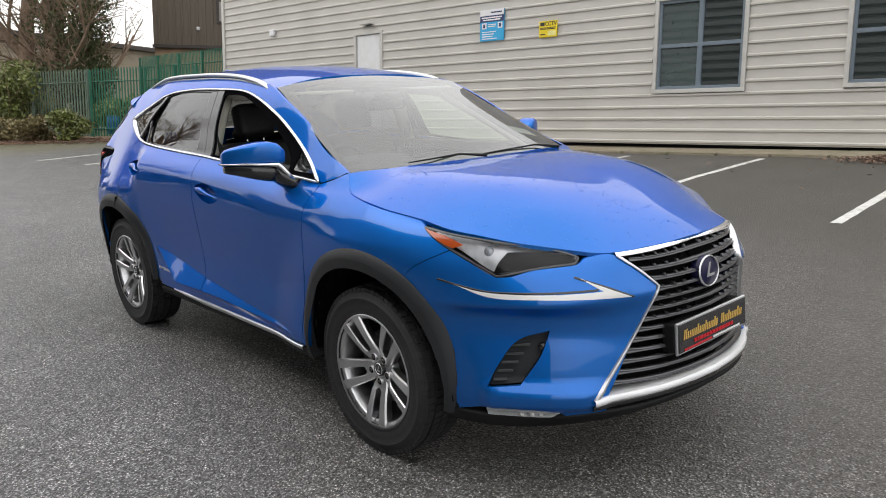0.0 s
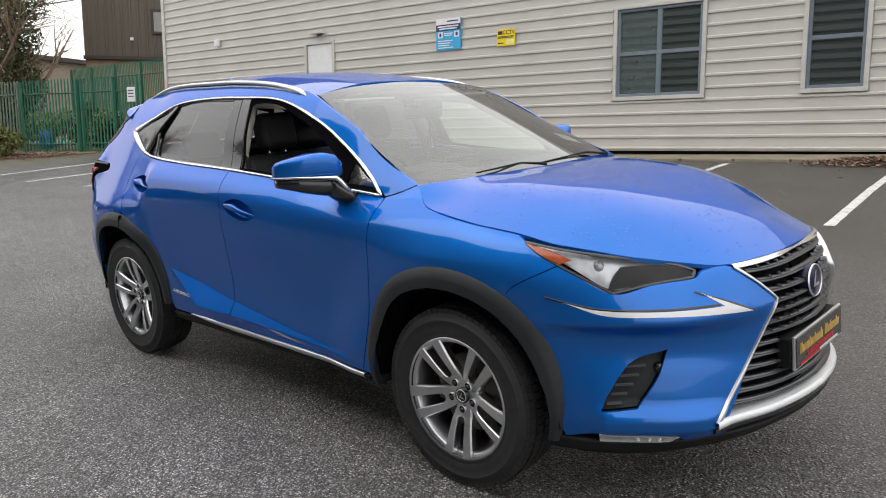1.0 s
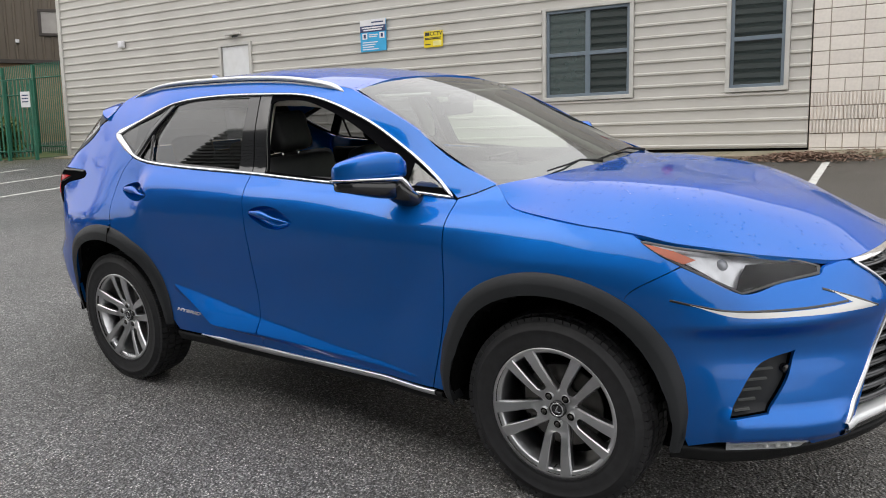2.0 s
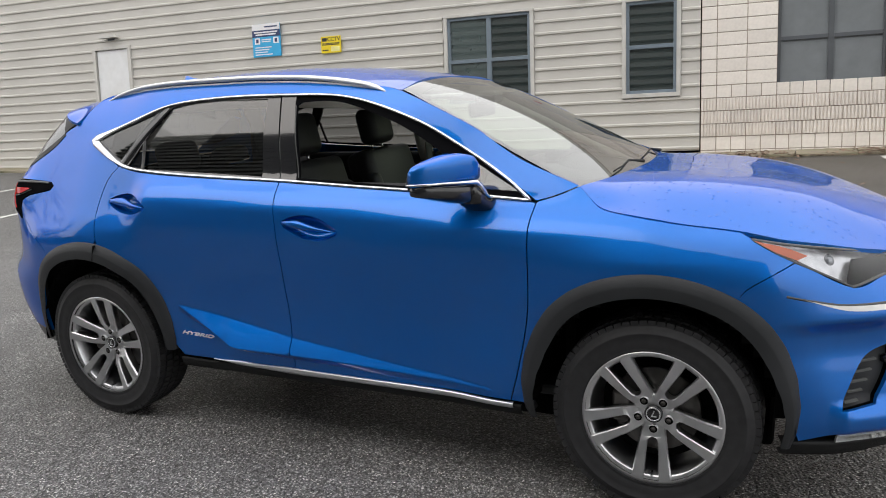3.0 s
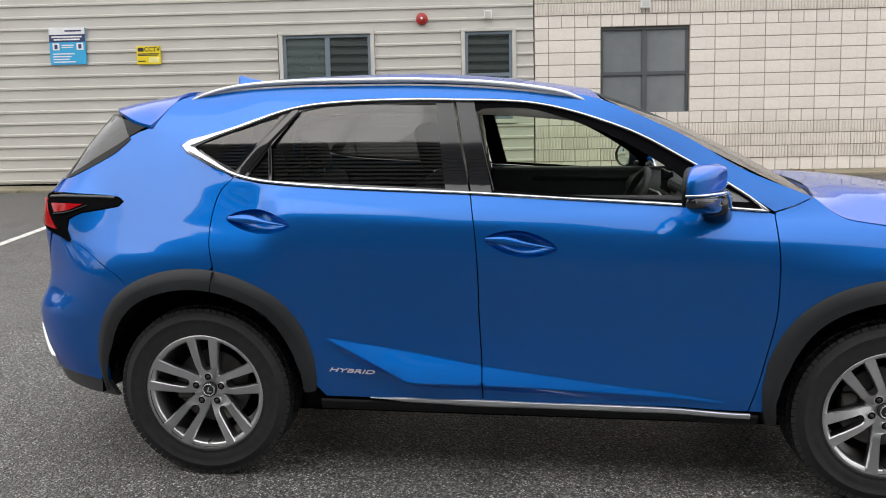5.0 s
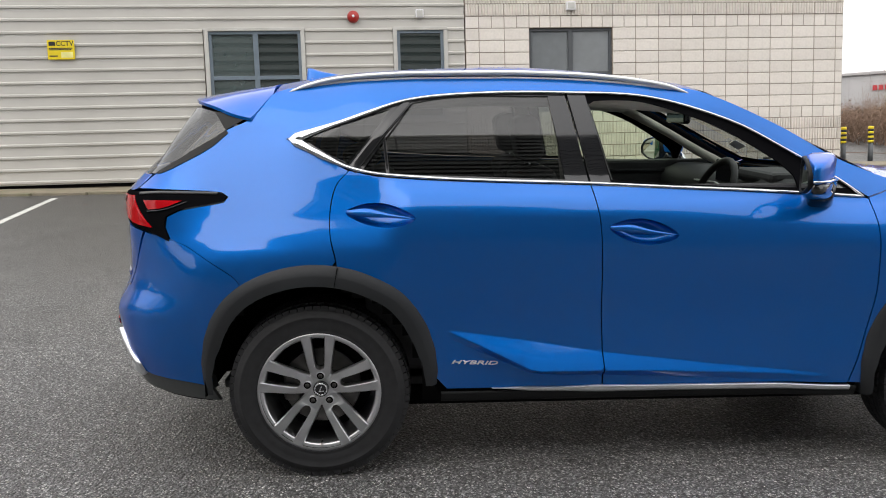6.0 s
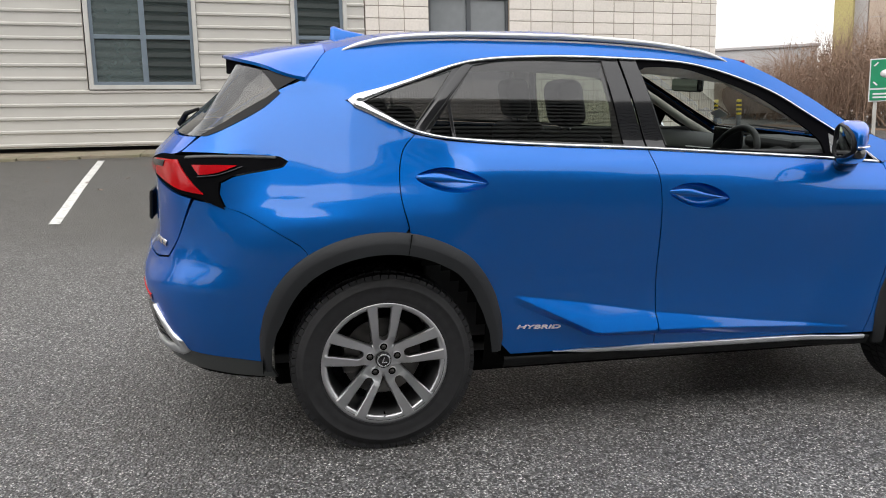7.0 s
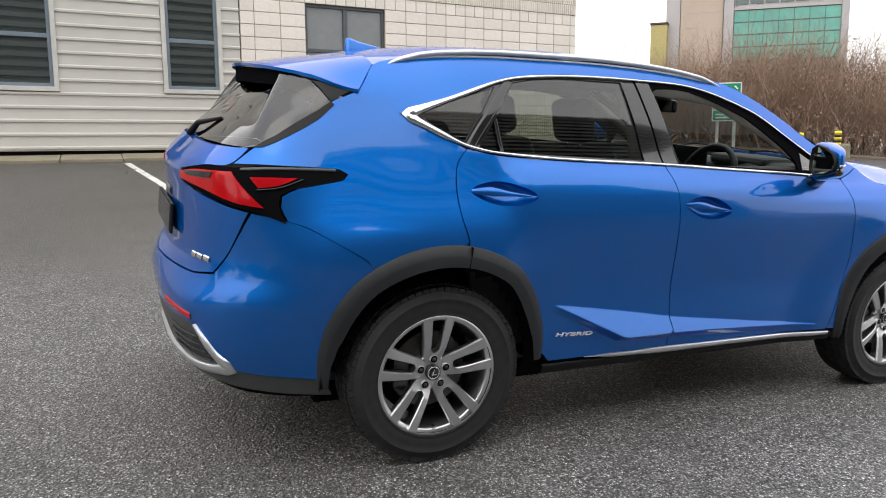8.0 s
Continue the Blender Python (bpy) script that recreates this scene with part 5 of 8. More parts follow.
        # near-black disc in place of a hole: the nut recess's shade
        lathe("nut_shade_disc", [(0.0005, -0.0635), (0.0148, -0.0635)], DARK, top, "", 16, pose(px, 0, pz))
        lathe("wheel_nut", [(0.0005, -0.071), (0.0070, -0.0705), (0.0085, -0.067), (0.0100, -0.062), (0.0100, -0.050)], STEEL, top, "dark wheel nut", 6, pose(px, 0, pz, 0, a, 0))
    part("caliper", box_bm(-0.155, -0.085, -0.03, 0.05, -0.06, 0.06, 0.012), STEEL, top, "")
    part("valve", box_bm(-0.004, 0.004, -0.099, -0.07, -0.222, -0.212, 0.002), CHROME, top, "")
    return top


for cx, turn in ((AXLE, 180), (-AXLE, 0)):
    for sd in (-1, 1):
        w = build_wheel(turn)
        w.parent = CAR
        w.matrix_basis = pose(cx, sd * 0.790, 0.358) @ (pose(0, 0, 0, 0, 0, 180) if sd > 0 else Matrix())


# --- nose: grille, badge, plate, lamps ---
GUNMETAL = material("gunmetal_plastic", (0.040, 0.041, 0.045), rough=0.26, metal=0.3, vary=0.05)
GOLD = material("gold_print", (0.62, 0.40, 0.10), rough=0.45)
RED_PRINT = material("red_print", (0.55, 0.01, 0.02), rough=0.45)
WHITE_PRINT = material("white_print", (0.75, 0.75, 0.75), rough=0.4)
NAVY = material("navy_enamel", (0.010, 0.010, 0.045), rough=0.35, spec=0.3)
SMOKED = material("lamp_housing", (0.60, 0.60, 0.62), rough=0.30, metal=0.6, vary=0.25, scale=25)

# near-black backing sheet: the cavity's shade is put into its colour
grille = panel("grille", [("f", 0.0, 0.908), ("f", 0.40, 0.902), ("f", 0.297, 0.783), ("f", 0.40, 0.60), ("f", 0.545, 0.41), ("f", 0.52, 0.388), ("f", 0.30, 0.396), ("f", 0.0, 0.398)], DARK, CAR, "black sheet behind the slats, shade of the cavity in its colour", push=-0.075, thick=0.0)
FOG = [(1.915, 0.348), ("f", 0.70, 0.348), ("f", 0.645, 0.340), ("f", 0.655, 0.318), (1.91, 0.316)]
SIDE_Z = [0.35, 0.40, 0.60, 0.70, 0.783, 0.902]
SIDE_Y = [0.53, 0.555, 0.40, 0.345, 0.297, 0.40]
GRILLE_BAR = material("dark_grille_metal", (0.13, 0.133, 0.14), rough=0.28, metal=0.7, vary=0.08, spec=0.5)
for k, z in enumerate(np.linspace(0.434, 0.874, 13)):
    w = float(np.interp(z, SIDE_Z, SIDE_Y)) - 0.004
    band("grille_slat", [("f", 0.0, z - 0.003), ("f", w * 0.45, z - 0.002), ("f", w * 0.8, z), ("f", w, z + 0.003)], [0.0045, 0.005, 0.007, 0.017] if z < 0.78 else [0.007, 0.007, 0.008, 0.010], GRILLE_BAR, grille, "", push=-0.012, thick=0.035)
    if z > 0.62:      # the short fins between the upper slats
        for yy in (np.arange(0.055, w - 0.03, 0.062) + (0.03 if k % 2 else 0)):
            if yy < w - 0.02 and not (yy < 0.10 and z < 0.87):
                band("grille_fin", [("f", yy, z + 0.004), ("f", yy + 0.004, z + 0.014)], 0.004, GRILLE_BAR, grille, "", push=-0.014, thick=0.03)
band("grille_top_trim", [("f", 0.0, 0.905), ("f", 0.20, 0.903), ("f", 0.412, 0.899)], 0.013, CHROME, CAR, "chrome grille surround", push=0.008, thick=0.018)
band("grille_side_trim", [("f", 0.408, 0.897), ("f", 0.355, 0.840), ("f", 0.304, 0.783), ("f", 0.35, 0.695), ("f", 0.40, 0.60), ("f", 0.49, 0.475), ("f", 0.56, 0.385)], [0.013, 0.011, 0.010, 0.010, 0.011, 0.015, 0.022], SATIN, CAR, "satin silver grille surround", push=0.008, thick=0.020, corner=30)
band("lower_lip", [("f", 0.0, 0.402), ("f", 0.25, 0.400), ("f", 0.45, 0.392), ("f", 0.565, 0.380)], [0.024, 0.024, 0.025, 0.026], RAIL, CAR, "silver lower grille lip", push=0.014, thick=0.06, prof=((0.0, 0.3), (0.1, 0.8), (0.7, 1.1), (1.0, 1.0)))
band("lip_foot", [("f", 0.0, 0.379), ("f", 0.25, 0.377), ("f", 0.45, 0.368), ("f", 0.56, 0.352)], 0.024, GLOSS_BLACK, CAR, "gloss black strip under the lip", push=0.010, thick=0.06)
band("air_dam", [(1.745, 0.296), (1.93, 0.290), ("f", 0.70, 0.290), ("f", 0.55, 0.308), ("f", 0.30, 0.338), ("f", 0.0, 0.346)], [0.048, 0.050, 0.052, 0.046, 0.022, 0.018], BLACK_PLASTIC, CAR, "black plastic air dam", push=0.004, thick=0.05)


def badge():
    top = new("emblem")
    top.parent = CAR
    top.matrix_basis = pose(2.335, 0, 0.782, 0, -8, 0) @ pose(0, 0, 0, 0, 0, 90) @ Matrix.Diagonal((1.18, 1, 0.98, 1))
    lathe("emblem_disc", [(0.001, -0.012), (0.055, -0.010), (0.060, 0.0), (0.060, 0.03)], NAVY, top, "dark enamel disc", 48)
    lathe("emblem_ring", [(0.056, -0.010), (0.0565, -0.0135), (0.060, -0.014), (0.0625, -0.009)], SATIN, top, "chrome oval ring", 48)
    prism("emblem_bar", [(-0.020, -0.022), (0.026, -0.022), (0.030, -0.012), (-0.004, -0.012), (0.012, 0.034), (0.001, 0.034)], -0.012, -0.014, SATIN, top, "plain silver bar", 0.0005)


badge()


def show_plate(x, z, rx, parent, front=True):
    top = new("show_plate" if front else "rear_plate")
    top.parent = parent
    top.matrix_basis = pose(x, 0, z, 0, -4 if front else 4, 0) @ pose(0, 0, 0, 0, 0, 90 if front else -90)
    part("plate_frame", box_bm(-0.262, 0.262, -0.012, 0.0, -0.062, 0.062, 0.004), SATIN if front else BLACK_PLASTIC, top, "silver plate frame" if front else "black plate frame")
    part("plate_face", box_bm(-0.254, 0.254, -0.0155, -0.0125, -0.054, 0.054, 0.001), GLOSS_BLACK if front else GUNMETAL, top, "gloss black face" if front else "dark face")
    if front:
        part("plate_holder", box_bm(-0.262, 0.262, 0.0, 0.055, -0.055, 0.055, 0.008), BLACK_PLASTIC, top)
        rng = random.Random(4)
        u = -0.225
        for k in range(30):      # print that is a name: slanted bars of its size
            w = rng.uniform(0.0065, 0.0095)
            h = 0.038 if k in (0, 1, 7, 11, 16, 18, 19, 22, 27) else 0.027
            prism("print_bar", [(u, -0.008), (u + w, -0.008), (u + w + h * 0.2, -0.008 + h), (u + h * 0.2, -0.008 + h)], -0.0156, -0.0172, GOLD, top, "gold print", 0.0)
            u += w + 0.0062 + (0.022 if k == 17 else 0)
        u = -0.15
        while u < 0.14:
            w = rng.uniform(0.012, 0.022)
            part("print_bar", box_bm(u, u + w, -0.0175, -0.0156, -0.034, -0.020), RED_PRINT, top, "red print")
            u += w + 0.005
        part("print_strip", box_bm(-0.22, -0.02, -0.0172, -0.0156, -0.051, -0.043), RED_PRINT, top, "red strip")
        part("print_strip", box_bm(-0.01, 0.20, -0.0172, -0.0156, -0.051, -0.043), WHITE_PRINT, top, "white strip")


show_plate(2.360, 0.572, 0, CAR)
show_plate(-2.232, 0.90, 0, CAR, False)

PROJECTOR = material("projector_glass", (0.30, 0.31, 0.34), rough=0.06, metal=0.35, vary=0.3, scale=40, coat=1)
lamps = panel("headlamp", LAMP, SMOKED, CAR, "grey headlamp housing behind a clear cover", push=-0.035, thick=0.03, res=0.02, step=0.01)
panel("lamp_cover", LAMP, LENS, lamps, "clear lamp cover", push=0.0, thick=0.0, res=0.02, step=0.01)
panel("turn_reflector", [(1.640, 0.996), (1.735, 0.972), (1.800, 0.945), (1.770, 0.934), (1.708, 0.960)], AMBER, lamps, "amber side reflector", push=0.0015, thick=0.006, res=0.02, step=0.01)
panel("lamp_mask", [("f", 0.525, 0.898), ("f", 0.54, 0.881), ("f", 0.66, 0.866), ("f", 0.765, 0.850), ("f", 0.742, 0.885), ("f", 0.700, 0.918), ("f", 0.62, 0.915), ("f", 0.56, 0.908)], FRAME_BLACK, lamps, "black inner mask", push=-0.006, thick=0.008, res=0.02, step=0.01)
band("lamp_edge", [(1.80, 0.912), (1.715, 0.955), (1.632, 1.000), (1.74, 0.981), (1.92, 0.948), ("f", 0.545, 0.914), ("f", 0.518, 0.897), ("f", 0.54, 0.878), ("f", 0.66, 0.863), (1.938, 0.842)], 0.006, GLOSS_BLACK, lamps, "", push=0.001, closed=True, corner=30, step=0.01)
for sd, par in ((-1, lamps[0]), (1, lamps[1])):
    for nm, rr, off, mm in (("projector_ring", 0.036, -0.006, SMOKED), ("projector_lens", 0.030, 0.004, PROJECTOR)):
        bm = bmesh.new()
        bmesh.ops.create_uvsphere(bm, u_segments=24, v_segments=14, radius=rr)
        part(nm, bm, mm, par, "", True, pose(1.852 + off, sd * (0.708 + off * 0.8), 0.908) @ Matrix.Diagonal((0.8, 0.8, 1, 1)))
panel("running_light", DRL_HOLE, DRL, CAR, "white arrow-shaped running light", push=0.002, thick=0.01, res=0.015, step=0.008)
band("drl_line", [(1.745, 0.826), (1.82, 0.808), (1.92, 0.790), ("f", 0.66, 0.787), ("f", 0.585, 0.789), ("f", 0.52, 0.791)], 0.007, GLOSS_BLACK, CAR, "", push=0.002, step=0.01)
band("drl_line", [("f", 0.57, 0.836), ("f", 0.49, 0.797), ("f", 0.41, 0.757)], 0.007, GLOSS_BLACK, CAR, "", push=0.002, step=0.01)
vents = panel("fog_vent", VENT_HOLE, ARCH_PLASTIC, CAR, "black bumper vent with slats", push=-0.03, thick=0.0, res=0.02, step=0.01)
for k in range(5):
    z = 0.455 + 0.031 * k
    band("vent_slat", [(1.935 + 0.008 * k, z), (1.975 + 0.013 * k, z + 0.004)], 0.0045, VALANCE, vents, "", push=-0.008, thick=0.02, step=0.01)
for sd, par in ((-1, vents[0]), (1, vents[1])):
    q = body([s_front(0.690)], [0.575], -0.02)[0]
    lathe("parking_sensor", [(0.001, -0.012), (0.014, -0.011), (0.016, -0.006), (0.016, 0.01)], GLOSS_BLACK, par, "", 20, pose(q[0], sd * q[1], q[2], 0, 0, -sd * 0 + (50 if sd < 0 else 130)))
fogs = panel("fog_lamp", FOG, RAIL, CAR, "slim bright fog lamp", push=0.006, thick=0.01, res=0.015, step=0.01)
for sd, par in ((-1, fogs[0]), (1, fogs[1])):
    for k in range(3):
        q = body([s_front(0.695 + 0.022 * k)], [0.332], 0.006)[0]
        bm = bmesh.new()
        bmesh.ops.create_uvsphere(bm, u_segments=12, v_segments=8, radius=0.011)
        part("fog_bulb", bm, DRL, par, "", True, pose(q[0], sd * q[1], q[2]))
panel("fog_cover", FOG, LENS, fogs, "", push=0.012, thick=0.0, res=0.02)

# --- tail: lamps, diffuser, plate, wiper, aerial ---
TAIL = [(-1.705, 1.146), (-1.680, 1.135), (-1.695, 1.118), (-1.86, 1.088), (-1.920, 1.062), (-1.926, 1.02), (-1.905, 0.966), ("r", 0.765, 1.000), ("r", 0.62, 1.035), ("r", 0.335, 1.070), ("r", 0.335, 1.108), ("r", 0.53, 1.142), (-2.06, 1.149), (-1.95, 1.160)]
tails = panel("tail_lamp", TAIL, FRAME_BLACK, CAR, "black-edged tail lamp", push=0.004, thick=0.02, res=0.02, step=0.01)
panel("red_lens", [("r", 0.678, 1.136), ("r", 0.50, 1.126), ("r", 0.345, 1.103), ("r", 0.335, 1.076), ("r", 0.55, 1.062), ("r", 0.735, 1.026), (-1.976, 1.018)], RED_LENS, tails, "red brake lens", push=0.009, thick=0.008, res=0.02, step=0.01)
panel("side_lens", [(-2.015, 1.122), (-1.94, 1.124), (-1.854, 1.122), (-1.922, 1.097), (-1.990, 1.087)], RED_LENS, tails, "red side lens", push=0.009, thick=0.008, res=0.02, step=0.01)
panel("clear_lens", [("r", 0.61, 1.128), ("r", 0.50, 1.120), ("r", 0.40, 1.110), ("r", 0.42, 1.098), ("r", 0.60, 1.104)], GUNMETAL, tails, "smoked upper strip", push=0.012, thick=0.006, res=0.02, step=0.01)
band("lamp_bevel", [(-1.715, 1.1485), (-1.84, 1.1520), (-1.95, 1.1530), (-2.04, 1.1460)], 0.010, VALANCE, tails, "", push=0.009, step=0.01)
band("lens_line", [(-1.995, 1.080), (-1.918, 1.090), (-1.835, 1.118)], 0.005, GUNMETAL, tails, "", push=0.010, step=0.01, corner=20)
valance = panel("rear_valance", [("r", 0.0, 0.556), ("r", 0.45, 0.556), ("r", 0.595, 0.556), ("r", 0.655, 0.46), ("r", 0.71, 0.403), (-1.90, 0.389), (-1.775, 0.375), (-1.74, 0.312), (-1.95, 0.322), ("r", 0.6, 0.335), ("r", 0.0, 0.335)], VALANCE, CAR, "dark grey rear valance", push=-0.004, thick=0.02)
band("diffuser_trim", [("r", 0.605, 0.56), ("r", 0.66, 0.47), ("r", 0.705, 0.405), ("r", 0.60, 0.385), ("r", 0.40, 0.375), ("r", 0.0, 0.37)], [0.012, 0.034, 0.054, 0.036, 0.034, 0.034], SATIN, valance, "silver diffuser trim", push=0.014, thick=0.02, corner=30)
for k in range(4):
    band("diffuser_slat", [("r", 0.64 - 0.012 * k, 0.425 + 0.028 * k), ("r", 0.50, 0.422 + 0.028 * k), ("r", 0.34, 0.420 + 0.028 * k)], 0.008, GUNMETAL, valance, "", push=0.006)
band("rear_reflector", [("r", 0.585, 0.585), ("r", 0.45, 0.592), ("r", 0.33, 0.594)], 0.026, RED_LENS, CAR, "red bumper reflector", push=0.004)
for k, (y0, y1) in enumerate(((0.60, 0.565), (0.555, 0.52), (0.51, 0.475))):
    band("model_badge", [("r", y0, 0.800), ("r", y1, 0.803)], 0.022, CHROME, CAR, "small chrome model badge", push=0.006, sides=(-1,))
band("tailgate_badge", [("r", 0.08, 0.99), ("r", 0.0, 0.99)], 0.05, CHROME, CAR, "", push=0.006)
tube("rear_wiper", [(-2.13, 0.02, 1.22), (-2.10, -0.02, 1.27), (-2.03, -0.20, 1.30)], [0.016, 0.012, 0.006], BLACK_PLASTIC, CAR, "black rear wiper arm", seg=8)
bm = bmesh.new()
prof = [(-1.22, 0.0), (-1.31, 0.020), (-1.39, 0.041), (-1.432, 0.058), (-1.448, 0.056), (-1.452, 0.02), (-1.455, 0.0)]
rows = []
for x, h in prof:
    w = 0.034 * (1 - 0.5 * abs(x + 1.40) / 0.1)
    base = 1.615 - 0.06 * max(0, -1.30 - x)
    rows.append([bm.verts.new((x, -w, base - 0.02)), bm.verts.new((x, -w * 0.35, base + h * 0.75)), bm.verts.new((x, 0, base + h)), bm.verts.new((x, w * 0.35, base + h * 0.75)), bm.verts.new((x, w, base - 0.02))])
for a, b in zip(rows, rows[1:]):
    for i in range(4):
        bm.faces.new((a[i], a[i + 1], b[i + 1], b[i]))
bm.faces.new(rows[-1])
bmesh.ops.recalc_face_normals(bm, faces=bm.faces)
part("shark_fin_aerial", bm, PAINT, CAR, "blue shark-fin aerial", True)

# --- roof rails ---
for sd in (-1, 1):
    xs = np.linspace(0.20, -1.46, 72)
    lift = pchip([-1.46, -1.40, -1.28, -1.05, -0.6, -0.1, 0.06, 0.15, 0.20], [-0.016, -0.006, 0.005, 0.010, 0.012, 0.009, 0.004, -0.006, -0.016], xs)
    crest = pchip([-1.512, -1.44, -1.2, -0.9, -0.6, -0.3, 0.1, 0.262], [1.536, 1.558, 1.592, 1.602, 1.602, 1.594, 1.556, 1.526], xs)
    base = [body([to_sz((x, zz))[0]], [zz])[0] for x, zz in zip(xs, crest)]
    tube("roof_rail", [(b[0], sd * (b[1] + 0.002), b[2] + l) for b, l in zip(base, lift)], [0.0215 * min(1, 0.34 + min(0.22 - b[0], b[0] + 1.48) / 0.16) for b in base], RAIL, CAR, "satin silver roof rail", flat=0.5, seg=14)
    tube("rail_foot", [(b[0], sd * (b[1] + 0.009), b[2] - 0.009) for b in base[3:-3]], 0.006, RAIL, CAR, "", seg=8)

# --- door handles ---
for (x0, z0, x1, z1, hh), doors in ((GRIP_F, front_doors), (GRIP_R, rear_doors)):
    for sd, par in ((-1, doors[0]), (1, doors[1])):
        # the bowl behind the opening
        rim = smooth_loop([to_sz(p) for p in grip_hole(x0, z0, x1, z1, hh)], 0.012, 38)
        c = sum(rim, Vector((0, 0))) / len(rim)
        verts, faces, n = [], [], len(rim)
        for f, d in ((1.0, 0.0), (0.95, -0.018), (0.82, -0.034), (0.55, -0.042), (0.25, -0.043)):
            q = body([c.x + (p.x - c.x) * f for p in rim], [c.y + (p.y - c.y) * f for p in rim], d)
            q[:, 1] *= sd
            verts += list(q)
        for r in range(4):
            faces += [(r * n + i, r * n + (i + 1) % n, (r + 1) * n + (i + 1) % n, (r + 1) * n + i) for i in range(n)]
        faces.append(tuple(range(4 * n, 5 * n)))
        hang("handle_recess", mesh_data("handle_recess", verts, faces, PAINT, smooth=True), par)
        # the blade: a pull that widens towards the front and sinks at the back
        rows_v, fs = [], []
        N = 15
        for i in range(N):
            t = i / (N - 1)
            x, z = x0 + (x1 - x0) * t, z0 + (z1 - z0) * t
            tall = (0.012 + 0.016 * math.exp(-((t - 0.30) / 0.22) ** 2)) * math.sin(math.pi * min(1, 0.12 + t * 0.94)) ** 0.4
            out = 0.020 * math.sin(math.pi * t) ** 0.6 - 0.002
            s0 = to_sz((x, z))[0]
            for dz, dd in ((-tall * 0.45, -0.006), (-tall * 0.38, 0.6), (tall * 0.2, 1.0), (tall * 0.75, 0.75), (tall * 0.85, -0.006)):
                q = body([s0], [z + dz], out * dd if dd > 0 else out - 0.016)[0]
                rows_v.append((q[0], sd * q[1], q[2]))
        for i in range(N - 1):
            for k in range(5):
                fs.append((i * 5 + k, i * 5 + (k + 1) % 5, (i + 1) * 5 + (k + 1) % 5, (i + 1) * 5 + k))
        fs += [tuple(range(5)), tuple(range((N - 1) * 5, N * 5))]
        me = mesh_data("door_handle", rows_v, fs, PAINT, smooth=True)
        bm = bmesh.new()
        bm.from_mesh(me)
        bmesh.ops.recalc_face_normals(bm, faces=bm.faces)
        bm.to_mesh(me)
        bm.free()
        hang("door_handle", me, par, "blue pull handle in a recess")

# --- door mirrors ---
def section_loft(name, rows, mat, parent, label="", seg=20, power=2.6):
    """Rounded boxes in (x, z) at stations along y: (y, cx, cz, half x, half z)."""
    verts, faces = [], []
    for y, cx, cz, hx, hz in rows:
        for k in range(seg):
            a = 2 * math.pi * k / seg
            c, s = math.cos(a), math.sin(a)
            verts.append((cx + hx * math.copysign(abs(c) ** (2 / power), c), y, cz + hz * math.copysign(abs(s) ** (2 / power), s)))
    for i in range(len(rows) - 1):
        for k in range(seg):
            faces.append((i * seg + k, i * seg + (k + 1) % seg, (i + 1) * seg + (k + 1) % seg, (i + 1) * seg + k))
    faces += [tuple(range(seg)), tuple(range((len(rows) - 1) * seg, len(rows) * seg))]
    me = mesh_data(name, verts, faces, mat, smooth=True)
    bm = bmesh.new()
    bm.from_mesh(me)
    bmesh.ops.recalc_face_normals(bm, faces=bm.faces)
    bm.to_mesh(me)
    bm.free()
    return hang(name, me, parent, label)


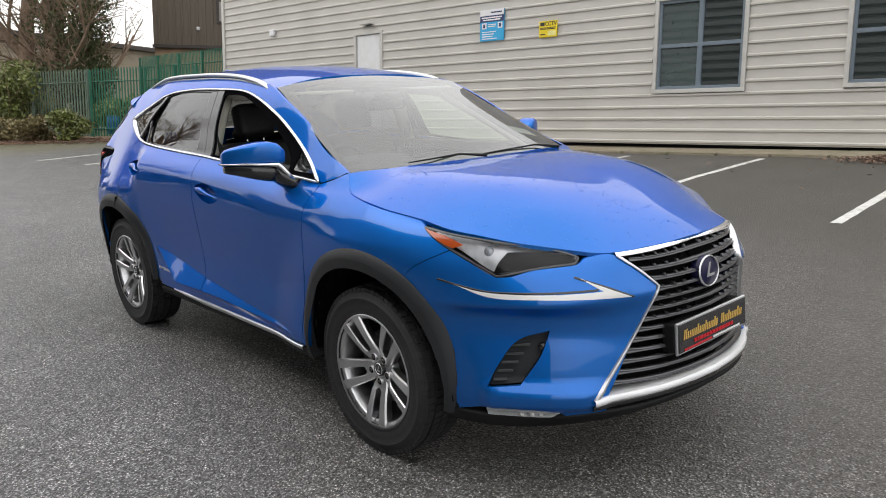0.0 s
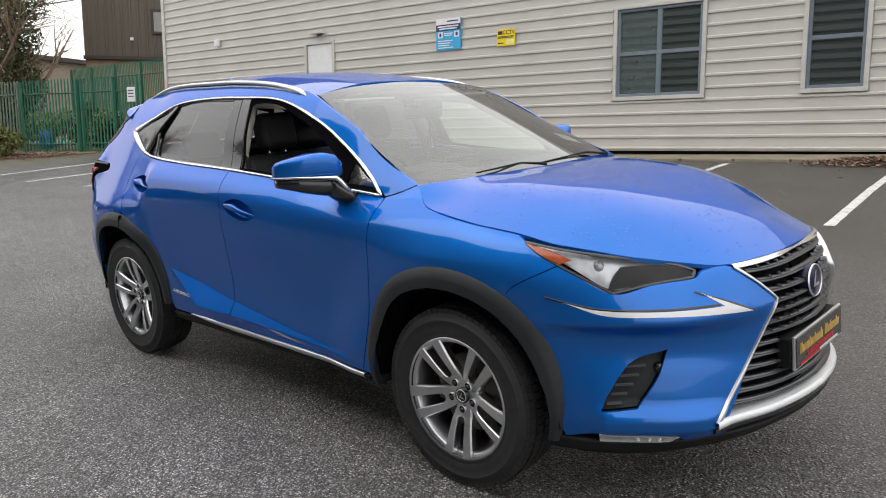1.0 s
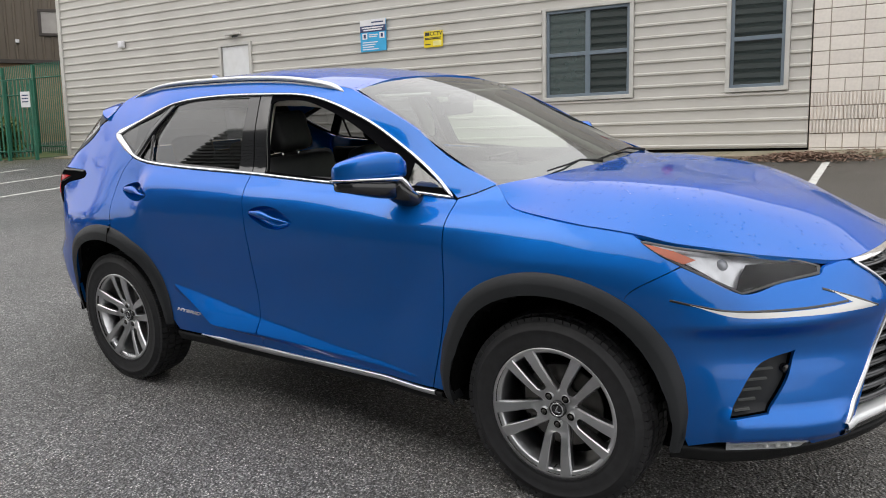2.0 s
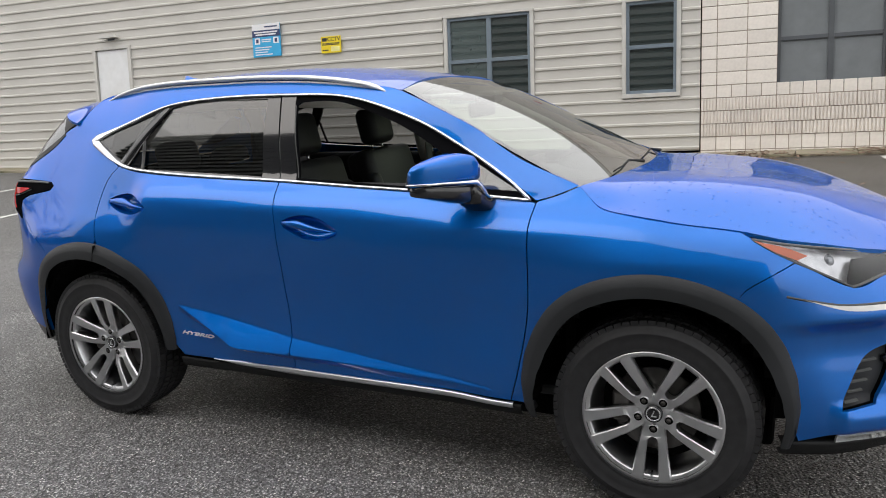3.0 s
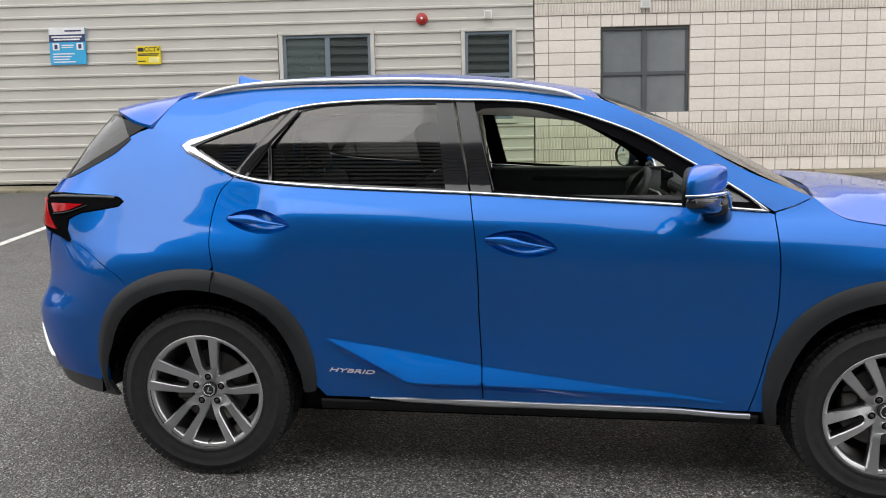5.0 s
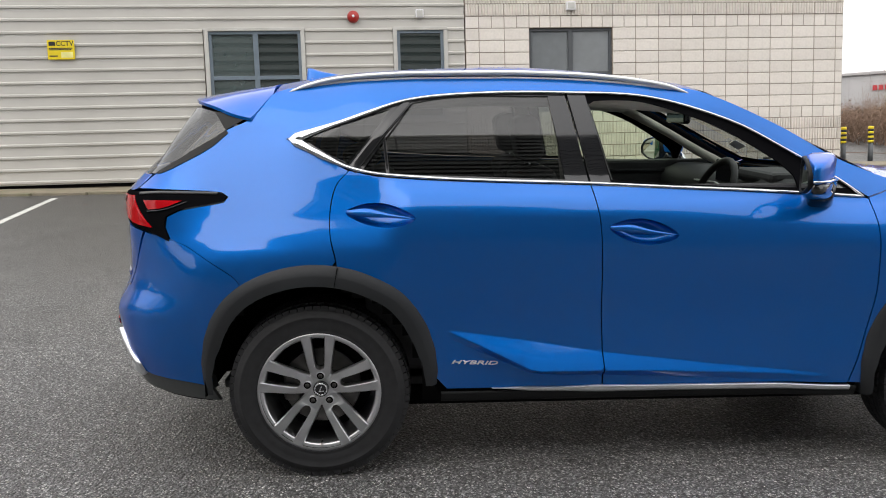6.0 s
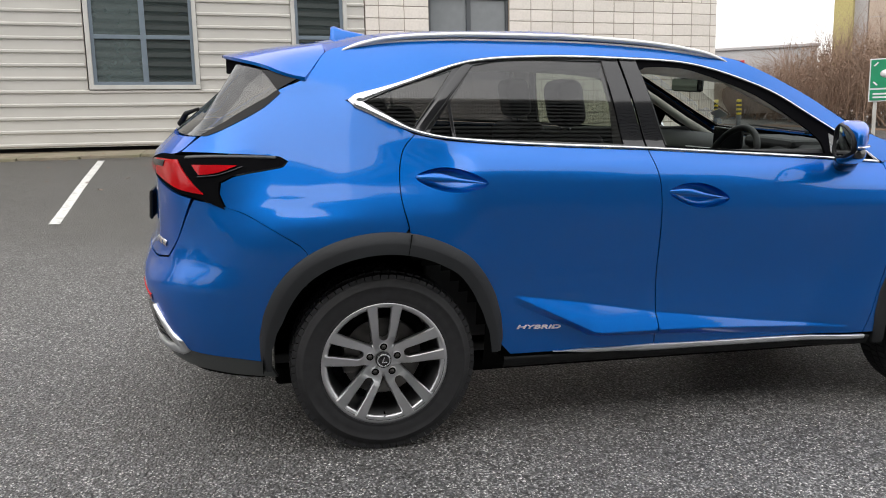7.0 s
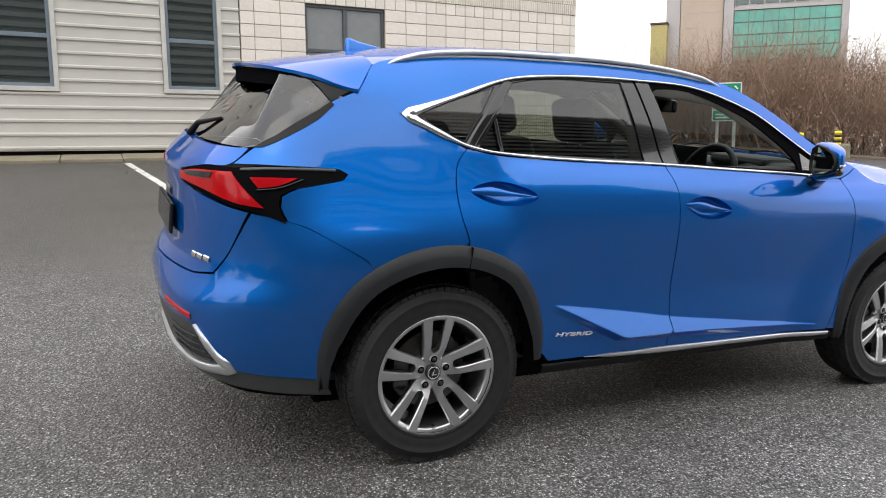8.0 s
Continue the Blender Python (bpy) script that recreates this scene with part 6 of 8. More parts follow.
for sd, par in ((-1, front_doors[0]), (1, front_doors[1])):
    mir = new("door_mirror")
    mir.parent = CAR
    # upper shell: blue; y runs outwards, x is its depth fore and aft
    ends = [(y, f, r, 1.188 + b, b) for y, f, r, b in ((0.838, 0.671, 0.640, 0.018), (0.848, 0.697, 0.606, 0.036), (0.875, 0.697, 0.578, 0.049), (0.910, 0.685, 0.556, 0.053), (0.950, 0.662, 0.540, 0.051), (0.995, 0.630, 0.528, 0.046), (1.035, 0.595, 0.520, 0.041), (1.062, 0.562, 0.516, 0.036), (1.076, 0.540, 0.514, 0.028))]
    section_loft("mirror_shell", [(sd * y, (f + r) / 2, z, (f - r) / 2, b) for y, f, r, z, b in ends], PAINT, mir, "blue mirror shell", 32, 4.0)
    section_loft("mirror_base", [(sd * y, (f + r) / 2, z, (f - r) / 2, b) for y, f, r, z, b in ((0.862, 0.692, 0.595, 1.148, 0.044), (0.910, 0.680, 0.558, 1.150, 0.041), (0.955, 0.656, 0.540, 1.156, 0.036), (1.000, 0.624, 0.528, 1.163, 0.029), (1.040, 0.588, 0.520, 1.168, 0.022), (1.070, 0.554, 0.516, 1.172, 0.017))], GLOSS_BLACK, mir, "gloss black mirror underside", 24, 3)
    tube("mirror_strip", [(0.726, sd * 0.818, 1.112), (0.716, sd * 0.846, 1.140), (0.705, sd * 0.868, 1.170), (0.694, sd * 0.884, 1.187), (0.684, sd * 0.92, 1.190), (0.657, sd * 0.965, 1.193), (0.624, sd * 1.01, 1.196), (0.584, sd * 1.05, 1.196), (0.548, sd * 1.072, 1.197), (0.510, sd * 1.083, 1.197)], [0.006, 0.009, 0.011, 0.011, 0.008, 0.006, 0.005, 0.005, 0.004, 0.004], CHROME, mir, "chrome strip round the mirror", seg=8)
    section_loft("mirror_arm", [(sd * y, x, z, a, b) for y, x, z, a, b in ((0.79, 0.688, 1.086, 0.058, 0.030), (0.83, 0.676, 1.102, 0.054, 0.036), (0.865, 0.660, 1.126, 0.050, 0.036), (0.895, 0.645, 1.150, 0.054, 0.030))], GLOSS_BLACK, mir, "black mirror arm", 20, 3)
    # rear face: black bezel and the glass in it
    rear = [(0.570, 0.872, 1.160), (0.572, 0.868, 1.215), (0.568, 0.878, 1.262), (0.548, 0.920, 1.282), (0.526, 0.985, 1.272), (0.512, 1.040, 1.248), (0.505, 1.066, 1.214), (0.508, 1.060, 1.176), (0.524, 0.995, 1.148), (0.546, 0.920, 1.140)]
    cen = sum((Vector(q) for q in rear), Vector()) / len(rear)
    rim, n = [], len(rear)
    for f, dx in ((1.0, 0.050), (1.02, 0.004), (0.97, -0.006), (0.90, -0.006), (0.88, 0.004)):
        rim += [(cen.x + (q[0] - cen.x) * f + dx, sd * (cen.y + (q[1] - cen.y) * f), cen.z + (q[2] - cen.z) * f) for q in rear]
    hang("mirror_bezel", mesh_data("mirror_bezel", rim, [(r * n + i, r * n + (i + 1) % n, (r + 1) * n + (i + 1) % n, (r + 1) * n + i) for r in range(4) for i in range(n)], BLACK_PLASTIC, smooth=True), mir, "black mirror bezel")
    hang("mirror_glass", mesh_data("mirror_glass", [(cen.x + (q[0] - cen.x) * 0.9 + 0.001, sd * (cen.y + (q[1] - cen.y) * 0.9), cen.z + (q[2] - cen.z) * 0.9) for q in rear], [tuple(range(n))], MIRROR), mir, "mirror glass")
    tagged(mir, "blue door mirror on a black arm with a chrome strip")

# --- wipers and the disc on the windscreen ---
for pts in ([(1.125, 0.03, 1.168), (1.09, -0.12, 1.186), (1.105, -0.30, 1.182), (1.10, -0.45, 1.176)], [(1.10, 0.62, 1.162), (1.08, 0.45, 1.185), (1.10, 0.25, 1.182), (1.118, 0.00, 1.176)]):
    tube("wiper", pts, [0.008, 0.005, 0.004, 0.003], BLACK_PLASTIC, CAR, "black windscreen wiper", seg=8)
q = [(0.86, 0.47), (0.875, 0.60), (0.945, 0.62), (0.93, 0.48)]
hang("tax_disc", mesh_data("tax_disc", [(x, y, float(screen_sheet(np.array([x]), np.array([y]))[0]) - 0.004) for x, y in q], [(0, 1, 2, 3)], WHITE_PRINT), CAR, "white paper disc behind the windscreen")

# lettering on the rear doors
SIGN_SILVER = material("bright_silver_badge", (0.90, 0.91, 0.92), rough=0.3, metal=0.3)
q0 = body([to_sz((-0.712, 0.474))[0]], [0.474], 0.009)[0]
words("hybrid_badge", "HYBRID", 0.046, SIGN_SILVER, Matrix.Translation((q0[0], -q0[1] - 0.001, q0[2])) @ pose(0, 0, 0, 90, 2.5, 0) @ Matrix.Diagonal((1.15, 0.47, 1, 1)), rear_doors[0], "chrome word badge", 0.25, 0.003)

# --- cabin ---
part("cabin_floor", box_bm(-1.75, 1.0, -.72, .72, 0.32, 0.36, 0.01), DASH, CAR, "dark carpet floor")
part("boot_cover", box_bm(-1.95, -1.05, -.66, .66, 1.02, 1.05, 0.01), DASH, CAR, "black luggage cover")
for sd, par in ((-1, front_doors[0]), (1, front_doors[1])):
    part("door_lining", box_bm(-0.24, 0.88, sd * 0.735 - 0.03, sd * 0.735 + 0.03, 0.40, 1.160, 0.02), DASH, par, "black inner door trim")
    part("door_strip", box_bm(0.0, 0.62, sd * 0.70 - 0.006, sd * 0.70 + 0.006, 1.085, 1.105, 0.004), GUNMETAL, par, "dull grey strip on the door lining")
    part("door_pull", box_bm(-0.05, 0.55, sd * 0.69 - 0.03, sd * 0.69 + 0.03, 0.90, 0.94, 0.012), GUNMETAL, par)
for sd, par in ((-1, rear_doors[0]), (1, rear_doors[1])):
    part("door_lining", box_bm(-1.15, -0.25, sd * 0.735 - 0.03, sd * 0.735 + 0.03, 0.40, 1.16, 0.02), DASH, par, "black inner door trim")
    # inner faces of the pillars
    tube("pillar_lining", [(0.97, sd * 0.672, 1.085), (0.74, sd * 0.640, 1.205), (0.52, sd * 0.600, 1.325), (0.25, sd * 0.550, 1.455)], 0.028, LINER, CAR, "pale pillar lining", flat=1.0, seg=10)
    tube("pillar_edge", [(0.99, sd * 0.682, 1.098), (0.76, sd * 0.640, 1.222), (0.54, sd * 0.598, 1.345), (0.27, sd * 0.556, 1.478)], 0.024, FRAME_BLACK, CAR, "", seg=10)
    tube("header_lining", [(0.27, sd * 0.555, 1.475), (-0.10, sd * 0.560, 1.510), (-0.60, sd * 0.565, 1.522), (-1.20, sd * 0.545, 1.505)], 0.045, LINER, CAR, "pale header lining", seg=10)
    tube("pillar_lining", [(-0.30, sd * 0.735, 1.12), (-0.31, sd * 0.66, 1.35), (-0.34, sd * 0.575, 1.52)], 0.045, LINER, CAR, "pale pillar lining", seg=10)
    tube("pillar_lining", [(-1.45, sd * 0.60, 1.12), (-1.40, sd * 0.54, 1.35), (-1.38, sd * 0.46, 1.47)], 0.05, DASH, CAR, "dark rear pillar lining", seg=10)
    tube("seat_belt", [(-0.27, sd * 0.69, 1.28), (-0.24, sd * 0.67, 1.0), (-0.20, sd * 0.64, 0.6)], 0.022, DASH, CAR, "black seat belt", flat=0.15, seg=8)


def cushion(name, x0, x1, y0, y1, z0, z1, lean, parent, mat=LEATHER, b=0.05):
    bm = box_bm(-(x1 - x0) / 2, (x1 - x0) / 2, -(y1 - y0) / 2, (y1 - y0) / 2, -(z1 - z0) / 2, (z1 - z0) / 2)
    bmesh.ops.bevel(bm, geom=list(bm.edges), offset=b, segments=4, affect="EDGES", profile=0.5)
    return part(name, bm, mat, parent, "", True, pose((x0 + x1) / 2, (y0 + y1) / 2, (z0 + z1) / 2, 0, lean, 0))


for sd in (-1, 1):
    y = sd * 0.37
    seat = new("front_seat")
    seat.parent = CAR
    tagged(seat, "black leather front seat with a headrest")
    cushion("seat_cushion", -0.32, 0.24, y - 0.26, y + 0.26, 0.55, 0.72, -8, seat)
    cushion("seat_back", -0.44, -0.27, y - 0.255, y + 0.255, 0.66, 1.22, -16, seat)
    cushion("side_bolster", -0.36, -0.25, y - 0.27, y - 0.18, 0.72, 1.10, -16, seat, b=0.04)
    cushion("side_bolster", -0.36, -0.25, y + 0.18, y + 0.27, 0.72, 1.10, -16, seat, b=0.04)
    cushion("headrest", -0.50, -0.38, y - 0.12, y + 0.12, 1.235, 1.44, -12, seat, b=0.045)
    for k in (-0.055, 0.055):
        tube("headrest_post", [(-0.425, y + k, 1.18), (-0.440, y + k, 1.27)], 0.007, CHROME, seat, "", seg=8)
bench = new("rear_seat")
bench.parent = CAR
tagged(bench, "black leather rear bench with headrests")
cushion("seat_cushion", -1.02, -0.55, -0.66, 0.66, 0.55, 0.72, -8, bench)
cushion("seat_back", -1.18, -1.0, -0.66, 0.66, 0.66, 1.16, -20, bench)
for y in (-0.40, 0.0, 0.40):
    cushion("headrest", -1.24, -1.13, y - 0.12, y + 0.12, 1.17, 1.32 if y else 1.26, -15, bench, b=0.04)

# dashboard, swept from side to side
def dash():
    prof = [(1.08, 1.10), (0.98, 1.125), (0.84, 1.142), (0.72, 1.142), (0.64, 1.11), (0.615, 1.06), (0.64, 0.96), (0.66, 0.85), (0.72, 0.60), (1.05, 0.60)]
    verts, faces = [], []
    ys = np.linspace(-0.72, 0.72, 25)
    for y in ys:
        hood = 0.040 * math.exp(-((y + 0.37) / 0.20) ** 4)
        for i, (x, z) in enumerate(prof):
            verts.append((x - 0.10 * (abs(y) / 0.72) ** 2 * (i < 8), y, z + (hood if 2 <= i <= 4 else 0)))
    n = len(prof)
    for j in range(len(ys) - 1):
        faces += [(j * n + i, j * n + i + 1, (j + 1) * n + i + 1, (j + 1) * n + i) for i in range(n - 1)]
    hang("dashboard", mesh_data("dashboard", verts, faces, DASH, smooth=True), CAR, "black soft-touch dashboard")
    part("instrument_hood", box_bm(0.60, 0.82, -0.56, -0.18, 1.12, 1.182, 0.025), DASH, CAR)
    part("screen", box_bm(0.625, 0.64, -0.13, 0.13, 1.09, 1.20, 0.004), GLOSS_BLACK, CAR, "dark centre screen", m=pose(0, 0, 0, 0, 0, 0))
    part("centre_console", box_bm(-0.10, 0.68, -0.13, 0.13, 0.45, 0.86, 0.03), DASH, CAR, "dark centre console")
    for y in (-0.62, 0.62, -0.05, 0.05):
        part("air_vent", box_bm(0.595, 0.625, y - 0.05, y + 0.05, 1.005, 1.055, 0.006), SATIN, CAR, "silver-edged air vent")
    tube("dash_trim", [(0.60, -0.14, 1.07), (0.612, 0.10, 1.08), (0.60, 0.40, 1.07), (0.55, 0.68, 1.05)], 0.006, SATIN, CAR, "", seg=8)


dash()


def steering_wheel():
    top = new("steering_wheel")
    top.parent = CAR
    top.matrix_basis = pose(0.41, -0.37, 1.060, 0, 24, 0)
    tagged(top, "black leather steering wheel with silver spokes")
    pts = [(0, 0.182 * math.cos(2 * math.pi * k / 40), 0.182 * math.sin(2 * math.pi * k / 40)) for k in range(41)]
    tube("wheel_rim", pts, 0.016, LEATHER, top, "", seg=10, up=(1, 0, 0))
    bm = box_bm(-0.02, 0.05, -0.075, 0.075, -0.06, 0.055, 0.025)
    part("airbag_cover", bm, DASH, top, "")
    for a, b in (((0, 0.07, 0.0), (0, 0.172, 0.015)), ((0, -0.07, 0.0), (0, -0.172, 0.015)), ((0, 0.0, -0.05), (0, 0.0, -0.172))):
        tube("wheel_spoke", [a, b], 0.013, SATIN, top, "silver spoke", seg=8, up=(1, 0, 0))
    tube("steering_column", [(0.03, 0, 0), (0.25, 0, -0.02)], 0.045, DASH, top, "", seg=12)


steering_wheel()
part("rear_view_mirror", box_bm(0.355, 0.39, -0.135, 0.135, 1.385, 1.455, 0.014), GLOSS_BLACK, CAR, "black interior mirror")
# mirror tint darkened: the dark cabin it should reflect is in its colour
hang("interior_mirror_glass", mesh_data("interior_mirror_glass", [(0.353, -0.125, 1.392), (0.353, 0.125, 1.392), (0.353, 0.125, 1.448), (0.353, -0.125, 1.448)], [(0, 1, 2, 3)], material("dark_reflection_mirror", (0.10, 0.11, 0.12), rough=0.03, metal=1.0, vary=0)), CAR, "mirror glass")
part("camera_housing", box_bm(0.36, 0.46, -0.06, 0.06, 1.450, 1.485, 0.012), DASH, CAR, "black sensor housing")
for sd in (-1, 1):
    part("sun_visor", box_bm(0.20, 0.36, sd * 0.36 - 0.17, sd * 0.36 + 0.17, 1.49, 1.503, 0.005), LINER, CAR, "pale sun visor", m=pose(0.0, 0, 0.0, 0, 0, 0))


# ---- on and along the clad wall ----
YELLOW = material("yellow_sign", (0.80, 0.62, 0.01), rough=0.4, vary=0.05)
SIGN_BLUE = material("blue_sign", (0.03, 0.38, 0.70), rough=0.35, vary=0.04)
SIGN_NAVY = material("navy_sign", (0.02, 0.035, 0.12), rough=0.35)
SIGN_WHITE = material("white_sign", (0.78, 0.78, 0.80), rough=0.35, vary=0.04)
SIGN_BLACK = material("black_ink", (0.02, 0.02, 0.02), rough=0.5)
SIGN_GREEN = material("green_sign", (0.01, 0.28, 0.13), rough=0.4, vary=0.05)
ALARM_RED = material("alarm_red", (0.36, 0.02, 0.015), rough=0.35)
GREEN_STEEL = material("green_painted_steel", (0.018, 0.135, 0.085), rough=0.5, vary=0.2, scale=3, second=(0.05, 0.16, 0.10), second_scale=2, second_amount=0.5)
PALE_STEEL = material("weathered_green_steel", (0.12, 0.17, 0.13), rough=0.55, vary=0.25, scale=3)
BROWN_CLAD = material("brown_ribbed_cladding", (0.115, 0.092, 0.068), rough=0.5, vary=0.08, scale=0.6)
BROWN_DARK = material("dark_brown_trim", (0.045, 0.035, 0.03), rough=0.5)
TAN_RENDER = material("tan_brick", (0.36, 0.25, 0.16), rough=0.85, vary=0.15, scale=3)
GREY_CLAD = material("opposite_grey_cladding", (0.155, 0.165, 0.16), rough=0.5, vary=0.05, scale=1)
BARK = material("grey_brown_bark", (0.24, 0.17, 0.12), rough=0.9, vary=0.3, scale=8, bump=0.6, bump_scale=25)
TWIG = material("bare_brown_twig", (0.27, 0.185, 0.135), rough=0.9, vary=0.3, scale=2)
SHRUB = material("brown_green_shrub", (0.185, 0.155, 0.07), rough=0.6, vary=0.45, scale=3)
IVY = material("dark_ivy_leaf", (0.062, 0.078, 0.022), rough=0.5, vary=0.4, scale=2.5)
HEDGE = material("laurel_leaf", (0.140, 0.165, 0.042), rough=0.45, vary=0.45, scale=3)
DRY_LEAF = material("dry_fallen_leaf", (0.25, 0.165, 0.12), rough=0.8, vary=0.45, scale=12)
GRASS = material("rough_grass", (0.07, 0.11, 0.03), rough=0.9, vary=0.35, scale=2, second=(0.13, 0.09, 0.05), second_scale=1.5, second_amount=0.6)
SOIL = material("leaf_strewn_soil", (0.18, 0.115, 0.075), rough=0.95, vary=0.4, scale=9, second=(0.28, 0.16, 0.10), second_scale=7, second_amount=0.6, bump=0.6, bump_scale=30)
BLUE_PLASTIC = material("blue_plastic", (0.02, 0.12, 0.36), rough=0.4, vary=0.1)
# the tower's beige and green are lightened: distance haze is in the colour
TOWER_STONE = material("beige_tower_panel", (0.46, 0.37, 0.30), rough=0.7, vary=0.06, scale=0.3)
TOWER_GREY = material("grey_tower_panel", (0.42, 0.40, 0.40), rough=0.6, vary=0.06, scale=0.3)
GREEN_GLASS = material("hazy_green_glass", (0.11, 0.38, 0.31), rough=0.15, vary=0.2, scale=0.35, spec=0.7)
DARK_GLASS = material("grey_curtain_glass", (0.10, 0.14, 0.14), rough=0.12, vary=0.2, scale=0.4, spec=0.7)
RED_LETTER = material("red_sign_letter", (0.50, 0.03, 0.04), rough=0.5)


def wall_thing(name, label, category, group="", kind=""):
    ob = tagged(new(name), label, category, group, kind)
    ob.matrix_basis = WALL
    return ob


door = wall_thing("door_1", "white flush metal door in grey flashing", "door", kind="structure")
flashing(-13.44, -12.50, 1.2, 3.88, 0.09, door)
part("door_leaf", box_bm(-13.42, -12.52, -0.005, 0.045, 1.21, 3.87, 0.004), WHITE_PAINT, door, "white door leaf")
part("door_frame", box_bm(-13.44, -12.50, 0.046, 0.075, 1.2, 3.88), DARK_FRAME, door)
part("letter_plate", box_bm(-13.12, -12.74, -0.016, -0.006, 2.17, 2.28, 0.003), material("dull_bronze", (0.30, 0.26, 0.215), rough=0.5, metal=0.4), door, "dull bronze letter plate")
post = wall_thing("post_box", "black metal box on the cladding beside the white door", "box")
part("box_body", box_bm(-12.38, -11.80, -0.20, -0.028, 2.58, 2.80, 0.012), FRAME_BLACK, post)
part("box_lid", box_bm(-12.39, -11.79, -0.21, -0.028, 2.803, 2.825, 0.006), BLACK_PLASTIC, post, "black lid")
part("box_slot", box_bm(-12.33, -11.86, -0.206, -0.201, 2.725, 2.745, 0.001), FLASHING, post, "pale slot strip")
lamp = wall_thing("bulkhead_light", "small grey wall light over the door", "wall light")
prism("light_hood", [(-13.20, 4.13), (-12.70, 4.13), (-12.76, 4.19), (-13.14, 4.19)], -0.03, -0.16, FLASHING, lamp, "", 0.006)
part("light_base", box_bm(-13.05, -12.85, -0.03, 0.0, 4.08, 4.2, 0.004), DARK_FRAME, lamp)
box1 = wall_thing("junction_box", "pale square junction box", "junction box", "wall boxes")
part("box_body", box_bm(-17.29, -17.08, -0.11, -0.028, 4.15, 4.33, 0.012), SIGN_WHITE, box1)
part("box_lid", box_bm(-17.26, -17.11, -0.118, -0.111, 4.18, 4.30, 0.004), SIGN_WHITE, box1)
box2 = wall_thing("junction_box", "pale square junction box high on the cladding", "junction box", "wall boxes")
part("box_body", box_bm(-0.84, -0.69, -0.09, -0.028, 4.07, 4.22, 0.01), SIGN_WHITE, box2)
part("box_lid", box_bm(-0.82, -0.71, -0.096, -0.091, 4.09, 4.20, 0.003), FLASHING, box2)
box3 = wall_thing("vent_box", "small white vent box on the block wall", "vent")
part("box_body", box_bm(2.05, 2.23, -0.10, -0.004, 4.19, 4.35, 0.01), SIGN_WHITE, box3)
part("box_lid", box_bm(2.075, 2.205, -0.106, -0.101, 4.215, 4.325, 0.003), FLASHING, box3)
bell = wall_thing("alarm_bell", "round red alarm bell on the cladding", "alarm bell")
lathe("bell_dome", [(0.001, -0.115), (0.05, -0.112), (0.09, -0.098), (0.108, -0.07), (0.112, -0.028)], ALARM_RED, bell, "red domed cover", 32, pose(-2.0, 0, 4.10))
lathe("bell_centre", [(0.001, -0.122), (0.022, -0.120), (0.026, -0.113)], SIGN_WHITE, bell, "white centre", 20, pose(-2.0, 0, 4.10))

sign = wall_thing("notice_board", "blue and white notice board with dark heading", "sign")
part("board", box_bm(-9.09, -8.40, -0.055, -0.031, 3.42, 4.11, 0.004), SIGN_BLUE, sign, "blue board")
part("heading", box_bm(-9.088, -8.402, -0.059, -0.0555, 3.98, 4.108), SIGN_WHITE, sign, "white heading")
part("heading_band", box_bm(-9.088, -8.402, -0.059, -0.0555, 3.84, 3.978), SIGN_NAVY, sign, "navy band")
for z, a, b in ((4.045, -8.78, -8.46), (3.935, -9.04, -8.46), (3.885, -9.0, -8.5)):
    part("print_bar", box_bm(a, b, -0.062, -0.0595, z - 0.014, z + 0.014), SIGN_NAVY if z > 4 else SIGN_WHITE, sign)
for a in (-9.03, -8.57):
    part("pictogram", box_bm(a, a + 0.13, -0.059, -0.0555, 3.69, 3.82), SIGN_WHITE, sign, "white square")
    part("pictogram_mark", box_bm(a + 0.035, a + 0.095, -0.062, -0.0595, 3.715, 3.795, 0.001), SIGN_NAVY, sign)
for z, a, b in ((3.78, -8.86, -8.62), (3.74, -8.86, -8.64), (3.62, -9.03, -8.62), (3.57, -9.03, -8.68), (3.52, -9.03, -8.72), (3.47, -9.03, -8.6)):
    part("print_bar", box_bm(a, b, -0.058, -0.0555, z - 0.010, z + 0.010), SIGN_WHITE, sign)

cctv = wall_thing("warning_sign", "yellow CCTV warning sign on the cladding", "sign")
part("board", box_bm(-7.43, -6.97, -0.052, -0.031, 3.39, 3.73, 0.004), YELLOW, cctv, "yellow board")
words("sign_word", "CCTV", 0.115, SIGN_BLACK, pose(-7.13, -0.054, 3.665, 90, 0, 0), cctv, "black lettering", depth=0.001)
for z, a, b in ((3.585, -7.40, -7.0), (3.56, -7.40, -7.02)):
    part("print_bar", box_bm(a, b, -0.055, -0.0525, z - 0.008, z + 0.008), SIGN_BLACK, cctv)
part("pictogram", box_bm(-7.40, -7.29, -0.055, -0.0525, 3.63, 3.70), SIGN_BLACK, cctv)
part("print_panel", box_bm(-7.20, -7.0, -0.055, -0.0525, 3.42, 3.52), material("pale_yellow", (0.85, 0.78, 0.30), rough=0.4), cctv)
part("print_bar", box_bm(-7.40, -7.26, -0.055, -0.0525, 3.44, 3.46), SIGN_BLACK, cctv)

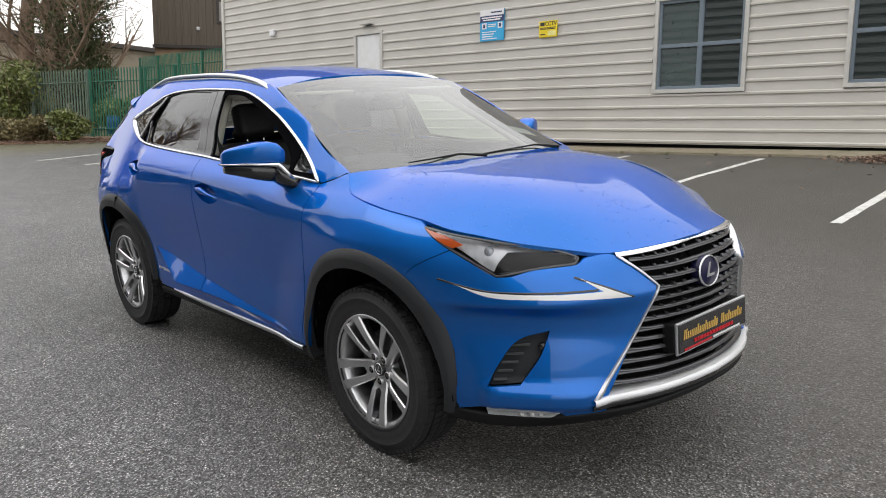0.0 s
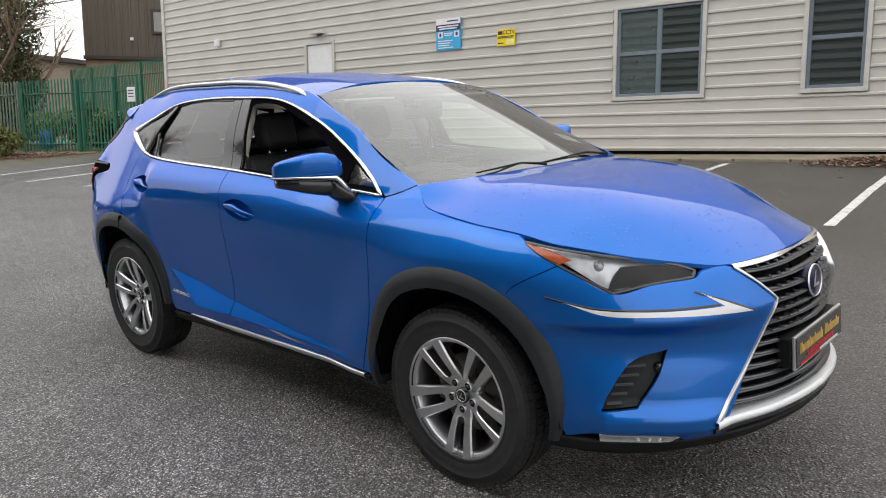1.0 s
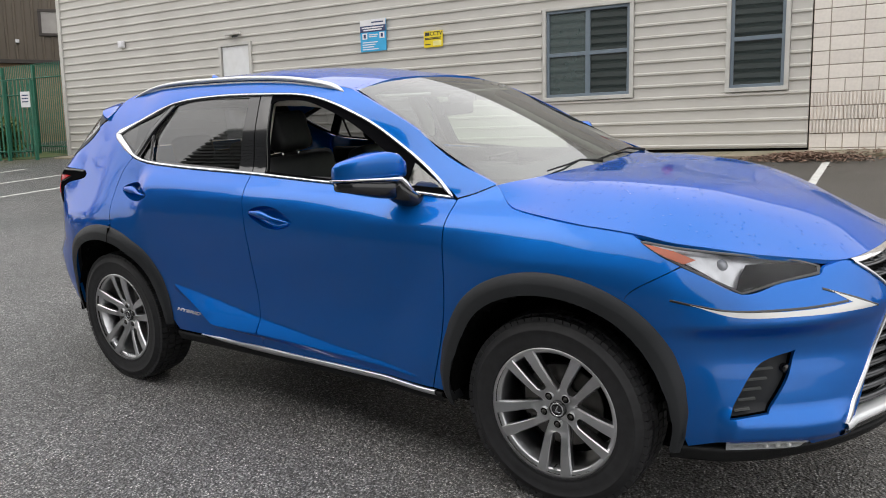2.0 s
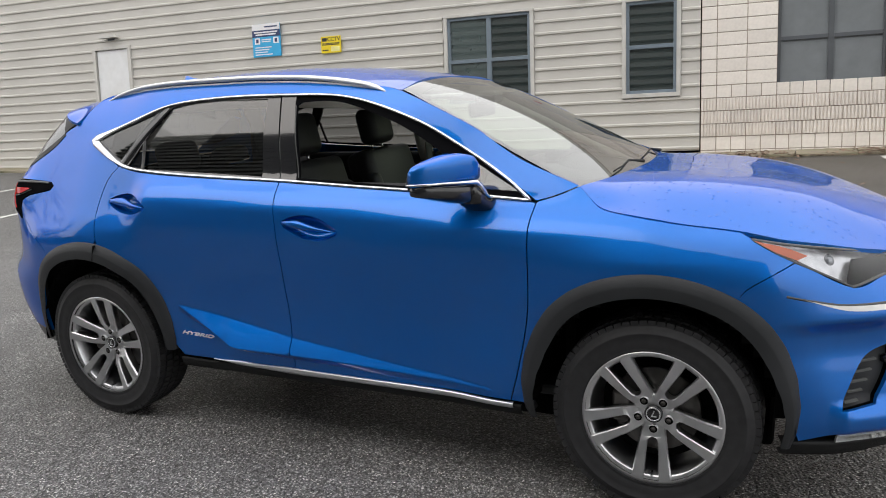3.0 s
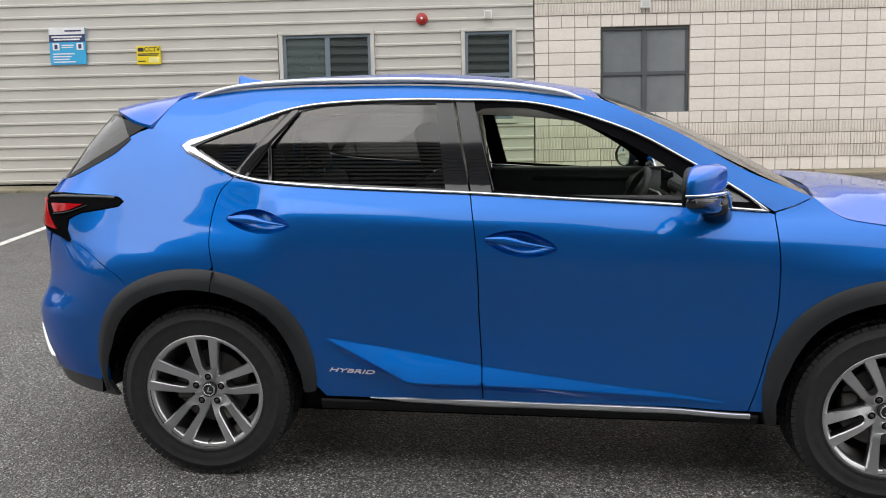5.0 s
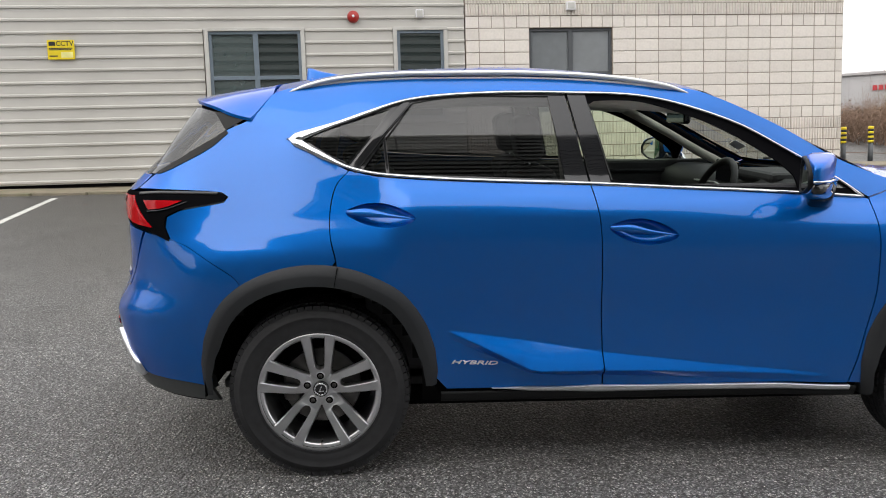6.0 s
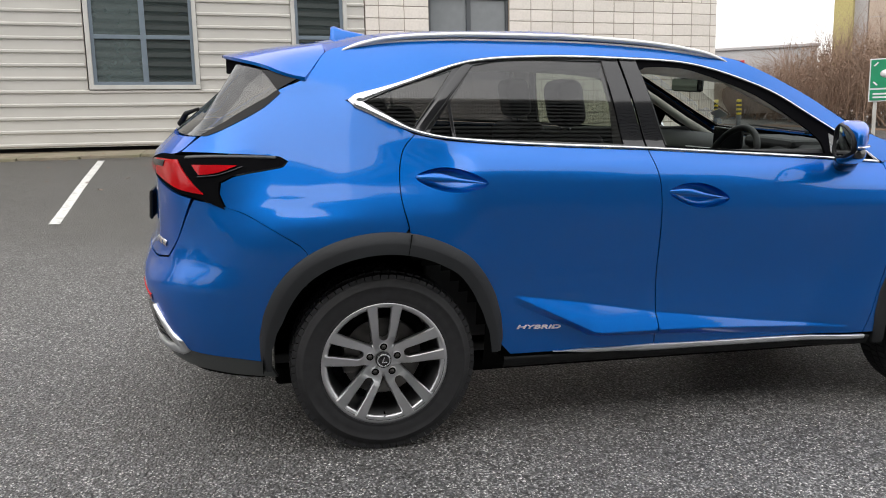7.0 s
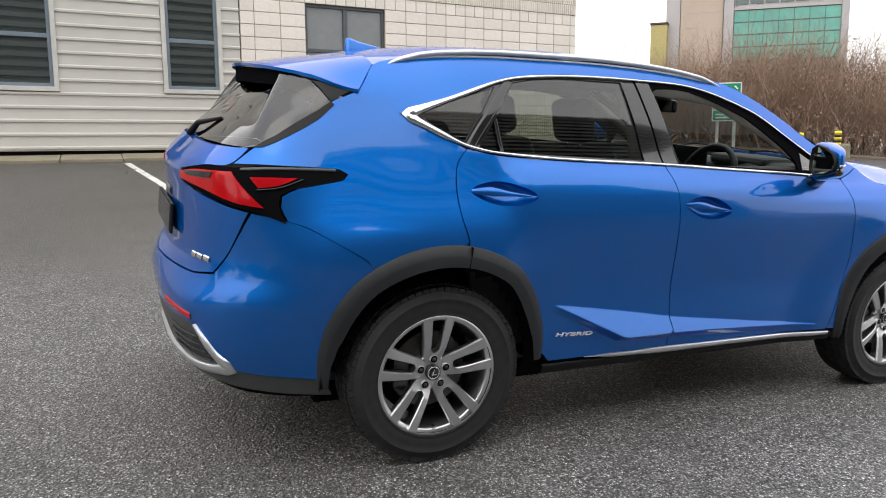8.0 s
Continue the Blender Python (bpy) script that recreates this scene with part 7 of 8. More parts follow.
# ---- the block wall beside it ----
BW0, BW1 = 0.10, 7.80
W3 = (1.335, 2.985, 2.21, 3.875)
backing = bmesh.new()
for a, b, c, d in ((BW0, W3[0], 0.3, WALL_TOP), (W3[1], BW1 - 0.02, 0.3, WALL_TOP), (W3[0], W3[1], 0.3, W3[2]), (W3[0], W3[1], W3[3], WALL_TOP)):
    box_bm(a, b, 0.002, 0.25, c, d, 0, backing)
block_wall = tagged(part("wall_block", backing, MORTAR, None, "", m=WALL), "cream stack-bonded concrete block wall with fluted bands", "wall", kind="structure")
tagged(part("wall_side", box_bm(BW1 - 0.26, BW1 - 0.02, 0.25, 16, 0.2, WALL_TOP), BLOCK, None, "", m=WALL), "cream block end wall", "wall", kind="structure")
tagged(part("roof_slab", box_bm(-19.9, BW1 - 0.02, 0.0, 16, WALL_TOP - 0.05, WALL_TOP + 0.2), FLASHING, None, "", m=WALL), "grey roof edge", "roof", kind="structure")
# one near-black sheet stands in for the shade of the rooms
tagged(part("dark_room_sheet", box_bm(-19.8, BW1 - 0.3, 0.7, 0.75, 0.6, WALL_TOP - 0.06), DARK, None, "", m=WALL), "near-black sheet behind the windows, painted like unlit rooms", "wall", kind="structure")
window("window_3", *W3, DARK_FRAME, (GREY_PANE,), (2.16,), (3.02,), "dark grey framed window with grey film", False, 0.06)
block_cache = {}


def block_mesh(w, h, fluted):
    key = (round(w, 3), round(h, 3), fluted)
    if key not in block_cache:
        g = 0.006
        if fluted:
            n = max(4, int(w / 0.052))
            xs, ys = [], []
            for i in range(n):
                a, st = g + (w - 2 * g) * i / n, (w - 2 * g) / n
                xs += [a, a + st * 0.18, a + st * 0.62, a + st * 0.80]
                ys += [-0.001, -0.030, -0.030, -0.001]
            xs.append(w - g)
            ys.append(-0.001)
        else:
            xs, ys = [g, g + 0.006, w - g - 0.006, w - g], [0.0, -0.010, -0.010, 0.0]
        verts, faces, k = [], [], len(xs)
        zs = [(g, 0.004), (g + 0.006, 0.0), (h - g - 0.006, 0.0), (h - g, 0.004)]
        for z, back in zs:
            verts += [(x, y + back, z) for x, y in zip(xs, ys)]
        for r in range(3):
            faces += [(r * k + i, r * k + i + 1, (r + 1) * k + i + 1, (r + 1) * k + i) for i in range(k - 1)]
        block_cache[key] = mesh_data("block", verts, faces, BLOCK)
    return block_cache[key]


cols = [0.10, 0.36, 0.85, 1.335, 1.748, 2.16, 2.573, 2.985] + [2.985 + 0.4635 * i for i in range(1, 11)] + [7.78]
rows_z = [(0.92, 1.16, "half"), (1.16, 1.40, "half")] + [(1.40 + 0.2245 * i, 1.6245 + 0.2245 * i, "flute") for i in range(3)] + [(2.0735, 2.293, "half")] + [(2.293 + 0.226 * i, 2.519 + 0.226 * i, "full") for i in range(7)] + [(3.875, 4.10, "half"), (4.10, 4.325, "flute"), (4.325, 4.55, "flute")]
for z0, z1, sort in rows_z:
    edges_u = []
    line = cols
    if sort == "flute" and round((z0 - 1.40) / 0.2245) % 2:      # the fluted courses break joint
        line = cols[:1] + [(a + b) / 2 for a, b in zip(cols[1:], cols[2:])] + cols[-1:]
    for a, b in zip(line, line[1:]):
        edges_u += [(a, (a + b) / 2), ((a + b) / 2, b)] if sort == "half" and b - a > 0.3 else [(a, b)]
    for a, b in edges_u:
        if a > W3[0] - 0.05 and b < W3[1] + 0.05 and z0 > 2.2 and z1 < 3.9:
            continue
        q = hang("block", block_mesh(b - a, z1 - z0, sort == "flute"), block_wall)
        q.location = (a, 0, z0)
upper = bmesh.new()
for i in range(12):
    for a, b in zip(cols, cols[1:]):
        box_bm(a + 0.006, b - 0.006, -0.010, 0.002, 4.556 + 0.226 * i, 4.77 + 0.226 * i, 0, upper)
tagged(part("block_courses", upper, BLOCK, block_wall, "", False), kind="stuff")

# tan concrete strip along the foot of the wall, and leaves gathered on it
strip = bmesh.new()
for a, b in zip(np.arange(-19.5, 8.2, 0.92), np.arange(-18.585, 9.1, 0.92)):
    box_bm(a, b - 0.008, 10.12 + 0.083 * (a + 0.46), 11.0 + 0.083 * (a + 0.46), -0.05, 0.045, 0.008, strip)
for v in strip.verts:
    v.co.z += float(ground_height(np.array(v.co.x), np.array(v.co.y)))
tagged(part("kerb_strip", strip, CONCRETE), "mossy tan concrete edging along the wall foot", "kerb", kind="structure")


def leaf_litter(name, spots, mat, label, size=(0.025, 0.05), seed=3, thick=0.10):
    """Curled leaves lying in drifts: (x, y, half x, half y, count) on the sloping ground."""
    rng = random.Random(seed)
    verts, faces = [], []
    for cx, cy, hx, hy, n in spots:
        for _ in range(n):
            x, y = rng.gauss(cx, hx * 0.5), rng.gauss(cy, hy * 0.5)
            heap = max(0, 1 - ((x - cx) / hx) ** 2 - ((y - cy) / hy) ** 2)
            z = 0.004 + rng.random() * heap * thick
            s, a, tilt = rng.uniform(*size), rng.uniform(0, 6.3), rng.uniform(-0.5, 0.5)
            k = len(verts)
            for u, v, w in ((-1, 0, 0), (-0.2, -0.5, 0.25), (1, 0, 0.1), (-0.2, 0.5, 0.3)):
                verts.append((x + s * (u * math.cos(a) - v * math.sin(a)), y + s * (u * math.sin(a) + v * math.cos(a)), z + s * (w + tilt * u * 0.5) + 0.35 * s))
            faces += [(k, k + 1, k + 2), (k, k + 2, k + 3)]
    ob = hang(name, mesh_data(name, on_ground(verts), faces, mat))
    return tagged(ob, label, "fallen leaves", kind="stuff")


leaf_litter("fallen_leaves", [(0.20, 9.85, 0.95, 0.40, 1700), (1.0, 10.3, 0.8, 0.2, 240), (2.8, 10.45, 0.9, 0.25, 260), (4.6, 10.7, 0.8, 0.2, 180), (-4.0, 9.6, 2.4, 0.25, 40), (-1.0, 8.3, 5.0, 2.0, 60)], DRY_LEAF, "dry brown leaves drifted against the wall foot")

# pale grit scattered over the asphalt near the car
def grit():
    rng = random.Random(8)
    verts, faces = [], []
    for _ in range(900):
        x, y = rng.uniform(-4.5, 4.5), rng.uniform(-3.6, 2.5)
        s, a = rng.uniform(0.003, 0.009), rng.uniform(0, 6.3)
        k = len(verts)
        for j in range(4):
            t = a + j * math.pi / 2
            verts.append((x + s * math.cos(t), y + s * math.sin(t) * 0.7, 0.001))
        verts.append((x, y, s * 0.9 + 0.001))
        faces += [(k + j, k + (j + 1) % 4, k + 4) for j in range(4)]
    ob = hang("loose_grit", mesh_data("loose_grit", verts, faces, material("pale_grit", (0.36, 0.34, 0.31), rough=0.8)), None, "", GROUND)
    tagged(ob, "loose pale grit on the asphalt", "grit", kind="stuff")


grit()


# ---- the clad building across the car park, behind the camera ----
def opposite_building():
    top = tagged(new("warehouse"), "long grey ribbed-clad warehouse across the car park", "building")
    x0, x1, y, z0, z1 = -15.5, 10.5, -10.6, -1.2, 10.4
    pts, z = [(z0, 0.0)], z0 + 0.2
    while z < z1:
        pts += [(z, 0.0), (z + 0.01, 0.19), (z + 0.20, 0.19), (z + 0.27, 0.0)]
        z += 0.38
    pts.append((z1, 0.0))
    n = len(pts)
    verts = [(x, y + o, z) for x in (x0, x1) for z, o in pts] + [(x, y - 12, z) for x in (x0, x1) for z in (z0, z1)]
    faces = [(i, i + 1, n + i + 1, n + i) for i in range(n - 1)] + [(2 * n, 2 * n + 1, 2 * n + 3, 2 * n + 2), (n - 1, 2 * n - 1, 2 * n + 3, 2 * n + 1), (*range(n), 2 * n + 1, 2 * n), (*range(n, 2 * n), 2 * n + 3, 2 * n + 2)]
    hang("clad_wall", mesh_data("clad_wall", verts, faces, GREY_CLAD), top, "grey ribbed wall")
    part("eaves", box_bm(x0 - 0.1, x1 + 0.1, y - 0.1, y + 0.12, z1 - 0.02, z1 + 0.18, 0.02), FLASHING, top, "pale eaves trim")


opposite_building()


# ---- trees, hedges, fences at the far end ----
def limb(verts, faces, p, d, length, r, rng, depth, tips, sides=5, wander=0.18):
    """A tapered, wandering branch that forks."""
    steps = 5 if depth > 1 else 3
    ring0 = None
    for i in range(steps + 1):
        rr = r * (1 - 0.55 * i / steps)
        a = d.cross(Vector((0.31, 0.17, 0.93))).normalized()
        b = a.cross(d)
        k = len(verts)
        for j in range(sides):
            t = 2 * math.pi * j / sides
            verts.append(tuple(p + a * rr * math.cos(t) + b * rr * math.sin(t)))
        if ring0 is not None:
            faces += [(ring0 + j, ring0 + (j + 1) % sides, k + (j + 1) % sides, k + j) for j in range(sides)]
        ring0 = k
        if i == steps:
            break
        if depth > 0 and i >= 1:
            for _ in range(rng.choice((1, 1, 2)) if depth > 1 else 2):
                side = (a * rng.uniform(-1, 1) + b * rng.uniform(-1, 1)).normalized()
                nd = (d * rng.uniform(0.5, 0.9) + side * rng.uniform(0.5, 0.9) + Vector((0, 0, 0.15))).normalized()
                limb(verts, faces, p.copy(), nd, length * rng.uniform(0.45, 0.65), rr * 0.55, rng, depth - 1, tips, 3 if depth < 3 else 4, wander)
        d = (d + Vector((rng.uniform(-1, 1), rng.uniform(-1, 1), rng.uniform(-0.4, 0.8))) * wander).normalized()
        p = p + d * length / steps
    tips.append(p)


def foliage(verts, faces, centre, spread, n, rng, size):
    """Leaves scattered in a lumpy cloud, each a bent pair of triangles."""
    for _ in range(n):
        v = Vector((rng.gauss(0, 1), rng.gauss(0, 1), rng.gauss(0, 1))).normalized() * rng.random() ** 0.45
        c = Vector(centre) + Vector((v.x * spread[0], v.y * spread[1], v.z * spread[2]))
        a = Vector((rng.gauss(0, 1), rng.gauss(0, 1), rng.gauss(0, 1))).normalized()
        b = a.cross(Vector((rng.gauss(0, 1), rng.gauss(0, 1), rng.gauss(0, 1)))).normalized()
        s = rng.uniform(*size)
        k = len(verts)
        verts += [tuple(c - a * s), tuple(c - b * s * 0.5 + a.cross(b) * s * 0.2), tuple(c + a * s), tuple(c + b * s * 0.5 + a.cross(b) * s * 0.2)]
        faces += [(k, k + 1, k + 2), (k, k + 2, k + 3)]


def tree(x, y, h, r, seed, label, ivy=0, lean=(0, 0), depth=4):
    rng = random.Random(seed)
    z = float(ground_height(np.array(x), np.array(y))) - 0.1
    top = tagged(new("tree"), label, "tree", "bare trees")
    top.location = (x, y, z)
    v, f, tips = [], [], []
    limb(v, f, Vector((0, 0, 0)), Vector((lean[0], lean[1], 1)).normalized(), h * 0.62, r, rng, depth, tips, 7, 0.10)
    hang("trunk", mesh_data("trunk", v, f, BARK, smooth=True), top, "grey-brown bare trunk and limbs")
    if ivy:
        lv, lf = [], []
        for i in range(ivy):
            t = i / ivy
            foliage(lv, lf, (lean[0] * h * 0.5 * t + rng.uniform(-0.6, 0.6), lean[1] * h * 0.5 * t + rng.uniform(-0.6, 0.6), 1.5 + h * 0.55 * t), (0.85, 0.85, 0.9), 420, rng, (0.05, 0.10))
        hang("crown", mesh_data("crown", lv, lf, IVY), top, "dark ivy leaves")
    return top


tree(-35.0, 7.3, 13, 0.45, 11, "bare broad tree beyond the green fence")
tree(-32.0, 7.6, 12, 0.28, 12, "ivy-covered tree beyond the green fence", ivy=7)
tree(-31.0, 8.7, 11, 0.25, 13, "dark ivy-covered tree beyond the green fence", ivy=20)
tree(-36.5, 9.0, 14, 0.35, 14, "bare tree with grey trunk behind the fence")
tree(-38.5, 6.0, 13, 0.32, 15, "bare tree with grey trunk behind the fence")
tree(-18.5, -7.6, 9.0, 0.28, 16, "bare tree at the corner of the car park", depth=5)
tree(-27.0, -9.0, 14, 0.32, 17, "bare tree at the edge of the car park")


def bush(name, x, y, spread, n, mat, label, seed, size=(0.05, 0.10), group=""):
    rng = random.Random(seed)
    z = float(ground_height(np.array(x), np.array(y)))
    top = tagged(new(name), label, "bush", group)
    top.location = (x, y, z)
    v, f = [], []
    lumps = 9
    for i in range(lumps):
        a = rng.uniform(0, 6.28)
        c = (math.cos(a) * spread[0] * rng.uniform(0.1, 0.7), math.sin(a) * spread[1] * rng.uniform(0.1, 0.7), spread[2] * rng.uniform(0.35, 1.3))
        foliage(v, f, c, (spread[0] * 0.5, spread[1] * 0.5, spread[2] * 0.45), n // lumps, rng, size)
    hang("leaves", mesh_data("leaves", v, f, mat), top, "small green leaves")
    tv, tf, tips = [], [], []
    for i in range(7):
        limb(tv, tf, Vector((rng.uniform(-.2, .2), rng.uniform(-.2, .2), -0.05)), Vector((rng.uniform(-.6, .6), rng.uniform(-.6, .6), 1)).normalized(), spread[2] * 1.3, 0.025, rng, 1, tips, 4)
    hang("stem", mesh_data("stem", tv, tf, BARK), top)
    return top


bush("bush", -22.6, 5.15, (0.95, 0.8, 0.62), 2600, HEDGE, "low green laurel bush before the fence", 21, (0.05, 0.09))
bush("bush", -24.0, 4.6, (1.0, 0.8, 0.5), 1800, SHRUB, "low browning shrub before the fence", 22, (0.05, 0.09))
bush("bush", -25.6, 4.1, (1.2, 0.9, 0.5), 2000, SHRUB, "low browning shrub before the fence", 25, (0.05, 0.09))
bush("bush", -27.6, 4.6, (1.1, 1.3, 1.75), 3600, HEDGE, "tall ivy climbing over the fence", 23, (0.06, 0.11))
bush("bush", -29.3, 5.6, (1.3, 1.5, 1.6), 3000, HEDGE, "tall ivy climbing over the fence", 24, (0.06, 0.11))
bush("bush", -27.0, 8.6, (2.4, 1.2, 0.9), 2600, HEDGE, "rough green shrub behind the fence", 26, (0.06, 0.11))
bush("bush", -22.4, 8.5, (1.5, 0.6, 0.75), 2400, HEDGE, "rough green undergrowth behind the gate", 28, (0.06, 0.11))
bush("bush", -24.6, 8.9, (1.5, 0.6, 0.95), 2400, IVY, "dark undergrowth behind the gate", 29, (0.06, 0.11))
bush("bush", -31.5, 8.0, (2.4, 1.6, 1.6), 3000, IVY, "dark undergrowth behind the fence", 27, (0.06, 0.11))


# unseen hedge added as a dark mass for the car's flank to reflect
for k, (x, y) in enumerate([(-30.5, 2.6), (-30.0, 0.2), (-29.2, -2.2), (-28.4, -4.6), (-27.4, -7.0), (-25.6, -9.2), (-23.0, -10.6), (-20.0, -11.2), (-17.4, -11.6)]):
    bush("bush", x, y, (1.5, 1.6, 2.3), 2400, IVY, "unseen dark hedge, added to darken what the doors reflect", 40 + k, (0.09, 0.16), "boundary hedge")


def patch_of_ground(name, pts, mat, label, lift=0.006):
    verts = [(x, y, float(ground_height(np.array(x), np.array(y))) + lift) for x, y in pts]
    n = len(verts)
    verts += [(x, y, z - 0.06) for x, y, z in verts]
    faces = [tuple(range(n))] + [(i, i + n, (i + 1) % n + n, (i + 1) % n) for i in range(n)]
    ob = hang(name, mesh_data(name, verts, faces, mat), None)
    return tagged(ob, label, "ground", kind="structure")


patch_of_ground("soil", [(-30.5, 1.0), (-24.2, 3.0), (-20.8, 6.0), (-20.4, 7.2), (-23.0, 6.6), (-30.5, 4.3)], SOIL, "leaf-strewn soil bed before the fence", 0.03)
patch_of_ground("grass", [(-20.3, 8.3), (-23.2, 7.2), (-31.0, 4.6), (-60.0, 4.0), (-60.0, 30.0), (-21.0, 24.0)], GRASS, "rough grass behind the green fence", 0.012)
rng_l = random.Random(5)
lv, lf = [], []
for _ in range(3200):
    t = rng_l.random()
    x, y = -20.6 - 8.0 * t + rng_l.gauss(0, 0.5), 6.0 - 3.4 * t + rng_l.gauss(0, 0.55)
    z = float(ground_height(np.array(x), np.array(y))) + 0.04
    s, a = rng_l.uniform(0.04, 0.08), rng_l.uniform(0, 6.3)
    k = len(lv)
    for u, v, w in ((-1, 0, 0), (-0.2, -0.5, 0.25), (1, 0, 0.1), (-0.2, 0.5, 0.3)):
        lv.append((x + s * (u * math.cos(a) - v * math.sin(a)), y + s * (u * math.sin(a) + v * math.cos(a)), z + s * w))
    lf += [(k, k + 1, k + 2), (k, k + 2, k + 3)]
tagged(hang("fallen_leaves", mesh_data("fallen_leaves", lv, lf, DRY_LEAF), None), "dry brown leaves along the hedge foot", "fallen leaves", kind="stuff")


# palisade fence: pales are parts, on rails between posts
def pale_mesh(h, w, mat):
    o = [(-w / 2, 0), (w / 2, 0), (w / 2, h - 0.10), (w * 0.22, h), (0, h - 0.05), (-w * 0.22, h), (-w / 2, h - 0.10)]
    verts = [(x, 0.008 + 0.01 * (1 - abs(x) / (w / 2)), z) for x, z in o] + [(x, -0.004, z) for x, z in o]
    n = len(o)
    faces = [tuple(range(n))[::-1], tuple(range(n, 2 * n))] + [(i, (i + 1) % n, (i + 1) % n + n, i + n) for i in range(n)]
    return mesh_data("pale", verts, faces, mat)


def palisade(name, a, b, top_a, top_b, step, mat, label, w=0.07, post_every=2.75):
    top = tagged(new(name), label, "fence", "palisade fences")
    top.location = (a[0], a[1], 0)
    d = Vector((b[0] - a[0], b[1] - a[1], 0))
    n = int(d.length / step)
    ang = math.degrees(math.atan2(d.y, d.x))
    cache = {}
    za, zb = [float(ground_height(np.array(q[0]), np.array(q[1]))) for q in (a, b)]
    for i in range(n):
        t = (i + 0.5) / n
        z0, z1 = za + (zb - za) * t + 0.05, top_a + (top_b - top_a) * t
        h = round(z1 - z0, 1)
        if h not in cache:
            cache[h] = pale_mesh(h, w, mat)
        hang("pale", cache[h], top, "", pose(d.x * t, d.y * t, z1 - h, 0, 0, ang))
    u = Vector((-d.y, d.x, 0)).normalized() * 0.035
    for k in (0.25, -0.45):
        z_of = lambda t: (za + (zb - za) * t + k) if k > 0 else (top_a + (top_b - top_a) * t + k)
        tube("rail", [(u.x, u.y, z_of(0)), (d.x + u.x, d.y + u.y, z_of(1))], 0.022, mat, top, "", seg=4)
    m = max(1, round(d.length / post_every))
    for i in range(m + 1):
        t = i / m
        x, y = d.x * t + u.x * 2, d.y * t + u.y * 2
        part("post", box_bm(x - 0.04, x + 0.04, y - 0.04, y + 0.04, za + (zb - za) * t - 0.2, top_a + (top_b - top_a) * t - 0.05, 0.004), mat, top)
    return top


palisade("palisade_fence", (-19.75, 8.25), (-24.4, 6.55), 3.42, 3.40, 0.14, GREEN_STEEL, "bright green steel palisade gate and fence", 0.06)
palisade("palisade_fence", (-24.5, 6.5), (-30.4, 4.5), 3.40, 3.35, 0.15, PALE_STEEL, "weathered grey-green palisade fence", 0.07)
palisade("palisade_fence", (-19.9, 9.5), (-30.2, 10.6), 4.05, 4.45, 0.15, GREEN_STEEL, "tall green palisade fence beyond the gate", 0.06)
for x, y in ((-20.6, 7.85), (-21.9, 7.42)):
    z = float(ground_height(np.array(x), np.array(y)))
    gp = tagged(new("gate_post"), "thick green steel gate post", "gate post", "gate posts")
    gp.location = (x, y, z)
    part("post_body", box_bm(-0.045, 0.045, -0.045, 0.045, -0.1, 2.25, 0.008), GREEN_STEEL, gp)
    part("post_cap", box_bm(-0.052, 0.052, -0.052, 0.052, 2.25, 2.28, 0.006), GREEN_STEEL, gp)
fs = tagged(new("gate_sign"), "small white notice on the green gate", "sign")
fs.matrix_basis = pose(-19.95, 8.12, 2.84, 0, 0, 20)
part("board", box_bm(-0.16, 0.16, -0.03, -0.018, -0.22, 0.22, 0.003), SIGN_WHITE, fs, "white board")
for k in range(3):
    part("print_bar", box_bm(-0.11, 0.10, -0.033, -0.0305, 0.10 - 0.09 * k, 0.13 - 0.09 * k), SIGN_NAVY, fs)
bz = float(ground_height(np.array(-25.2), np.array(7.5)))
barrel = tagged(new("barrel"), "blue plastic barrel behind the green fence", "barrel")
barrel.matrix_basis = Matrix.Translation((-25.2, 7.5, bz)) @ Matrix.Diagonal((0.74, 0.74, 0.74, 1))
lathe("barrel_body", [(0.001, 0.0), (0.27, 0.0), (0.285, 0.03), (0.29, 0.25), (0.30, 0.27), (0.29, 0.29), (0.29, 0.52), (0.30, 0.54), (0.29, 0.56), (0.28, 0.82), (0.25, 0.85), (0.001, 0.85)], BLUE_PLASTIC, barrel, "", 24, pose(0, 0, 0, 90, 0, 0))
lathe("barrel_rim", [(0.25, 0.84), (0.262, 0.85), (0.262, 0.875), (0.25, 0.88)], BLUE_PLASTIC, barrel, "", 24, pose(0, 0, 0, 90, 0, 0))


# ---- buildings beyond the fence ----
def ribbed_box(name, corner, ang, length, depth, z0, z1, mat, parent, rib=0.35):
    """A block whose front has upright ribs; the front runs from the corner along ang."""
    verts, faces = [], []
    xs, ys = [], []
    n = int(length / rib)
    for i in range(n):
        a = i * rib
        xs += [a, a + rib * 0.62, a + rib * 0.70, a + rib * 0.92]
        ys += [0, 0, -0.05, -0.05]
    xs.append(length)
    ys.append(0)
    k = len(xs)
    verts = [(x, y, z) for z in (z0, z1) for x, y in zip(xs, ys)] + [(x, depth, z) for z in (z0, z1) for x in (0, length)]
    faces = [(i, i + 1, k + i + 1, k + i) for i in range(k - 1)]
    faces += [(2 * k, 0, k, 2 * k + 2), (k - 1, 2 * k + 1, 2 * k + 3, 2 * k - 1), (2 * k + 1, 2 * k, 2 * k + 2, 2 * k + 3), (*range(k, 2 * k), 2 * k + 3, 2 * k + 2)]
    return hang(name, mesh_data(name, verts, faces, mat), parent, "", pose(corner[0], corner[1], 0, 0, 0, ang))


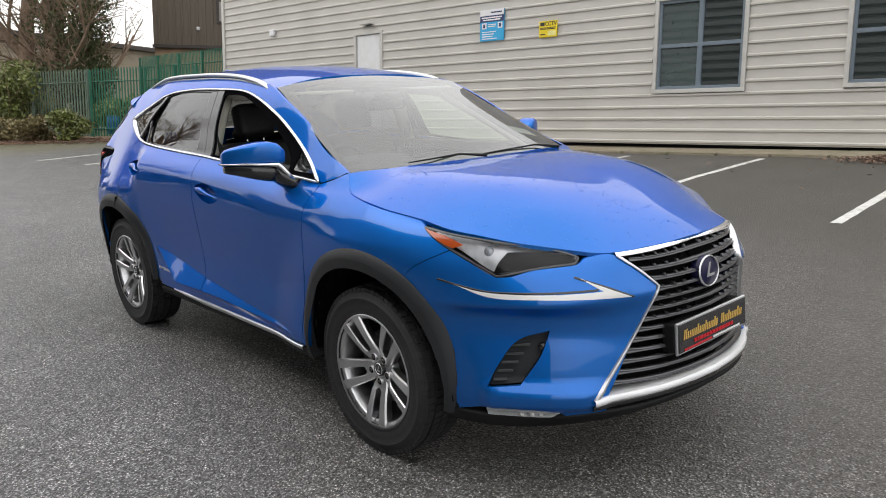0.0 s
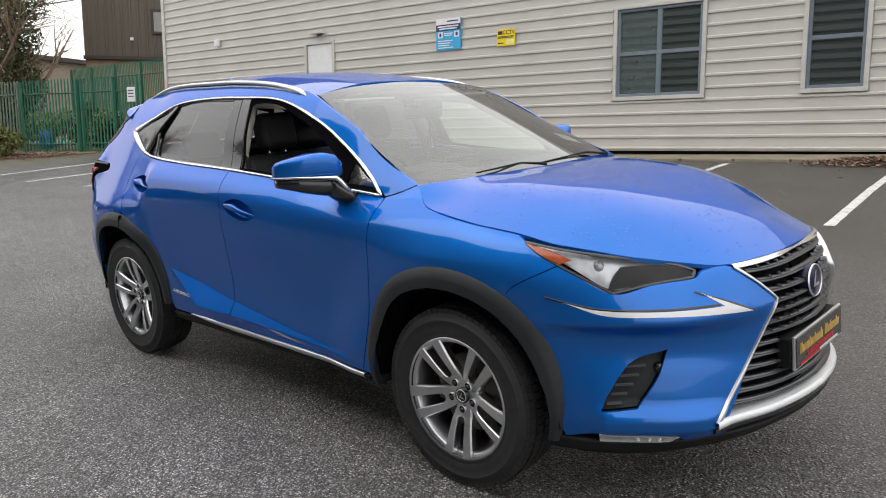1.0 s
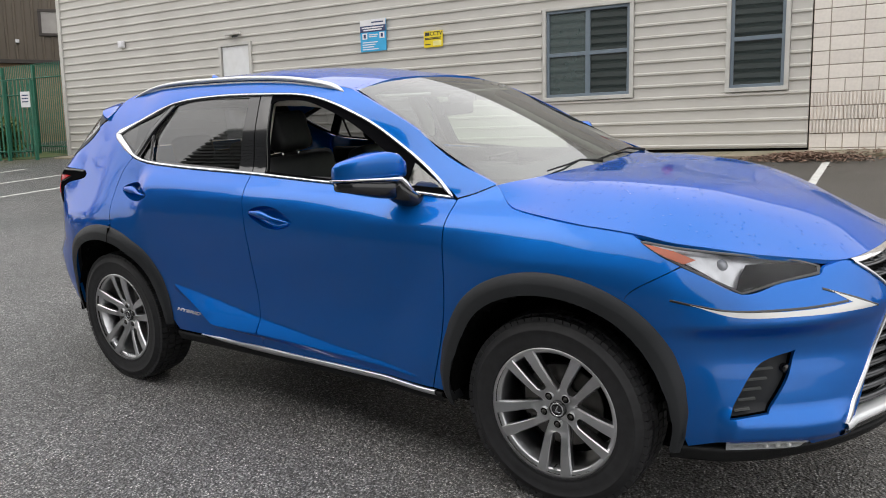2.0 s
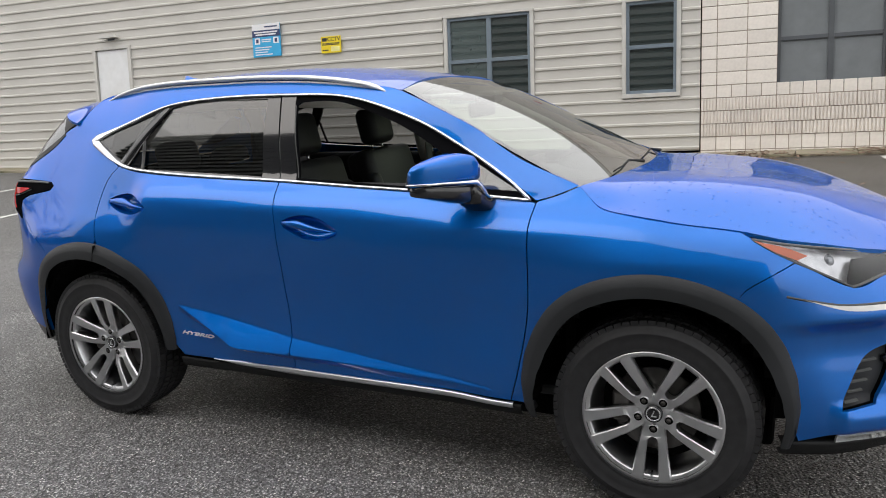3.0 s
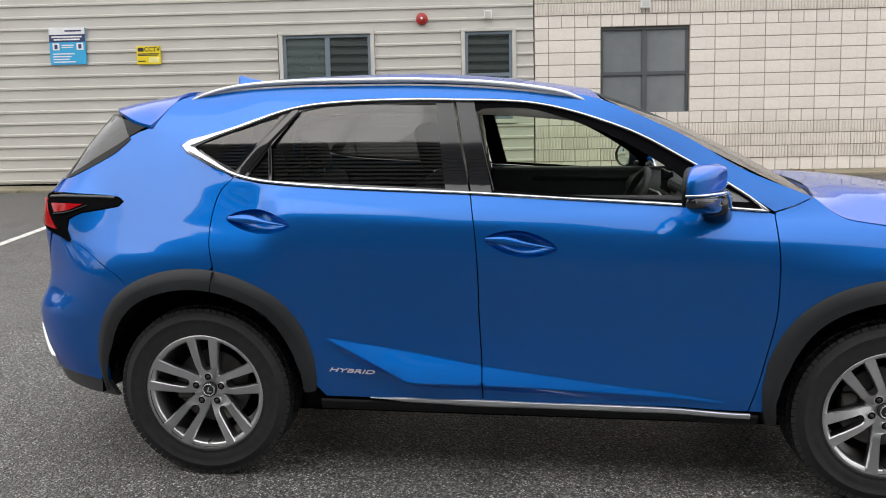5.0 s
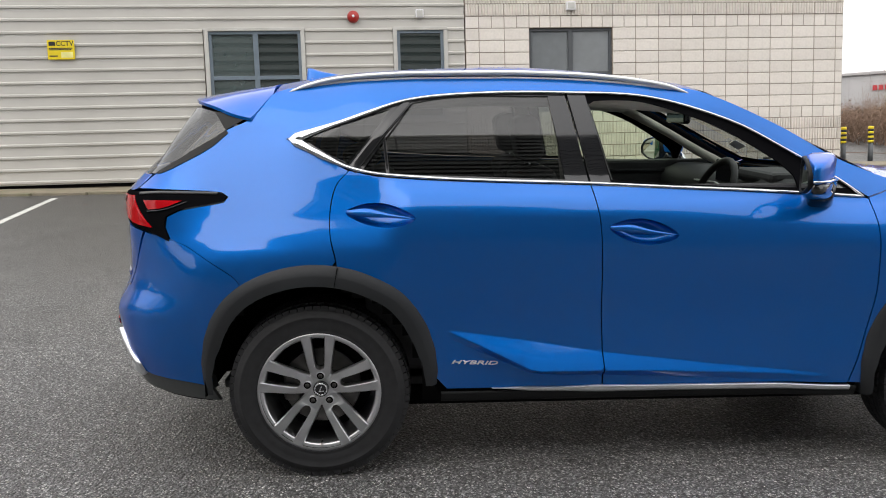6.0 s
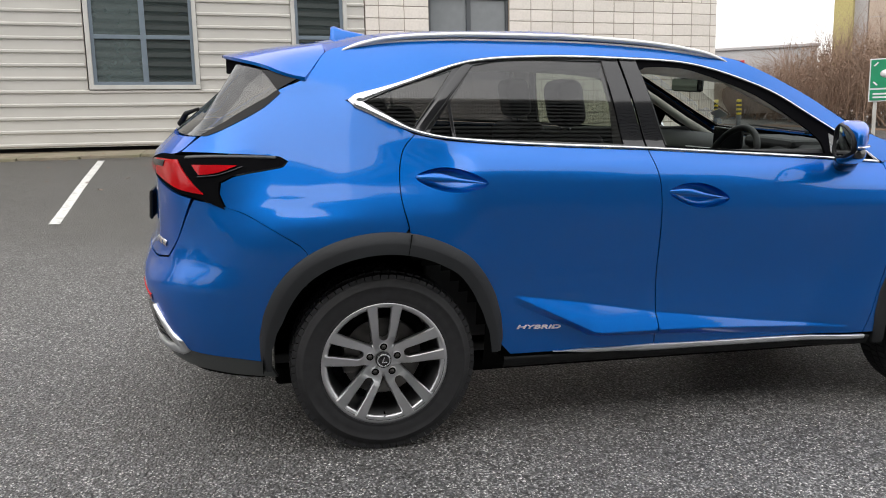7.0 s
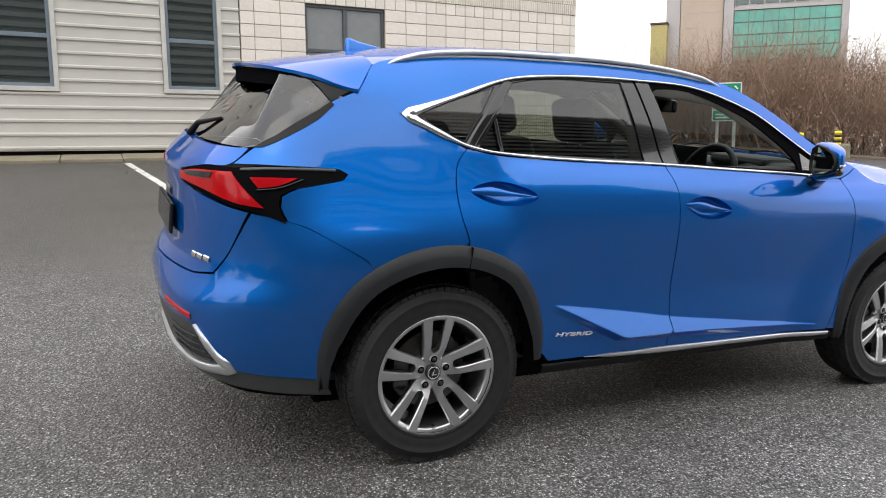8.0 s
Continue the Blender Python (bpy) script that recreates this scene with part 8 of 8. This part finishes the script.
brown = tagged(new("brown_building"), "tall brown ribbed-clad building with dark-framed windows", "building")
A0, ANG = (-33.2, 12.4), 56.0
ribbed_box("wall", A0, ANG, 16, 12, 5.3, 16, BROWN_CLAD, brown)
base = part("plinth_wall", box_bm(0, 16, 0.15, 12, 0.5, 5.3), TAN_RENDER, brown, "tan brick ground storey", m=pose(*A0, 0, 0, 0, ANG))
part("base_trim", box_bm(-0.05, 16, -0.08, 0.15, 5.2, 5.36, 0.01), BROWN_DARK, brown, "dark drip trim", m=pose(*A0, 0, 0, 0, ANG))
wn = new("window")
wn.parent = brown
wn.matrix_basis = pose(*A0, 0, 0, 0, ANG)
wbm = bmesh.new()
for a, b, c, d in ((2.95, 4.25, 7.40, 7.52), (2.95, 4.25, 6.38, 6.50), (2.95, 3.07, 6.50, 7.40), (4.13, 4.25, 6.50, 7.40)):
    box_bm(a, b, -0.12, 0.02, c, d, 0.01, wbm)
part("window_frame", wbm, BROWN_DARK, wn, "dark brown frame")
for a, b in ((3.07, 4.13),):
    part("pane", box_bm(a, b, -0.075, -0.06, 6.50, 7.40), material("pale_blind_glass", (0.33, 0.31, 0.29), rough=0.15, vary=0.15, scale=1.5), wn, "pane with pale blind")
gl = new("flood_light")
gl.parent = brown
gl.matrix_basis = pose(*A0, 0, 0, 0, ANG)
part("lamp_head", box_bm(2.02, 2.16, -0.22, -0.04, 6.05, 6.20, 0.02), SIGN_WHITE, gl, "small white wall lamp")

low = tagged(new("low_building"), "long low grey-tan building behind the trees", "building")
low.matrix_basis = pose(-56.0, 18.5, 0, 0, 0, 110)
part("wall", box_bm(-14, 9, 0, 10, 1.0, 7.3), material("grey_tan_render", (0.33, 0.28, 0.22), rough=0.85, vary=0.1, scale=1), low, "grey-tan rendered wall")
part("roof", box_bm(-14.4, 9.4, -0.4, 10.4, 7.3, 7.65, 0.05), BROWN_DARK, low, "dark flat roof edge")

# ---- the view past the end of the block wall ----
def on_ray(eye, az, dist):
    return eye[0] + dist * math.cos(radians(az)), eye[1] + dist * math.sin(radians(az))


EYE8 = (-2.5, -3.57)
tower = tagged(new("office_tower"), "beige office tower with green curtain glass", "building")
tx, ty = on_ray(EYE8, 49.7, 85)
tower.matrix_basis = pose(tx, ty, 0, 0, 0, -46)
W = 85 * radians(11.4)
part("stair_core", box_bm(W * 0.085, W * 0.33, 0, 14, 0, 26, 0.1), TOWER_STONE, tower, "beige stone core")
part("corner_pier", box_bm(0.0, W * 0.083, 0.1, 12, 0, 26, 0.1), TOWER_GREY, tower, "pale grey pier")
part("grey_pier", box_bm(W * 0.332, W * 0.388, -0.3, 12, 0, 26, 0.1), TOWER_GREY, tower, "grey pier")
part("curtain_wall", box_bm(W * 0.39, W * 0.96, 0.2, 12, 0, 9.2), DARK_GLASS, tower, "grey glass storeys")
part("end_pier", box_bm(W * 0.96, W * 1.0, -0.2, 12, 0, 20, 0.1), TOWER_GREY, tower, "grey end pier")
part("parapet", box_bm(W * 0.39, W * 0.96, 0.1, 12, 14.0, 20), TOWER_GREY, tower, "grey upper storey")
for j in range(4):
    for i in range(7):
        a, b = W * 0.39 + W * 0.57 * i / 7, W * 0.39 + W * 0.57 * (i + 1) / 7
        part("glass_panel", box_bm(a + 0.03, b - 0.03, 0.1, 0.2, 9.2 + 1.2 * j + 0.06, 9.2 + 1.2 * (j + 1) - 0.06), GREEN_GLASS, tower)
for i in range(7):
    a, b = W * 0.39 + W * 0.57 * i / 7, W * 0.39 + W * 0.57 * (i + 1) / 7
    part("upper_pane", box_bm(a + 0.08, b - 0.08, 0.02, 0.1, 14.55, 16.3), DARK_GLASS, tower)
part("curtain_frame", box_bm(W * 0.39, W * 0.96, 0.2, 12, 9.2, 14.0), DARK_GLASS, tower)
for z in (4.0, 6.5, 9.1, 14.0, 16.6):
    part("floor_band", box_bm(W * 0.385, W * 0.965, -0.05, 0.19, z, z + 0.25, 0.02), TOWER_GREY if z > 9.2 else GREEN_GLASS, tower, "storey band")
for z in np.arange(2, 25, 1.5):
    part("stone_joint", box_bm(W * 0.09, W * 0.325, -0.02, 0.0, z, z + 0.05), TOWER_GREY, tower)
annex = tagged(new("annex"), "small yellow-ended annex beside the tower", "building")
ax, ay = on_ray(EYE8, 50.7, 84)
annex.matrix_basis = pose(ax, ay, 0, 0, 0, -46)
part("wall", box_bm(0, 1.6, 0, 6, 0, 12.9, 0.05), material("yellow_render", (0.42, 0.36, 0.15), rough=0.8), annex, "dull yellow wall")
part("roof", box_bm(-0.1, 1.7, -0.1, 6, 12.9, 13.1, 0.02), BROWN_DARK, annex, "dark parapet")

show = tagged(new("showroom"), "long pale grey showroom with red sign shapes", "building")
EYE65 = (-1.355, -3.93)
sx, sy = on_ray(EYE65, 64.0, 72)
show.matrix_basis = pose(sx, sy, 0, 0, 0, -32)
part("wall", box_bm(-4, 14.6, 0, 12, 0, 7.6, 0.05), material("pale_showroom_panel", (0.44, 0.43, 0.43), rough=0.5, vary=0.08, scale=0.4), show, "pale grey panel wall")
part("roof", box_bm(-4.2, 14.8, -0.2, 12.2, 7.6, 7.85, 0.05), TOWER_GREY, show, "grey roof edge")
part("shopfront", box_bm(-3.5, 14.0, -0.06, 0.0, 0.5, 4.9), DARK_GLASS, show, "dark shopfront glass")
for i in range(6):
    part("sign_bar", box_bm(6.6 + 0.42 * i, 6.92 + 0.42 * i, -0.12, -0.02, 6.35, 6.75), RED_LETTER, show, "red sign bar")
for i in range(12):
    part("panel_joint", box_bm(-2.6 + 1.5 * i, -2.55 + 1.5 * i, -0.03, 0.0, 4.95, 7.55), TOWER_GREY, show)


def twig_hedge(name, spots, label, seed):
    """Leafless scrub: many thin stems that fork and lean, one tangle."""
    rng = random.Random(seed)
    verts, faces = [], []
    for x, y, h, n in spots:
        z = float(ground_height(np.array(x), np.array(y))) - 0.05
        for _ in range(n):
            p = Vector((x + rng.gauss(0, 0.55), y + rng.gauss(0, 0.55), z))
            d = Vector((rng.uniform(-0.5, 0.5), rng.uniform(-0.5, 0.5), 1)).normalized()
            limb(verts, faces, p, d, h * rng.uniform(0.55, 1.0), 0.016, rng, 2, [], 3, 0.22)
        for k in range(9):      # dead leaves that still hang in the tangle
            foliage(verts, faces, (x + rng.gauss(0, 0.6), y + rng.gauss(0, 0.6), z + h * rng.uniform(0.05, 0.82)), (0.55, 0.55, h * 0.16), 42, rng, (0.025, 0.055))
    return tagged(hang(name, mesh_data(name, verts, faces, TWIG), None), label, "hedge", kind="stuff")


spots = []
rng_h = random.Random(31)
for az in np.arange(31.0, 63.0, 1.15):
    for dd in (24.5, 26.0, 28.0):
        x, y = on_ray(EYE8, az + rng_h.uniform(-.5, .5), dd + rng_h.uniform(-.5, .5) + max(0, az - 50) * 0.5)
        top_el = float(np.interp(az, [34, 38, 40.5, 45, 49, 52, 56, 64], [5.4, 5.2, 6.9, 6.4, 5.6, 4.3, 3.6, 3.2]))
        h = 1.31 + dd * math.tan(radians(top_el)) - float(ground_height(np.array(x), np.array(y)))
        spots.append((x, y, h * 1.05, 15))
twig_hedge("bare_scrub", spots, "tangled leafless brown scrub along the boundary", 32)
patch_of_ground("verge", [on_ray(EYE8, a, 22.5) for a in (30, 38, 46, 54, 64)] + [on_ray(EYE8, a, 60.0) for a in (64, 54, 46, 38, 30)], SOIL, "leaf-strewn verge under the scrub", 0.01)
tagged(part("boundary_wall", box_bm(-0.8, 0.8, -0.3, 0.3, -0.5, 0.42, 0.05), CONCRETE, None, "", m=pose(*on_ray(EYE8, 39.8, 22.0), 0.75, 0, 0, 128)), "low weathered concrete block before the scrub", "wall", kind="structure")

gs = tagged(new("assembly_sign"), "green and white assembly point sign on a grey post", "sign")
gx, gy = on_ray(EYE8, 45.5, 16.6)
gs.matrix_basis = pose(gx, gy, float(ground_height(np.array(gx), np.array(gy))), 0, 0, -46)
gz = 2.42 - float(ground_height(np.array(gx), np.array(gy)))
part("board", box_bm(-0.27, 0.27, -0.03, -0.012, gz - 0.76, gz, 0.004), SIGN_WHITE, gs, "white-edged board")
part("green_panel", box_bm(-0.25, 0.25, -0.034, -0.0305, gz - 0.52, gz - 0.02), SIGN_GREEN, gs, "green panel")
part("green_foot", box_bm(-0.25, 0.25, -0.034, -0.0305, gz - 0.74, gz - 0.55), SIGN_GREEN, gs, "green foot panel")
lathe("pictogram", [(0.001, -0.038), (0.10, -0.038), (0.10, -0.0345)], SIGN_WHITE, gs, "white round shape", 20, pose(0, 0, gz - 0.27) @ Matrix.Diagonal((1, 1, 0.75, 1)))
for a, b in ((-1, -1), (-1, 1), (1, -1), (1, 1)):
    part("arrow", box_bm(-0.045, 0.045, -0.038, -0.0345, -0.014, 0.014), SIGN_WHITE, gs, "white arrow shape", m=pose(0.17 * a, 0, gz - 0.27 + 0.17 * b, 0, 45 * a * b, 0))
for k in range(2):
    part("print_bar", box_bm(-0.2, 0.2, -0.038, -0.0345, gz - 0.64 - 0.06 * k, gz - 0.61 - 0.06 * k), SIGN_WHITE, gs)
for a in (-0.16, 0.16):
    part("post", box_bm(a - 0.03, a + 0.03, -0.011, 0.05, -0.1, gz - 0.05, 0.006), FLASHING, gs, "grey steel post")


def bollard(x, y, top_z):
    """A slim marker post whose head carries yellow and black bands."""
    z = float(ground_height(np.array(x), np.array(y)))
    h = top_z - z
    top = tagged(new("bollard"), "slim marker post with yellow and black bands", "bollard", "bollards")
    top.location = (x, y, z)
    lathe("post", [(0.001, -0.05), (0.05, -0.05), (0.05, h - 0.34), (0.001, h - 0.34)], DARK_FRAME, top, "dark post", 20, pose(0, 0, 0, 90, 0, 0))
    for i in range(7):
        lathe("band", [(0.001, 0.0), (0.056, 0.0), (0.056, 0.046), (0.001, 0.046)], SIGN_BLACK if i % 2 else YELLOW, top, "", 20, pose(0, 0, h - 0.34 + 0.046 * i, 90, 0, 0))
    lathe("cap", [(0.056, 0.0), (0.045, 0.012), (0.001, 0.018)], YELLOW, top, "", 20, pose(0, 0, h - 0.018, 90, 0, 0))


for q, top_z in ((on_ray(EYE8, 38.5, 15.0), 1.44), ((9.4, 6.68), 1.42), ((8.05, 12.0), 1.87), ((8.57, 11.9), 1.87)):
    bollard(*q, top_z)


# ---- beads of rain on the bonnet and the roof ----
WATER = material("rain_water", (0.9, 0.92, 0.95), rough=0.02, vary=0.0)
WATER.node_tree.nodes["Principled BSDF"].inputs["Transmission Weight"].default_value = 1.0
WATER.node_tree.nodes["Principled BSDF"].inputs["IOR"].default_value = 1.33


def rain_drops():
    rng = random.Random(12)
    verts, faces = [], []
    spans = ((bonnet_sheet, 1.16, 2.12, 0.62, 620), (roof_sheet, -1.4, 0.15, 0.5, 300))
    for sheet, x0, x1, hy, n in spans:
        pts = [(rng.uniform(x0, x1), rng.uniform(-hy, hy), 0.0014 + 0.0030 * rng.random() ** 3) for _ in range(n)]
        zs = sheet(np.array([p[0] for p in pts]), np.array([p[1] for p in pts]))
        for (x, y, r), z in zip(pts, zs):
            if x > 1.75 and abs(y) > 0.62 - (x - 1.75) * 0.7:
                continue
            k = len(verts)
            for f, h in ((1.0, -0.0006), (0.75, 0.55), (0.35, 0.85)):
                verts += [(x + r * f * math.cos(j * math.pi / 4), y + r * f * math.sin(j * math.pi / 4), z + (h * r * 0.62 if h > 0 else h)) for j in range(8)]
            verts.append((x, y, z + r * 0.6))
            faces += [(k + b * 8 + j, k + b * 8 + (j + 1) % 8, k + b * 8 + 8 + (j + 1) % 8, k + b * 8 + 8 + j) for b in range(2) for j in range(8)]
            faces += [(k + 16 + j, k + 16 + (j + 1) % 8, k + 24) for j in range(8)]
    ob = new("rain_drops", mesh_data("rain_drops", verts, faces, WATER, smooth=True))
    ob.matrix_basis = GROUND
    tagged(ob, "beads of rain on the blue bonnet and roof", "rain drops", kind="stuff")


rain_drops()
